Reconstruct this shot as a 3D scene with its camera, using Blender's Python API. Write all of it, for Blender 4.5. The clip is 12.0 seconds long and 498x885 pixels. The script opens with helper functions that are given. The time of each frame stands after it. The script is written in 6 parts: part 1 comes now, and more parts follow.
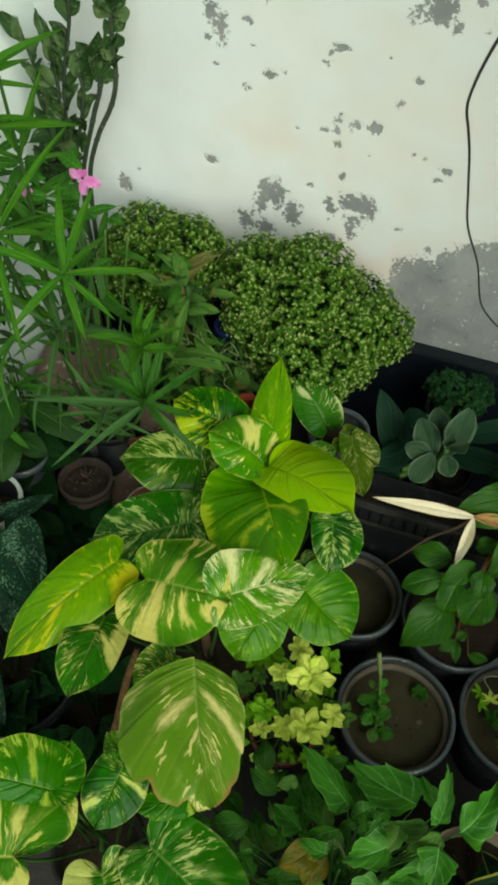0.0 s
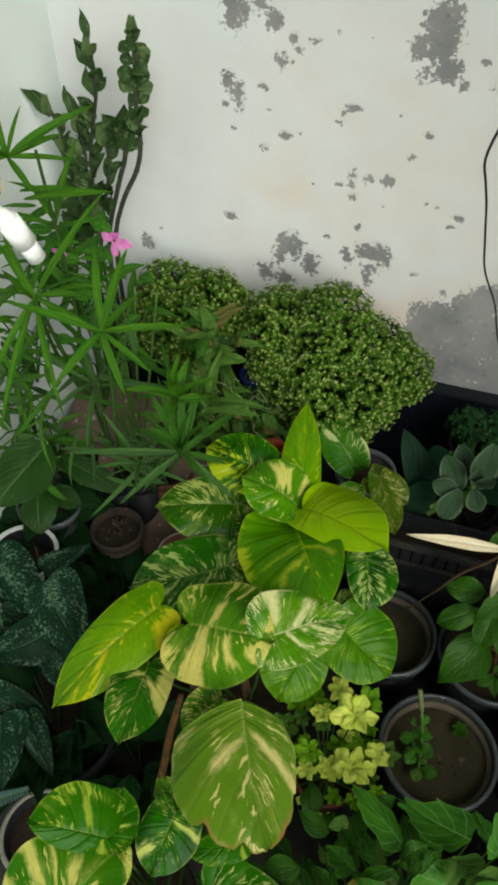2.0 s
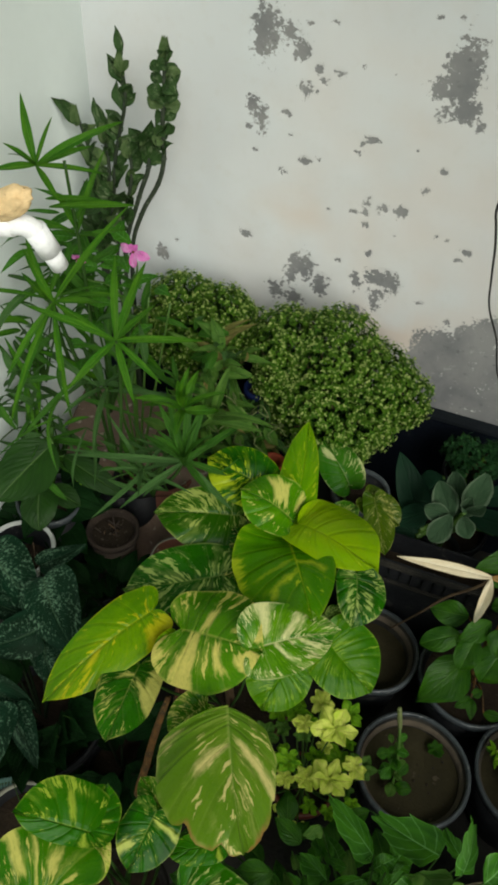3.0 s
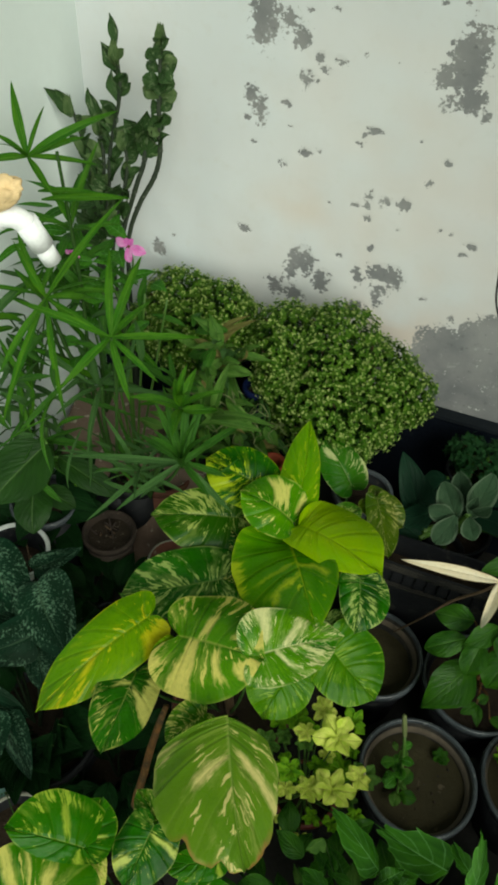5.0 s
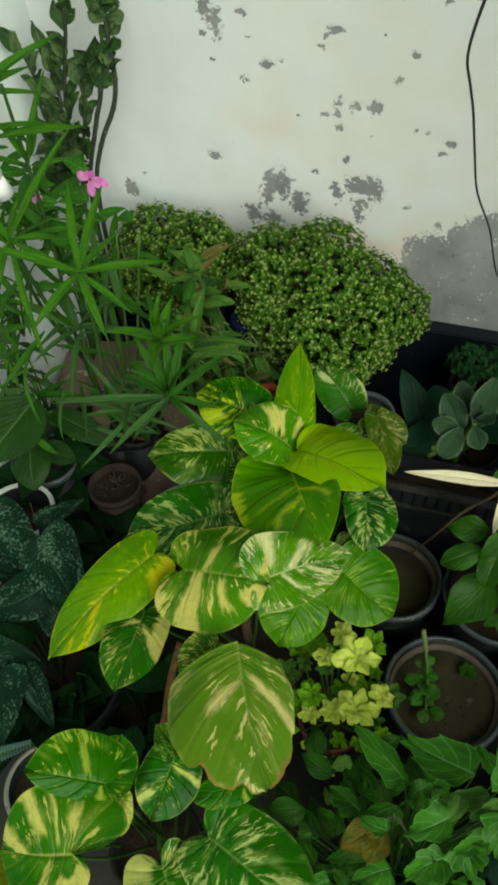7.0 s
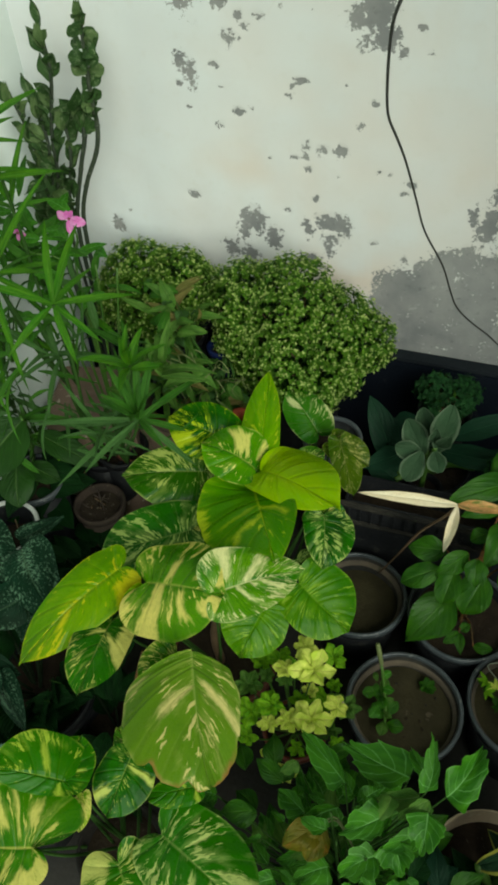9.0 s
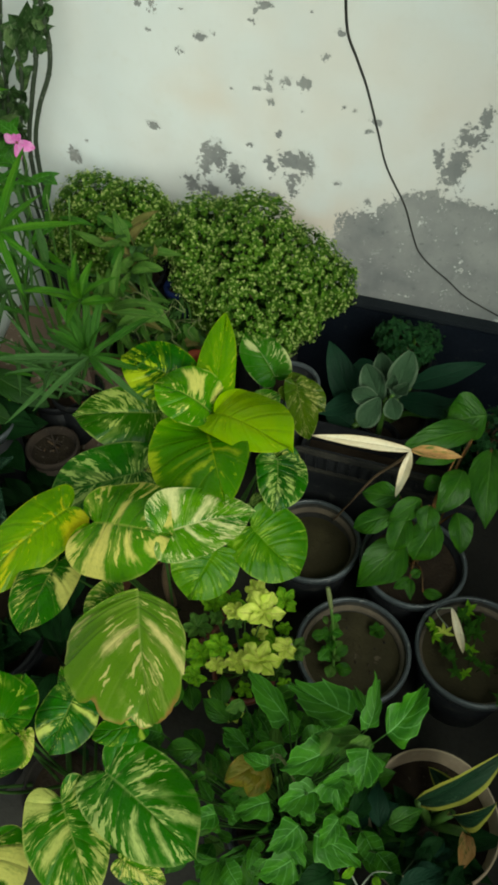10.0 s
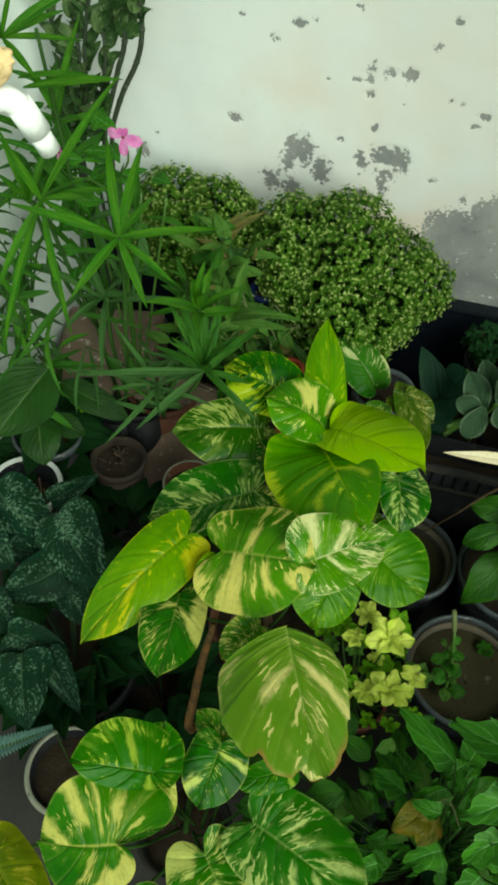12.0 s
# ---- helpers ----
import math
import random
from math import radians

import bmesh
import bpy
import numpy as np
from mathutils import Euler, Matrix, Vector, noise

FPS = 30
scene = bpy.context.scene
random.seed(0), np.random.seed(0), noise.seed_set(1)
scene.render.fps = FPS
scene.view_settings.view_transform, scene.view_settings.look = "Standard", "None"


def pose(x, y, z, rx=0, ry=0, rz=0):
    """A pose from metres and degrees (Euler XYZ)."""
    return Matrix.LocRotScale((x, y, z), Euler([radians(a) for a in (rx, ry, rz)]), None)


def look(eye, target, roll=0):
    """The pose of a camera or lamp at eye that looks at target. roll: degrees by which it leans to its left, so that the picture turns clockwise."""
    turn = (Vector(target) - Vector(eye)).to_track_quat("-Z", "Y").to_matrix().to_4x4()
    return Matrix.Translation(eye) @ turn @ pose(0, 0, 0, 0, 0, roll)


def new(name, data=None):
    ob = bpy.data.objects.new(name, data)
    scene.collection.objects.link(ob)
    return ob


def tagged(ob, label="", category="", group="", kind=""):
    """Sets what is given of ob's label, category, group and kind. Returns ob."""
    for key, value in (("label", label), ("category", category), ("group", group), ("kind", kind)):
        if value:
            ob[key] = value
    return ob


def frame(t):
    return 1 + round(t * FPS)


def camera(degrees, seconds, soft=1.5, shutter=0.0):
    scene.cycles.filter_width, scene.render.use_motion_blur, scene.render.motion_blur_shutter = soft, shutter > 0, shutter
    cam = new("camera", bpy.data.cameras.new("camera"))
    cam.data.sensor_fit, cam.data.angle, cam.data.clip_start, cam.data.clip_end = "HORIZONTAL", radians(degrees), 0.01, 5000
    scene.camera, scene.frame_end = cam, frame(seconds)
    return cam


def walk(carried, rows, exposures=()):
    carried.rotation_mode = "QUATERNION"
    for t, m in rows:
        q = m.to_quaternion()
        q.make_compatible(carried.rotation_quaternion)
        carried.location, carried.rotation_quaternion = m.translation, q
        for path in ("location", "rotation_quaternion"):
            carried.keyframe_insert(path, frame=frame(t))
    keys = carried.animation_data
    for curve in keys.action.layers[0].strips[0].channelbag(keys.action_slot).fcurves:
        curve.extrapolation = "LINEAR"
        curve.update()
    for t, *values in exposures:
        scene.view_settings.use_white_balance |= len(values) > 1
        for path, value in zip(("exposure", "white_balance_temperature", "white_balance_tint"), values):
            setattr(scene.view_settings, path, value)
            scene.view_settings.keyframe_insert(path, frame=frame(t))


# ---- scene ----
cam = camera(36.8, 12.0, soft=3.3)
PATH = [
    (0, (0.062, 0.029, 1.731), (-0.319, 1.25, 0.193), 3.0),
    (0.5, (0.044, 0.018, 1.742), (-0.407, 1.241, 0.225), 0.0),
    (1, (0.049, -0.01, 1.741), (-0.378, 1.258, 0.254), 0.5),
    (1.5, (0.059, -0.03, 1.763), (-0.324, 1.334, 0.351), 0.8),
    (2, (0.029, -0.012, 1.76), (-0.406, 1.286, 0.302), -0.2),
    (2.5, (0.024, -0.016, 1.792), (-0.412, 1.309, 0.359), 2.3),
    (3, (0.017, -0.034, 1.801), (-0.403, 1.281, 0.354), 4.3),
    (3.2, (0.007, -0.033, 1.813), (-0.402, 1.301, 0.381), 6.2),
    (4.8, (-0.012, -0.009, 1.79), (-0.417, 1.295, 0.329), 5.9),
    (5, (0.005, -0.005, 1.771), (-0.41, 1.31, 0.322), 4.3),
    (5.5, (0.026, -0.001, 1.75), (-0.398, 1.291, 0.284), 1.8),
    (6, (0.056, 0.002, 1.725), (-0.398, 1.281, 0.256), -2.6),
    (6.5, (0.06, -0.002, 1.704), (-0.387, 1.223, 0.187), -3.7),
    (6.7, (0.064, -0.004, 1.696), (-0.386, 1.222, 0.181), -3.6),
    (8.3, (0.082, -0.04, 1.708), (-0.353, 1.201, 0.201), -4.0),
    (8.5, (0.121, -0.041, 1.724), (-0.342, 1.212, 0.236), -4.6),
    (9, (0.188, -0.036, 1.751), (-0.321, 1.227, 0.285), -4.5),
    (9.5, (0.209, -0.028, 1.729), (-0.276, 1.2, 0.227), -2.5),
    (10, (0.214, -0.032, 1.71), (-0.188, 1.175, 0.166), -0.7),
    (10.5, (0.137, -0.038, 1.666), (-0.233, 1.104, 0.066), -2.4),
    (11, (0.006, -0.005, 1.626), (-0.325, 1.108, -0.002), -3.1),
    (11.5, (-0.054, 0.023, 1.632), (-0.257, 1.169, 0.006), 0.4),
    (12, (-0.1, -0.017, 1.675), (-0.387, 1.192, 0.107), 2.4),
]
EXPOSURES = [(0.0, 0.25, 6500, -8), (1.0, 0.1, 6500, 0), (1.5, 0.13, 6500, 3), (2.5, 0.0, 6500, 4), (3.2, -0.12, 6500, 4), (5.0, -0.02, 6500, -4), (5.6, -0.04, 6500, -5), (6.5, 0.05, 6500, -7), (9.0, 0.07, 6500, -7), (10.0, 0.12, 6500, -8), (11.0, 0.28, 6500, -10), (12.0, 0.28, 6500, -15)]
walk(cam, [(t, look(eye, target, roll)) for t, eye, target, roll in PATH], EXPOSURES)

# ---- light ----
world = bpy.data.worlds.new("sky")
scene.world = world
world.use_nodes = True
wn = world.node_tree.nodes
sky = wn.new("ShaderNodeTexSky")
sky.sky_type = "NISHITA"
sky.sun_disc = False
sky.sun_elevation, sky.sun_rotation = radians(33), radians(137)
sky.dust_density = 3.0
world.node_tree.links.new(sky.outputs[0], wn["Background"].inputs[0])
wn["Background"].inputs[1].default_value = 0.055
sun = new("sun", bpy.data.lights.new("sun", "SUN"))
sun.data.energy, sun.data.angle, sun.data.color = 3.95, radians(50), (1.0, 0.975, 0.925)
sun.matrix_world = look((2.7, -2.2, 2.75), (-0.2, 0.9, 0.0))


# ---- materials ----
def node(nt, kind, props=None, **ins):
    n = nt.nodes.new("ShaderNode" + kind)
    for k, v in (props or {}).items():
        if k == "operation":
            n.operation = v
        elif k == "blend_type":
            n.blend_type = v
        elif k == "data_type":
            n.data_type = v
        elif k == "attribute_name":
            n.attribute_name = v
    for k, v in ins.items():
        slot = n.inputs[int(k[1:])] if k[0] == "i" and k[1:].isdigit() else n.inputs[k.replace("_", " ")]
        if isinstance(v, bpy.types.NodeSocket):
            nt.links.new(v, slot)
        else:
            slot.default_value = v
    return n


def math_(nt, op, a, b=0.0, c=0.0):
    return node(nt, "Math", {"operation": op}, i0=a, i1=b, i2=c).outputs[0]


def mix(nt, f, a, b):
    n = nt.nodes.new("ShaderNodeMix")
    n.data_type = "RGBA"
    for slot, v in ((n.inputs[0], f), (n.inputs[6], a), (n.inputs[7], b)):
        if isinstance(v, bpy.types.NodeSocket):
            nt.links.new(v, slot)
        else:
            slot.default_value = (*v, 1) if isinstance(v, tuple) and len(v) == 3 else v
    return n.outputs[2]


def ramp(nt, f, lo, hi):
    return node(nt, "MapRange", None, i0=f, i1=lo, i2=hi).outputs[0]


def material(name):
    m = bpy.data.materials.new(name)
    m.use_nodes = True
    return m, m.node_tree, m.node_tree.nodes["Principled BSDF"]


def noise_(nt, vec, scale, detail=4.0, rough=0.55):
    return node(nt, "TexNoise", None, Vector=vec, Scale=scale, Detail=detail, Roughness=rough).outputs[0]


def bump(nt, bsdf, height, strength=0.3, distance=0.01):
    b = node(nt, "Bump", None, Height=height, Strength=strength, Distance=distance)
    nt.links.new(b.outputs[0], bsdf.inputs["Normal"])


def surface(name, a, b, rough=0.6, scale=8.0, fine=90.0, relief=0.3, spot=None, spot_lo=0.62, spec=0.4, seeded=False, dirt=0.35):
    """Two-scale mottled surface: colour a to b in broad stains, fine grain, and spots."""
    m, nt, p = material(name)
    vec = node(nt, "TexCoord").outputs[3]
    if seeded:
        r = node(nt, "ObjectInfo").outputs["Random"]
        vec = node(nt, "VectorMath", {"operation": "ADD"}, i0=vec, i1=node(nt, "CombineXYZ", None, X=math_(nt, "MULTIPLY", r, 30.0)).outputs[0]).outputs[0]
    broad, grain = noise_(nt, vec, scale), noise_(nt, vec, fine)
    col = mix(nt, ramp(nt, broad, 0.35, 0.65), a, b)
    col = mix(nt, math_(nt, "MULTIPLY", ramp(nt, grain, 0.4, 0.7), dirt), col, tuple(0.6 * v for v in a))
    if spot:
        col = mix(nt, ramp(nt, noise_(nt, vec, scale * 4), spot_lo, spot_lo + 0.06), col, spot)
    nt.links.new(col, p.inputs["Base Color"])
    nt.links.new(math_(nt, "ADD", math_(nt, "MULTIPLY", grain, 0.2), rough - 0.1), p.inputs["Roughness"])
    p.inputs["Specular IOR Level"].default_value = spec
    bump(nt, p, grain, relief, 0.004)
    return m


def leaf_material(name, base, dark, streak=None, amount=0.5, edge=None, vein=None, rough=0.40, angle=0.55, freq=9.0, glow=0.3, mottled=False, ribbed=0.05, sheen=0.14, island=False, relief=0.75, edge_at=0.76, side_veins=0.0):
    """A leaf blade: u runs from stalk to tip, v across; streaks and side veins slant from the midrib."""
    m, nt, p = material(name)
    uv = node(nt, "SeparateXYZ", None, Vector=node(nt, "UVMap").outputs[0])
    u, v = uv.outputs[0], math_(nt, "MULTIPLY", math_(nt, "SUBTRACT", uv.outputs[1], 0.5), 2.0)
    av = math_(nt, "ABSOLUTE", v)
    pick = node(nt, "NewGeometry").outputs["Random Per Island"] if island else node(nt, "ObjectInfo").outputs["Random"]
    rnd = math_(nt, "MULTIPLY", pick, 50.0)
    side = math_(nt, "ADD", rnd, math_(nt, "MULTIPLY", math_(nt, "SIGN", v), 7.0))
    drift = noise_(nt, node(nt, "CombineXYZ", None, X=math_(nt, "MULTIPLY", u, 5.0), Y=math_(nt, "MULTIPLY", v, 2.6), Z=side).outputs[0], 1.0, 3.0)
    w = math_(nt, "SUBTRACT", u, math_(nt, "ADD", math_(nt, "MULTIPLY", av, angle), math_(nt, "MULTIPLY", math_(nt, "SUBTRACT", drift, 0.5), 0.06)))
    slant = node(nt, "CombineXYZ", None, X=math_(nt, "MULTIPLY", w, freq), Y=math_(nt, "MULTIPLY", av, 1.7), Z=side).outputs[0]
    flat = node(nt, "CombineXYZ", None, X=math_(nt, "MULTIPLY", u, 2.2), Y=math_(nt, "MULTIPLY", v, 1.3), Z=side).outputs[0]
    broad = noise_(nt, flat, 1.0, 2.0)
    col = mix(nt, pick if island else ramp(nt, broad, 0.35, 0.65), base, dark)
    if island:
        clump = noise_(nt, node(nt, "TexCoord").outputs[3], 26.0, 2.0)
        col = mix(nt, math_(nt, "MULTIPLY", ramp(nt, clump, 0.5, 0.68), 0.35), col, tuple(0.5 * c for c in dark))
    if streak:
        s = noise_(nt, slant, 1.0, 6.0, 0.72)
        if mottled:
            s = noise_(nt, node(nt, "CombineXYZ", None, X=math_(nt, "MULTIPLY", u, 46.0), Y=math_(nt, "MULTIPLY", v, 8.0), Z=rnd).outputs[0], 1.0, 4.0, 0.7)
        patch = noise_(nt, node(nt, "VectorMath", {"operation": "ADD"}, i0=flat, i1=(9.3, 4.1, 2.0)).outputs[0], 1.3, 2.0)
        s = math_(nt, "ADD", s, math_(nt, "MULTIPLY", math_(nt, "SUBTRACT", patch, 0.5), 0.55 if mottled else 0.6))
        lo = 0.78 - 0.45 * amount
        if mottled:
            f = math_(nt, "MULTIPLY", ramp(nt, s, lo, lo + 0.13), 0.85)
        else:
            f = math_(nt, "ADD", math_(nt, "MULTIPLY", ramp(nt, s, lo, lo + 0.03), 0.62), math_(nt, "MULTIPLY", ramp(nt, s, lo - 0.04, lo + 0.18), 0.36))
        col = mix(nt, f, col, streak)
        if not mottled:
            fleck = node(nt, "CombineXYZ", None, X=math_(nt, "MULTIPLY", w, freq * 3.4), Y=math_(nt, "MULTIPLY", av, 3.6), Z=math_(nt, "ADD", side, 3.3)).outputs[0]
            fl = math_(nt, "ADD", noise_(nt, fleck, 1.0, 4.0, 0.7), math_(nt, "MULTIPLY", math_(nt, "SUBTRACT", patch, 0.5), 0.7))
            col = mix(nt, math_(nt, "MULTIPLY", ramp(nt, fl, 0.70 - 0.25 * amount, 0.80 - 0.25 * amount), 0.6), col, streak)
            col = mix(nt, math_(nt, "MULTIPLY", ramp(nt, noise_(nt, fleck, 1.3, 4.0, 0.7), 0.54, 0.68), 0.5), col, dark)
    if edge:
        col = mix(nt, ramp(nt, av, edge_at, edge_at + 0.08), col, edge)
    if vein:
        line = math_(nt, "SUBTRACT", 1.0, ramp(nt, av, 0.015, 0.05))
        col = mix(nt, math_(nt, "MULTIPLY", line, 0.7), col, vein)
    if side_veins:
        nerve = math_(nt, "ABSOLUTE", math_(nt, "SINE", math_(nt, "MULTIPLY", w, 21.0)))
        col = mix(nt, math_(nt, "MULTIPLY", math_(nt, "SUBTRACT", 1.0, ramp(nt, nerve, 0.05, 0.22)), side_veins), col, vein)
    ribs = math_(nt, "SINE", math_(nt, "MULTIPLY", w, 34.0))
    dust = noise_(nt, node(nt, "TexCoord").outputs[3], 160.0, 3.0)
    col = mix(nt, math_(nt, "MULTIPLY", ramp(nt, dust, 0.45, 0.8), 0.22), col, tuple(0.45 * c for c in dark))
    nt.links.new(col, p.inputs["Base Color"])
    nt.links.new(math_(nt, "ADD", math_(nt, "MULTIPLY", dust, 0.3), rough - 0.12), p.inputs["Roughness"])
    p.inputs["Specular IOR Level"].default_value = sheen
    h = math_(nt, "ADD", math_(nt, "MULTIPLY", ribs, ribbed), math_(nt, "ADD", math_(nt, "MULTIPLY", ramp(nt, av, 0.0, 0.12), 0.4), math_(nt, "MULTIPLY", broad, 0.8)))
    h = math_(nt, "ADD", h, math_(nt, "MULTIPLY", noise_(nt, slant, 1.6, 3.0), 0.7))
    bump(nt, p, h, relief, 0.005)
    tr = node(nt, "BsdfTranslucent", None, Color=col)
    sh = node(nt, "MixShader", None, i0=glow, i1=p.outputs[0], i2=tr.outputs[0])
    nt.links.new(sh.outputs[0], nt.nodes["Material Output"].inputs[0])
    return m


GREEN, DEEP, LIMY, GOLDEN = (0.018, 0.118, 0.001), (0.007, 0.053, 0.001), (0.082, 0.236, 0.001), (0.215, 0.345, 0.001)
YELLOW, CREAM, WHITISH, BEIGE = (0.38, 0.48, 0.015), (0.64, 0.61, 0.15), (0.62, 0.62, 0.28), (0.60, 0.53, 0.19)


def pothos_material(name, base, dark, streak, amount, freq, marks=(), vein=None, scorch=0.0):
    """A variegated blade: soft yellow-green flushes, crisp cream flecks along the side veins, and whole cream sectors."""
    m, nt, p = material("pothos_" + name)
    uv = node(nt, "SeparateXYZ", None, Vector=node(nt, "UVMap").outputs[0])
    u, v = uv.outputs[0], math_(nt, "MULTIPLY", math_(nt, "SUBTRACT", uv.outputs[1], 0.5), 2.0)
    av = math_(nt, "ABSOLUTE", v)
    rnd = math_(nt, "MULTIPLY", node(nt, "ObjectInfo").outputs["Random"], 50.0)
    side = math_(nt, "ADD", rnd, math_(nt, "MULTIPLY", math_(nt, "SIGN", v), 7.0))

    def spread(a, b, shift, detail=4.0, rough=0.6):
        at = node(nt, "CombineXYZ", None, X=math_(nt, "MULTIPLY", a[0], a[1]), Y=math_(nt, "MULTIPLY", b[0], b[1]), Z=math_(nt, "ADD", side, shift)).outputs[0]
        return noise_(nt, at, 1.0, detail, rough)

    drift = spread((u, 5.0), (v, 2.6), 0.0, 3.0)
    w = math_(nt, "SUBTRACT", u, math_(nt, "MULTIPLY", math_(nt, "SUBTRACT", drift, 0.5), 0.07))
    patch = math_(nt, "SUBTRACT", spread((u, 3.2), (v, 1.6), 9.3, 2.0), 0.5)
    broad = spread((u, 2.2), (v, 1.3), 2.1, 2.0)
    lines = spread((w, 7.0 * freq), (av, 3.0), 5.5, 3.0)
    half = tuple(0.55 * a + 0.45 * b for a, b in zip(base, streak))
    col = mix(nt, ramp(nt, broad, 0.35, 0.65), base, dark)
    lo = 0.74 - 0.42 * amount
    flush = math_(nt, "ADD", spread((w, 1.5 * freq), (av, 1.1), 1.7, 4.0), math_(nt, "MULTIPLY", patch, 0.6))
    col = mix(nt, math_(nt, "MULTIPLY", ramp(nt, flush, lo - 0.04, lo + 0.14), 0.6), col, half)
    col = mix(nt, math_(nt, "MULTIPLY", ramp(nt, lines, 0.52, 0.66), 0.55), col, dark)
    fleck = math_(nt, "ADD", spread((w, 4.6 * freq), (av, 2.1), 3.3, 4.0, 0.62), math_(nt, "MULTIPLY", patch, 0.62))
    col = mix(nt, math_(nt, "MULTIPLY", ramp(nt, fleck, lo + 0.02, lo + 0.07), 0.85), col, streak)
    if marks:
        ww = math_(nt, "ADD", w, math_(nt, "MULTIPLY", math_(nt, "SUBTRACT", spread((w, 1.2 * freq), (av, 2.2), 6.1, 5.0, 0.65), 0.5), 0.09))
        aa = math_(nt, "ADD", av, math_(nt, "MULTIPLY", math_(nt, "SUBTRACT", spread((w, 2.4 * freq), (av, 1.0), 8.2, 4.0, 0.7), 0.5), 0.9))
        for sd, w0, w1, a0, a1 in marks:
            f = math_(nt, "MULTIPLY", ramp(nt, ww, w0 - 0.012, w0 + 0.02), math_(nt, "SUBTRACT", 1.0, ramp(nt, ww, w1 - 0.02, w1 + 0.012)))
            f = math_(nt, "MULTIPLY", f, math_(nt, "MULTIPLY", ramp(nt, aa, a0 - 0.06, a0 + 0.06), math_(nt, "SUBTRACT", 1.0, ramp(nt, aa, a1 - 0.06, a1 + 0.12))))
            f = math_(nt, "MULTIPLY", f, ramp(nt, math_(nt, "MULTIPLY", v, float(sd)), -0.01, 0.01))
            f = math_(nt, "MULTIPLY", f, math_(nt, "SUBTRACT", 1.0, math_(nt, "MULTIPLY", ramp(nt, lines, 0.54, 0.70), 0.4)))
            col = mix(nt, math_(nt, "MULTIPLY", f, 0.9), col, streak)
    rib = math_(nt, "SUBTRACT", 1.0, ramp(nt, av, 0.010, 0.035))
    col = mix(nt, math_(nt, "MULTIPLY", rib, 0.5), col, vein or half)
    veins = math_(nt, "ABSOLUTE", math_(nt, "SINE", math_(nt, "MULTIPLY", u, 24.0)))
    col = mix(nt, math_(nt, "MULTIPLY", math_(nt, "SUBTRACT", 1.0, ramp(nt, veins, 0.02, 0.16)), 0.13), col, vein or half)
    rim_f = math_(nt, "MULTIPLY", ramp(nt, av, 0.94, 0.99), ramp(nt, spread((u, 6.0), (v, 1.0), 4.4, 3.0), 0.45, 0.6))
    col = mix(nt, math_(nt, "MULTIPLY", rim_f, 0.45), col, streak)
    if scorch:
        burnt = math_(nt, "ADD", av, math_(nt, "MULTIPLY", math_(nt, "SUBTRACT", spread((u, 9.0), (v, 3.0), 7.7), 0.5), 0.25))
        col = mix(nt, math_(nt, "MULTIPLY", ramp(nt, burnt, 0.92, 1.0), ramp(nt, u, scorch, scorch + 0.1)), col, (0.24, 0.13, 0.035))
    dust = noise_(nt, node(nt, "TexCoord").outputs[3], 160.0, 3.0)
    col = mix(nt, math_(nt, "MULTIPLY", ramp(nt, dust, 0.45, 0.8), 0.2), col, tuple(0.45 * c for c in dark))
    nt.links.new(col, p.inputs["Base Color"])
    nt.links.new(math_(nt, "ADD", math_(nt, "MULTIPLY", dust, 0.25), 0.17), p.inputs["Roughness"])
    p.inputs["Specular IOR Level"].default_value = 0.12
    h = math_(nt, "ADD", math_(nt, "MULTIPLY", ramp(nt, av, 0.0, 0.10), 0.5), math_(nt, "MULTIPLY", ramp(nt, veins, 0.0, 0.5), 0.35))
    h = math_(nt, "ADD", h, math_(nt, "ADD", math_(nt, "MULTIPLY", broad, 1.1), math_(nt, "MULTIPLY", lines, 0.12)))
    bump(nt, p, h, 0.7, 0.005)
    tr = node(nt, "BsdfTranslucent", None, Color=col)
    sh = node(nt, "MixShader", None, i0=0.3, i1=p.outputs[0], i2=tr.outputs[0])
    nt.links.new(sh.outputs[0], nt.nodes["Material Output"].inputs[0])
    return m


gold = pothos_material("gold", GOLDEN, LIMY, YELLOW, 0.25, 11.0)
gold_dull = pothos_material("dull_gold", (0.144, 0.175, 0.003), (0.063, 0.113, 0.002), (0.30, 0.27, 0.02), 0.35, 8.0)
cream = pothos_material("cream", LIMY, GREEN, CREAM, 0.52, 8.0)
cream_small = pothos_material("pale_cream", (0.360, 0.464, 0.040), LIMY, CREAM, 0.6, 5.0)
marbled = pothos_material("marbled", DEEP, GREEN, (0.34, 0.44, 0.11), 0.50, 9.0)
marbled_pale = pothos_material("marbled_pale", (0.030, 0.110, 0.002), (0.014, 0.070, 0.001), (0.36, 0.43, 0.10), 0.47, 11.0)
green = pothos_material("green", GREEN, DEEP, CREAM, 0.44, 10.0)
lime = pothos_material("lime", (0.098, 0.245, 0.002), (0.036, 0.150, 0.002), (0.24, 0.40, 0.03), 0.45, 9.0)
pale = pothos_material("pale", (0.104, 0.258, 0.005), GREEN, WHITISH, 0.49, 14.0, ((1, 0.38, 0.47, 0.25, 1.0), (1, 0.60, 0.65, 0.0, 0.7), (-1, 0.52, 0.56, 0.0, 0.6), (-1, 0.70, 0.74, 0.0, 0.7)), WHITISH)
upper_a = pothos_material("upright", (0.153, 0.319, 0.002), LIMY, YELLOW, 0.36, 9.0, ((1, 0.15, 0.34, 0.45, 1.1), (-1, 0.20, 0.30, 0.70, 1.1)))
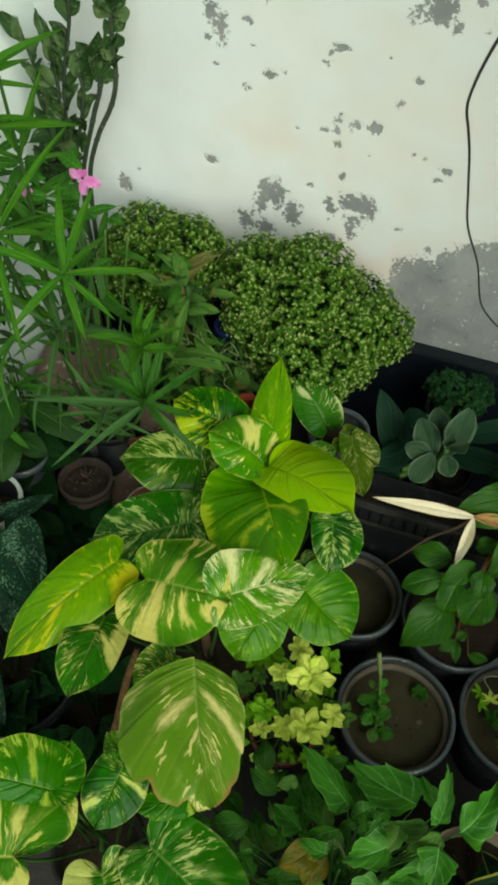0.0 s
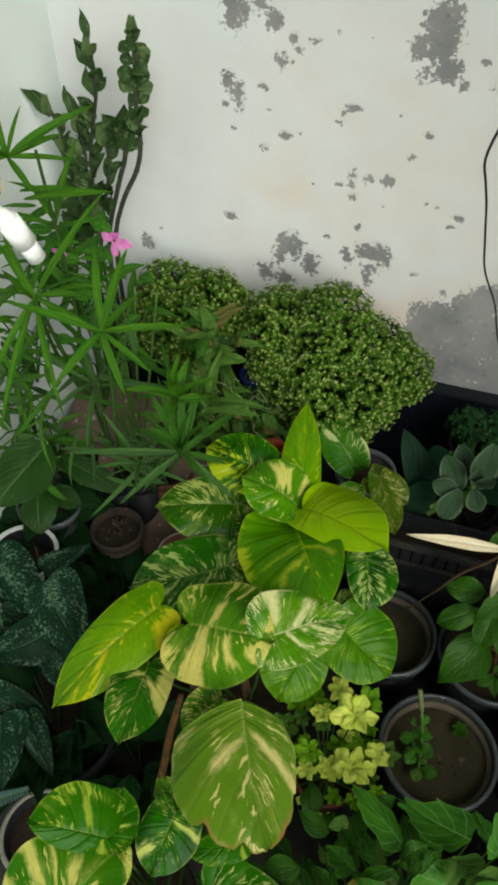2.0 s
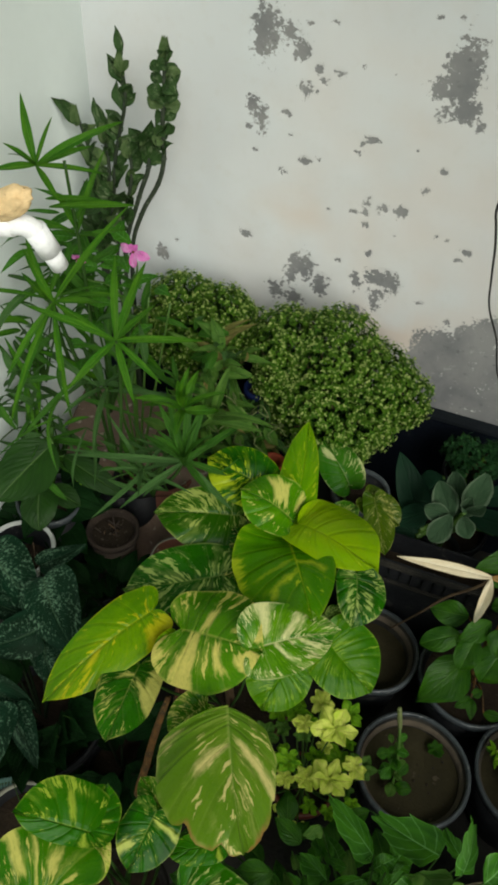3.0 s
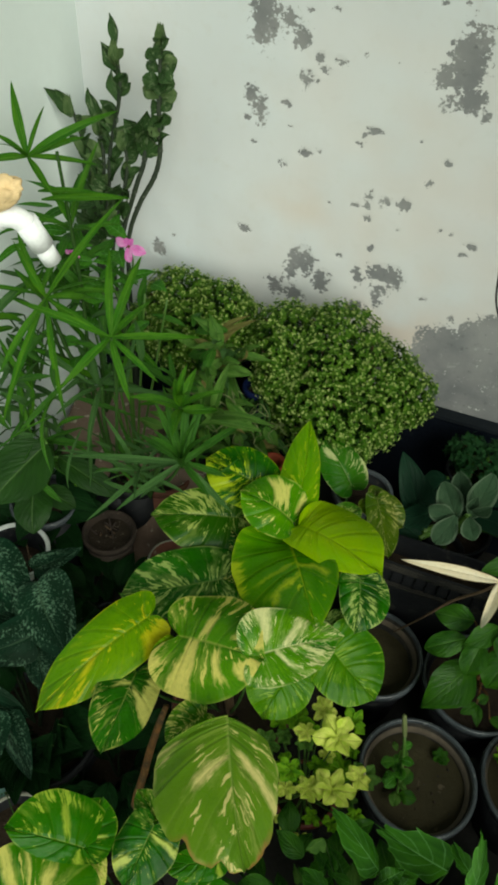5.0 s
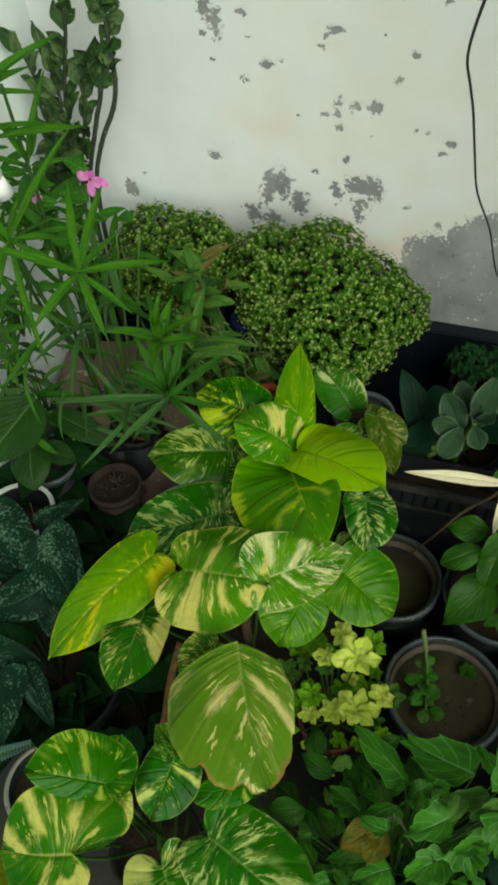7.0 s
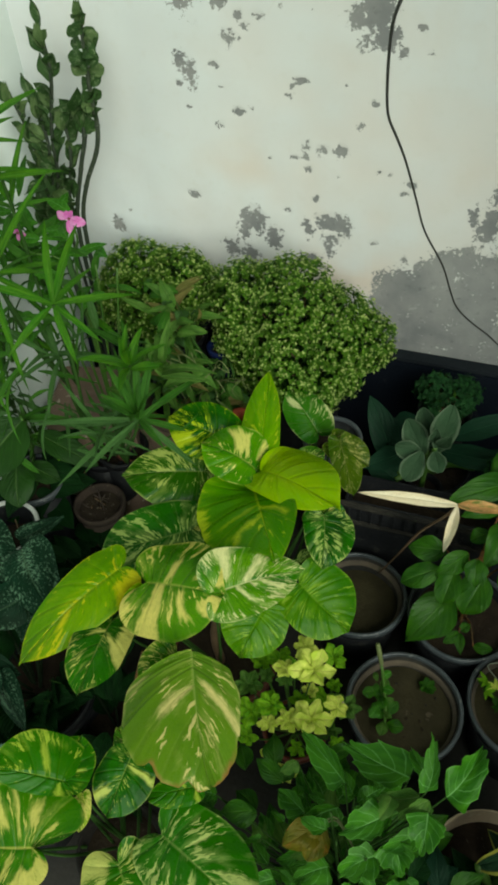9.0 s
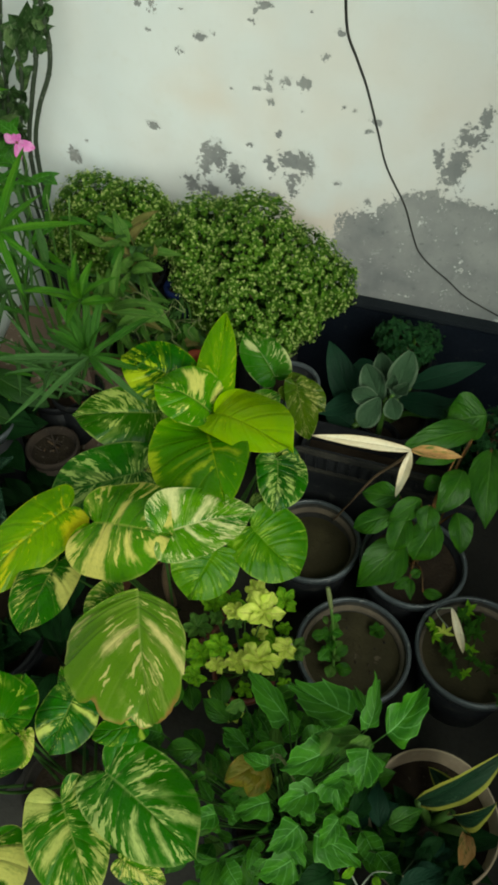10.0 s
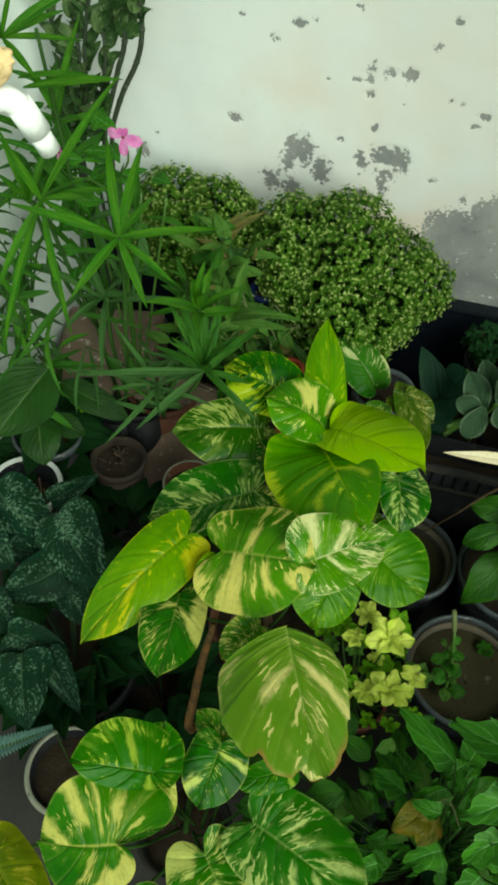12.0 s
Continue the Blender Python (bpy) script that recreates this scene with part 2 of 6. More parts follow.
upper_b = pothos_material("bright", GOLDEN, (0.171, 0.340, 0.002), YELLOW, 0.18, 10.0)
upper_c = pothos_material("heart", (0.079, 0.235, 0.002), (0.047, 0.183, 0.001), YELLOW, 0.22, 9.0, ((-1, 0.60, 0.62, 0.0, 0.7), (-1, 0.40, 0.60, 0.88, 1.2), (1, 0.60, 0.64, 0.0, 0.7), (-1, 0.70, 0.74, 0.0, 0.8)), YELLOW)
upper_d = pothos_material("cupped", GREEN, LIMY, CREAM, 0.34, 9.0, ((-1, 0.46, 0.66, 0.15, 0.8), (-1, 0.26, 0.34, 0.3, 1.0)))
back_e = pothos_material("edged", GREEN, DEEP, YELLOW, 0.42, 10.0, ((1, 0.62, 0.74, 0.45, 1.1), (1, 0.34, 0.44, 0.75, 1.1)))
back_f = pothos_material("tipped", GREEN, (0.045, 0.154, 0.008), (0.56, 0.60, 0.26), 0.22, 12.0, ((1, 0.72, 0.83, 0.0, 0.8), (-1, 0.30, 0.5, 0.88, 1.2)))
olive = pothos_material("olive", (0.068, 0.118, 0.003), (0.032, 0.077, 0.002), (0.34, 0.34, 0.10), 0.40, 9.0)
side_i = pothos_material("leaning", (0.128, 0.262, 0.002), (0.066, 0.180, 0.002), (0.46, 0.44, 0.01), 0.38, 8.0, ((1, 0.16, 0.42, 0.35, 1.1), (1, 0.70, 0.76, 0.0, 0.6)))
broad_j = pothos_material("patched", (0.088, 0.235, 0.002), (0.041, 0.149, 0.002), (0.64, 0.57, 0.14), 0.37, 10.0, ((-1, 0.36, 0.50, 0.0, 1.1), (1, 0.46, 0.54, 0.0, 0.45), (-1, 0.62, 0.68, 0.1, 0.7), (1, 0.72, 0.86, 0.3, 1.1), (-1, 0.76, 0.92, 0.45, 1.1), (-1, 0.10, 0.26, 0.75, 1.1)))
small_m = pothos_material("half_cream", (0.027, 0.142, 0.002), (0.014, 0.088, 0.002), CREAM, 0.34, 15.0, ((1, 0.30, 0.62, 0.52, 1.1), (1, 0.52, 0.58, 0.1, 0.6), (-1, 0.46, 0.52, 0.0, 0.4)))
large_r = pothos_material("faded", (0.116, 0.218, 0.012), (0.084, 0.182, 0.009), BEIGE, 0.40, 8.0, ((-1, 0.63, 0.675, 0.06, 0.52), (1, 0.575, 0.645, 0.12, 1.1), (-1, 0.30, 0.34, 0.75, 1.2)), (0.26, 0.34, 0.07), 0.66)
low_s = pothos_material("low_green", (0.029, 0.129, 0.001), GREEN, (0.32, 0.42, 0.04), 0.30, 10.0, ((-1, 0.50, 0.56, 0.1, 0.6), (1, 0.3, 0.36, 0.2, 1.0)))
low_t = pothos_material("low_cream", (0.056, 0.175, 0.001), GREEN, (0.54, 0.51, 0.12), 0.42, 9.0, ((-1, 0.58, 0.66, 0.3, 1.1), (-1, 0.32, 0.38, 0.3, 0.62), (-1, 0.78, 0.88, 0.0, 1.0), (1, 0.12, 0.42, 0.45, 1.1), (1, 0.52, 0.56, 0.1, 0.7), (-1, 0.46, 0.50, 0.2, 0.8)), (0.52, 0.50, 0.10))
low_v = pothos_material("low_broad", (0.027, 0.136, 0.002), GREEN, (0.46, 0.54, 0.16), 0.40, 10.0, ((-1, 0.62, 0.66, 0.18, 0.95), (-1, 0.75, 0.785, 0.08, 0.85), (1, 0.72, 0.77, 0.35, 0.9)))
low_x = pothos_material("low_streaked", (0.038, 0.160, 0.001), GREEN, (0.52, 0.55, 0.14), 0.52, 16.0, ((-1, 0.10, 0.34, 0.30, 1.1), (-1, 0.56, 0.62, 0.0, 0.8)))
low_w = pothos_material("low_dark", GREEN, DEEP, (0.46, 0.52, 0.10), 0.32, 10.0, ((-1, 0.66, 0.74, 0.4, 1.1), (1, 0.40, 0.46, 0.1, 1.0)))
low_y = pothos_material("low_split", (0.036, 0.134, 0.001), GREEN, CREAM, 0.28, 9.0, ((1, 0.40, 0.66, 0.15, 1.2), (-1, 0.30, 0.42, 0.5, 1.0)))
herb = leaf_material("herb_leaf", (0.020, 0.092, 0.004), (0.046, 0.164, 0.007), edge=(0.070, 0.215, 0.020), edge_at=0.92, vein=(0.16, 0.36, 0.10), glow=0.22, ribbed=0.0, relief=0.5, angle=0.1, side_veins=0.4)
brown = leaf_material("fading_leaf", (0.115, 0.095, 0.007), (0.070, 0.080, 0.005), (0.17, 0.09, 0.012), 0.4)
ole = leaf_material("narrow_leaf", (0.072, 0.196, 0.009), (0.030, 0.13, 0.006), vein=(0.17, 0.38, 0.06))
ole_dark = leaf_material("narrow_dark_leaf", (0.050, 0.150, 0.014), (0.027, 0.10, 0.009), vein=(0.14, 0.25, 0.06))
ole_thin = leaf_material("thin_grey_leaf", (0.065, 0.145, 0.038), (0.042, 0.11, 0.024), vein=(0.16, 0.25, 0.10))
soft_leaf = leaf_material("soft_leaf", (0.095, 0.19, 0.030), (0.045, 0.125, 0.015), vein=(0.18, 0.28, 0.09))
broad_leaf = leaf_material("broad_leaf", (0.040, 0.132, 0.006), (0.018, 0.080, 0.004), vein=(0.09, 0.21, 0.03), sheen=0.22, rough=0.32, side_veins=0.25)
bush_leaf = leaf_material("bush_leaf", (0.022, 0.080, 0.020), (0.010, 0.042, 0.012), glow=0.15, island=True)
# Near-black leaf green; the deep shade between plants is put into it.
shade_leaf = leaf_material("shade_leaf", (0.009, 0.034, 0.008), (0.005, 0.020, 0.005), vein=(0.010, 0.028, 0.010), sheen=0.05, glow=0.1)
succ = leaf_material("succulent_leaf", (0.040, 0.078, 0.038), (0.028, 0.062, 0.028), edge=(0.085, 0.125, 0.075), rough=0.7, glow=0.08)
mottle = leaf_material("mottled_leaf", (0.004, 0.021, 0.009), (0.003, 0.013, 0.005), (0.090, 0.165, 0.100), 0.53, mottled=True, vein=(0.03, 0.06, 0.03), sheen=0.07, rough=0.5, glow=0.08)
rubber = leaf_material("rubber_leaf", (0.012, 0.042, 0.004), (0.008, 0.030, 0.003), vein=(0.06, 0.11, 0.03), glow=0.12, side_veins=0.07)
upright = leaf_material("upright_leaf", (0.048, 0.100, 0.028), (0.024, 0.060, 0.015), (0.19, 0.24, 0.13), 0.40, glow=0.15)
upright_light = leaf_material("upright_light_leaf", (0.115, 0.175, 0.065), (0.070, 0.125, 0.040), (0.20, 0.25, 0.13), 0.35, glow=0.15)
yellow = leaf_material("golden_leaf", (0.80, 0.86, 0.18), (0.60, 0.76, 0.08), vein=(0.5, 0.5, 0.12))
yellow_green = leaf_material("golden_green_leaf", (0.23, 0.46, 0.015), (0.10, 0.29, 0.008), vein=(0.3, 0.42, 0.06))
agave = leaf_material("strap_leaf", (0.010, 0.036, 0.018), (0.008, 0.030, 0.015), vein=(0.02, 0.06, 0.03), glow=0.08, sheen=0.08)
dry = leaf_material("dry_leaf", (0.80, 0.74, 0.55), (0.70, 0.60, 0.40), (0.42, 0.30, 0.14), 0.26, edge=(0.46, 0.36, 0.20), edge_at=0.86, rough=0.7, glow=0.2)
dry_brown = leaf_material("brown_dry_leaf", (0.62, 0.36, 0.15), (0.40, 0.21, 0.07), (0.10, 0.16, 0.03), 0.45, rough=0.7, glow=0.2)
petal = leaf_material("petal", (0.72, 0.22, 0.58), (0.62, 0.09, 0.42), rough=0.6)
pale_petal = leaf_material("pale_petal", (0.80, 0.36, 0.68), (0.72, 0.16, 0.52), rough=0.6)
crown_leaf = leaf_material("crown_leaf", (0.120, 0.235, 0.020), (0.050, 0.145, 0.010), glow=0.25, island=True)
# Darker copy of crown_leaf for inner leaves; their shade is in the colour.
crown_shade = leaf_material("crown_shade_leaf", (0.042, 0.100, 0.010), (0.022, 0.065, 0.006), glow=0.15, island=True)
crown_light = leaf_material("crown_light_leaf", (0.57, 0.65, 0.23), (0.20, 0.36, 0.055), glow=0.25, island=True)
stem_green = surface("green_stalk", (0.045, 0.12, 0.014), (0.07, 0.14, 0.022), 0.5, 20, 200)
# Two darker copies of green_stalk: shade under the leaves put into the colour.
stem_shade = surface("shaded_green_stalk", (0.020, 0.055, 0.008), (0.03, 0.07, 0.012), 0.7, 20, 200, spec=0.15)
stem_black = surface("shaded_stalk", (0.010, 0.018, 0.008), (0.014, 0.022, 0.010), 0.8, 20, 200, spec=0.08)
dusty_plastic = surface("dusty_plastic", (0.016, 0.016, 0.015), (0.048, 0.044, 0.036), 0.7, 10, 120, 0.2, spec=0.15, seeded=True)
ledge_dust = surface("ledge_dust", (0.115, 0.090, 0.062), (0.050, 0.042, 0.032), 0.9, 9, 120, 0.3, seeded=True)
stem_brown = surface("brown_stalk", (0.075, 0.045, 0.022), (0.12, 0.075, 0.04), 0.8, 20, 200)
rusty_stem = surface("rusty_stalk", (0.160, 0.068, 0.012), (0.035, 0.026, 0.010), 0.85, 45, 220, 0.6, spot=(0.16, 0.085, 0.02), spot_lo=0.58)
pale_rim = surface("pale_rim", (0.30, 0.30, 0.24), (0.22, 0.22, 0.17), 0.7, 16, 140, 0.3, spot=(0.12, 0.11, 0.08))
fern_leaf = leaf_material("fern_leaf", (0.16, 0.28, 0.24), (0.10, 0.20, 0.17), rough=0.6)
pale_stalk = surface("pale_stalk", (0.24, 0.27, 0.20), (0.17, 0.20, 0.14), 0.6, 20, 200)
olive_stalk = surface("olive_stalk", (0.13, 0.16, 0.055), (0.09, 0.11, 0.035), 0.7, 40, 200)
stem_dark = surface("dark_stalk", (0.020, 0.030, 0.018), (0.034, 0.046, 0.026), 0.6, 20, 200, spot=(0.14, 0.16, 0.12), spot_lo=0.64)
black_plastic = surface("black_plastic", (0.011, 0.012, 0.014), (0.018, 0.019, 0.021), 0.5, 9, 120, 0.12, spot=(0.035, 0.035, 0.032), spot_lo=0.62, spec=0.15, seeded=True)
grey_rim = surface("grey_plastic", (0.075, 0.088, 0.096), (0.030, 0.036, 0.041), 0.34, 14, 160, 0.15, spot=(0.13, 0.14, 0.14))
terracotta = surface("terracotta", (0.13, 0.046, 0.026), (0.09, 0.034, 0.021), 0.85, 12, 140, 0.3, spot=(0.15, 0.11, 0.08), spot_lo=0.66)
orange_clay = surface("orange_clay", (0.26, 0.042, 0.014), (0.18, 0.032, 0.012), 0.8, 12, 140, 0.3)
tan_clay = surface("tan_clay", (0.50, 0.40, 0.28), (0.36, 0.27, 0.18), 0.8, 9, 140, 0.25, spot=(0.40, 0.32, 0.22))
white_rim = surface("white_rim_plastic", (0.58, 0.60, 0.57), (0.42, 0.44, 0.41), 0.4, 9, 120, 0.08, spot=(0.30, 0.29, 0.25), spot_lo=0.62)
navy_plastic = surface("navy_plastic", (0.002, 0.006, 0.030), (0.003, 0.008, 0.042), 0.6, 9, 120, 0.08, spec=0.15)
red_plastic = surface("red_plastic", (0.14, 0.03, 0.018), (0.10, 0.025, 0.016), 0.45, 9, 120, 0.08)
soil = surface("soil", (0.036, 0.026, 0.017), (0.022, 0.016, 0.012), 0.95, 18, 130, 0.9, spot=(0.055, 0.045, 0.032), spot_lo=0.66, spec=0.1)
damp_soil = surface("damp_soil", (0.042, 0.036, 0.017), (0.026, 0.022, 0.011), 0.9, 12, 170, 0.5, spot=(0.075, 0.06, 0.038), spot_lo=0.68, spec=0.15)
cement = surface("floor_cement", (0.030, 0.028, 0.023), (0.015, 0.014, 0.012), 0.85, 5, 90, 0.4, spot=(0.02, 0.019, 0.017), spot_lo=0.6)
side_paint = surface("side_wall_paint", (0.68, 0.74, 0.72), (0.64, 0.70, 0.683), 0.8, 1.5, 40, 0.02, spec=0.2, dirt=0.04)
far_paint = surface("plain_wall_paint", (0.62, 0.62, 0.58), (0.54, 0.54, 0.50), 0.8, 2.5, 60, 0.15)
dark_paint = surface("dark_plinth_paint", (0.005, 0.008, 0.014), (0.008, 0.011, 0.018), 0.75, 6, 110, 0.25, spot=(0.013, 0.016, 0.020), spot_lo=0.62, spec=0.08)
edge_paint = surface("plinth_edge_paint", (0.020, 0.025, 0.030), (0.011, 0.014, 0.018), 0.7, 8, 110, 0.25, spec=0.1)
pvc = surface("white_pvc", (0.82, 0.83, 0.83), (0.76, 0.78, 0.79), 0.35, 8, 120, 0.06)
putty = surface("cream_wrap", (0.72, 0.55, 0.30), (0.62, 0.44, 0.22), 0.7, 22, 160, 0.5, spot=(0.22, 0.12, 0.06), spot_lo=0.66)
cable = surface("black_cable", (0.02, 0.02, 0.02), (0.035, 0.033, 0.03), 0.5, 30, 300)
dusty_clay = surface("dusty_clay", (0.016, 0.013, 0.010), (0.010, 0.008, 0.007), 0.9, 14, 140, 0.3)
brown_clay = surface("brown_clay", (0.052, 0.036, 0.026), (0.034, 0.026, 0.020), 0.9, 14, 140, 0.3, spot=(0.08, 0.06, 0.045))
brown_soil = surface("brown_soil", (0.045, 0.035, 0.024), (0.028, 0.022, 0.017), 0.95, 22, 150, 0.9, spot=(0.12, 0.095, 0.07), spec=0.1)
stone = surface("tan_stone", (0.23, 0.155, 0.115), (0.15, 0.105, 0.08), 0.9, 10, 120, 0.5, spot=(0.42, 0.36, 0.29))


def wall_material():
    """White paint that has flaked off to grey plaster where the peel value is high."""
    m, nt, p = material("flaking_wall_paint")
    vec = node(nt, "TexCoord").outputs[3]
    peel = node(nt, "Attribute", {"attribute_name": "peel"}).outputs["Fac"]
    ragged = math_(nt, "SUBTRACT", noise_(nt, vec, 92.0, 6.0, 0.72), 0.5)
    torn = math_(nt, "SUBTRACT", noise_(nt, vec, 26.0, 4.0, 0.6), 0.5)
    f = math_(nt, "ADD", peel, math_(nt, "ADD", math_(nt, "MULTIPLY", ragged, 2.4), math_(nt, "MULTIPLY", torn, 1.5)))
    bare = ramp(nt, f, 0.60, 0.645)
    stain = noise_(nt, vec, 2.6, 3.0)
    paint = mix(nt, ramp(nt, stain, 0.45, 0.72), (0.664, 0.706, 0.722), (0.622, 0.644, 0.650))
    paint = mix(nt, math_(nt, "MULTIPLY", ramp(nt, noise_(nt, vec, 1.7, 3.0), 0.42, 0.68), 0.6), paint, (0.69, 0.668, 0.655))
    paint = mix(nt, math_(nt, "MULTIPLY", ramp(nt, noise_(nt, vec, 7.0, 5.0, 0.65), 0.52, 0.75), 0.35), paint, (0.60, 0.60, 0.575))
    warm = node(nt, "Attribute", {"attribute_name": "stain"}).outputs["Fac"]
    paint = mix(nt, warm, paint, (0.66, 0.575, 0.50))
    paint = mix(nt, math_(nt, "MULTIPLY", ramp(nt, noise_(nt, vec, 34.0, 4.0), 0.55, 0.8), 0.3), paint, (0.60, 0.59, 0.55))
    plaster = mix(nt, ramp(nt, noise_(nt, vec, 9.0, 4.0), 0.35, 0.65), (0.205, 0.21, 0.215), (0.30, 0.30, 0.295))
    plaster = mix(nt, ramp(nt, noise_(nt, vec, 60.0, 3.0), 0.6, 0.75), plaster, (0.17, 0.175, 0.18))
    plaster = mix(nt, math_(nt, "MULTIPLY", ramp(nt, noise_(nt, vec, 5.0, 5.0, 0.6), 0.5, 0.7), 0.6), plaster, (0.38, 0.38, 0.37))
    plaster = mix(nt, math_(nt, "MULTIPLY", ramp(nt, noise_(nt, vec, 38.0, 5.0, 0.7), 0.60, 0.68), 0.45), plaster, (0.50, 0.50, 0.49))
    nt.links.new(mix(nt, bare, paint, plaster), p.inputs["Base Color"])
    p.inputs["Roughness"].default_value = 0.8
    p.inputs["Specular IOR Level"].default_value = 0.2
    h = math_(nt, "ADD", math_(nt, "MULTIPLY", bare, -1.0), math_(nt, "MULTIPLY", noise_(nt, vec, 22.0, 5.0), 0.5))
    bump(nt, p, h, 0.5, 0.003)
    return m


flaking_paint = wall_material()


# ---- mesh helpers ----
def mesh_of(name, verts, faces, uvs=None, smooth=True):
    me = bpy.data.meshes.new(name)
    me.from_pydata([tuple(v) for v in verts], [], faces)
    if uvs is not None:
        layer = me.uv_layers.new(name="UVMap")
        idx = np.empty(len(me.loops), dtype=np.int32)
        me.loops.foreach_get("vertex_index", idx)
        layer.data.foreach_set("uv", np.asarray(uvs, dtype=np.float32)[idx].ravel())
    me.polygons.foreach_set("use_smooth", [smooth] * len(me.polygons))
    me.update()
    return me


def put(name, me, mat, parent=None, label="", m=None):
    if mat is not None and not me.materials:
        me.materials.append(mat)
    ob = new(name, me)
    if m is not None:
        ob.matrix_basis = m
    if parent is not None:
        ob.parent = parent
    if label:
        ob["label"] = label
    return ob


def thing(name, at, label, category, group=""):
    ob = new(name)
    ob.empty_display_size = 0.05
    ob.matrix_basis = Matrix.Translation(at)
    return tagged(ob, label, category, group)


def block(x0, x1, y0, y1, z0, z1, bevel=0.0):
    bm = bmesh.new()
    bmesh.ops.create_cube(bm, size=1.0)
    for v in bm.verts:
        v.co = ((x0 + x1) / 2 + v.co.x * (x1 - x0), (y0 + y1) / 2 + v.co.y * (y1 - y0), (z0 + z1) / 2 + v.co.z * (z1 - z0))
    if bevel:
        bmesh.ops.bevel(bm, geom=list(bm.edges), offset=bevel, segments=2, affect="EDGES")
    me = bpy.data.meshes.new("block")
    bm.to_mesh(me)
    bm.free()
    return me


def lathe(profile, n=44, wobble=0.0, seed=0):
    """Turns a profile of (radius, height) round the z axis."""
    rnd = random.Random(seed)
    ph = rnd.uniform(0, 6)
    verts, faces = [], []
    for r, z in profile:
        for k in range(n):
            a = 2 * math.pi * k / n
            s = 1 + wobble * math.sin(2 * a + ph) + 0.5 * wobble * math.sin(5 * a + 2 * ph)
            verts.append((r * s * math.cos(a), r * s * math.sin(a), z))
    for i in range(len(profile) - 1):
        for k in range(n):
            faces.append((i * n + k, i * n + (k + 1) % n, (i + 1) * n + (k + 1) % n, (i + 1) * n + k))
    return mesh_of("turned", verts, faces)


def tube(points, radii, n=8, caps=True):
    """A round stalk, pipe or cable along smooth points."""
    pts = [Vector(p) for p in points]
    if len(pts) > 2:
        fine, rads = [], []
        for i in range(len(pts) - 1):
            p0, p1, p2, p3 = pts[max(i - 1, 0)], pts[i], pts[i + 1], pts[min(i + 2, len(pts) - 1)]
            for k in range(4):
                s = k / 4
                fine.append(0.5 * (2 * p1 + (p2 - p0) * s + (2 * p0 - 5 * p1 + 4 * p2 - p3) * s * s + (3 * p1 - p0 - 3 * p2 + p3) * s ** 3))
                rads.append(radii[i] * (1 - s) + radii[i + 1] * s if not isinstance(radii, float) else radii)
        fine.append(pts[-1])
        rads.append(radii if isinstance(radii, float) else radii[-1])
    else:
        fine, rads = pts, [radii] * 2 if isinstance(radii, float) else list(radii)
    verts, faces = [], []
    side = None
    for i, p in enumerate(fine):
        d = (fine[min(i + 1, len(fine) - 1)] - fine[max(i - 1, 0)]).normalized()
        if side is None:
            side = d.orthogonal().normalized()
        side = (side - d * side.dot(d)).normalized()
        other = d.cross(side)
        for k in range(n):
            a = 2 * math.pi * k / n
            verts.append(p + rads[i] * (math.cos(a) * side + math.sin(a) * other))
    for i in range(len(fine) - 1):
        for k in range(n):
            faces.append((i * n + k, i * n + (k + 1) % n, (i + 1) * n + (k + 1) % n, (i + 1) * n + k))
    if caps:
        faces.append(tuple(range(n))[::-1])
        faces.append(tuple((len(fine) - 1) * n + k for k in range(n)))
    return mesh_of("stalk", verts, faces)


def profile(shape, u):
    if shape == "egg":
        return math.sin(math.pi * (u * 0.985 + 0.01) ** 0.86) ** 0.66
    if shape == "lance":
        return math.sin(math.pi * min(1, u * 0.97 + 0.03) ** 0.85) ** 0.8
    if shape == "ovate":
        return math.sin(math.pi * (u * 0.98 + 0.02) ** 0.75)
    return math.sin(math.pi * (u * 0.93 + 0.05) ** 1.25) ** 0.7


def leaf_mesh(length, width, shape="ovate", nu=14, nv=5, arch=0.10, fold=0.10, cup=0.12, wave=0.03, twist=0.0, tooth=0.0, seed=0):
    rnd = random.Random(seed)
    a, b, c = rnd.uniform(0, 6), rnd.uniform(0, 6), rnd.uniform(-0.06, 0.06)
    verts, faces, uvs = [], [], []
    for i in range(nu + 1):
        u = i / nu
        h = max(0.0, profile(shape, u)) * width / 2
        for j in range(-nv, nv + 1):
            v = j / nv
            hv = h * (1 + c * (1 if v > 0 else -1) + (0.03 * math.sin(9 * u + a + (2 if v > 0 else 0)) + 0.018 * math.sin(23 * u + b)) * abs(v)) * (1 - tooth * abs(v) * (1 - abs(math.sin(5.5 * u + 0.4 * a + (0.6 if v > 0 else 0)))))
            x = u * length
            y = v * hv
            z = fold * abs(y) + arch * length * 4 * u * (1 - u) - cup * y * y / (width / 2)
            z += wave * width * abs(v) ** 2 * math.sin(8 * u + a + (1.7 if v > 0 else 0)) + wave * width * 0.6 * math.sin(5 * u + 2 * v + b)
            z += twist * y * u
            verts.append((x, y, z))
            uvs.append((u, v * 0.5 + 0.5))
    row = 2 * nv + 1
    for i in range(nu):
        for j in range(row - 1):
            k = i * row + j
            faces.append((k, k + row, k + row + 1, k + 1))
    return mesh_of("blade", verts, faces, uvs)


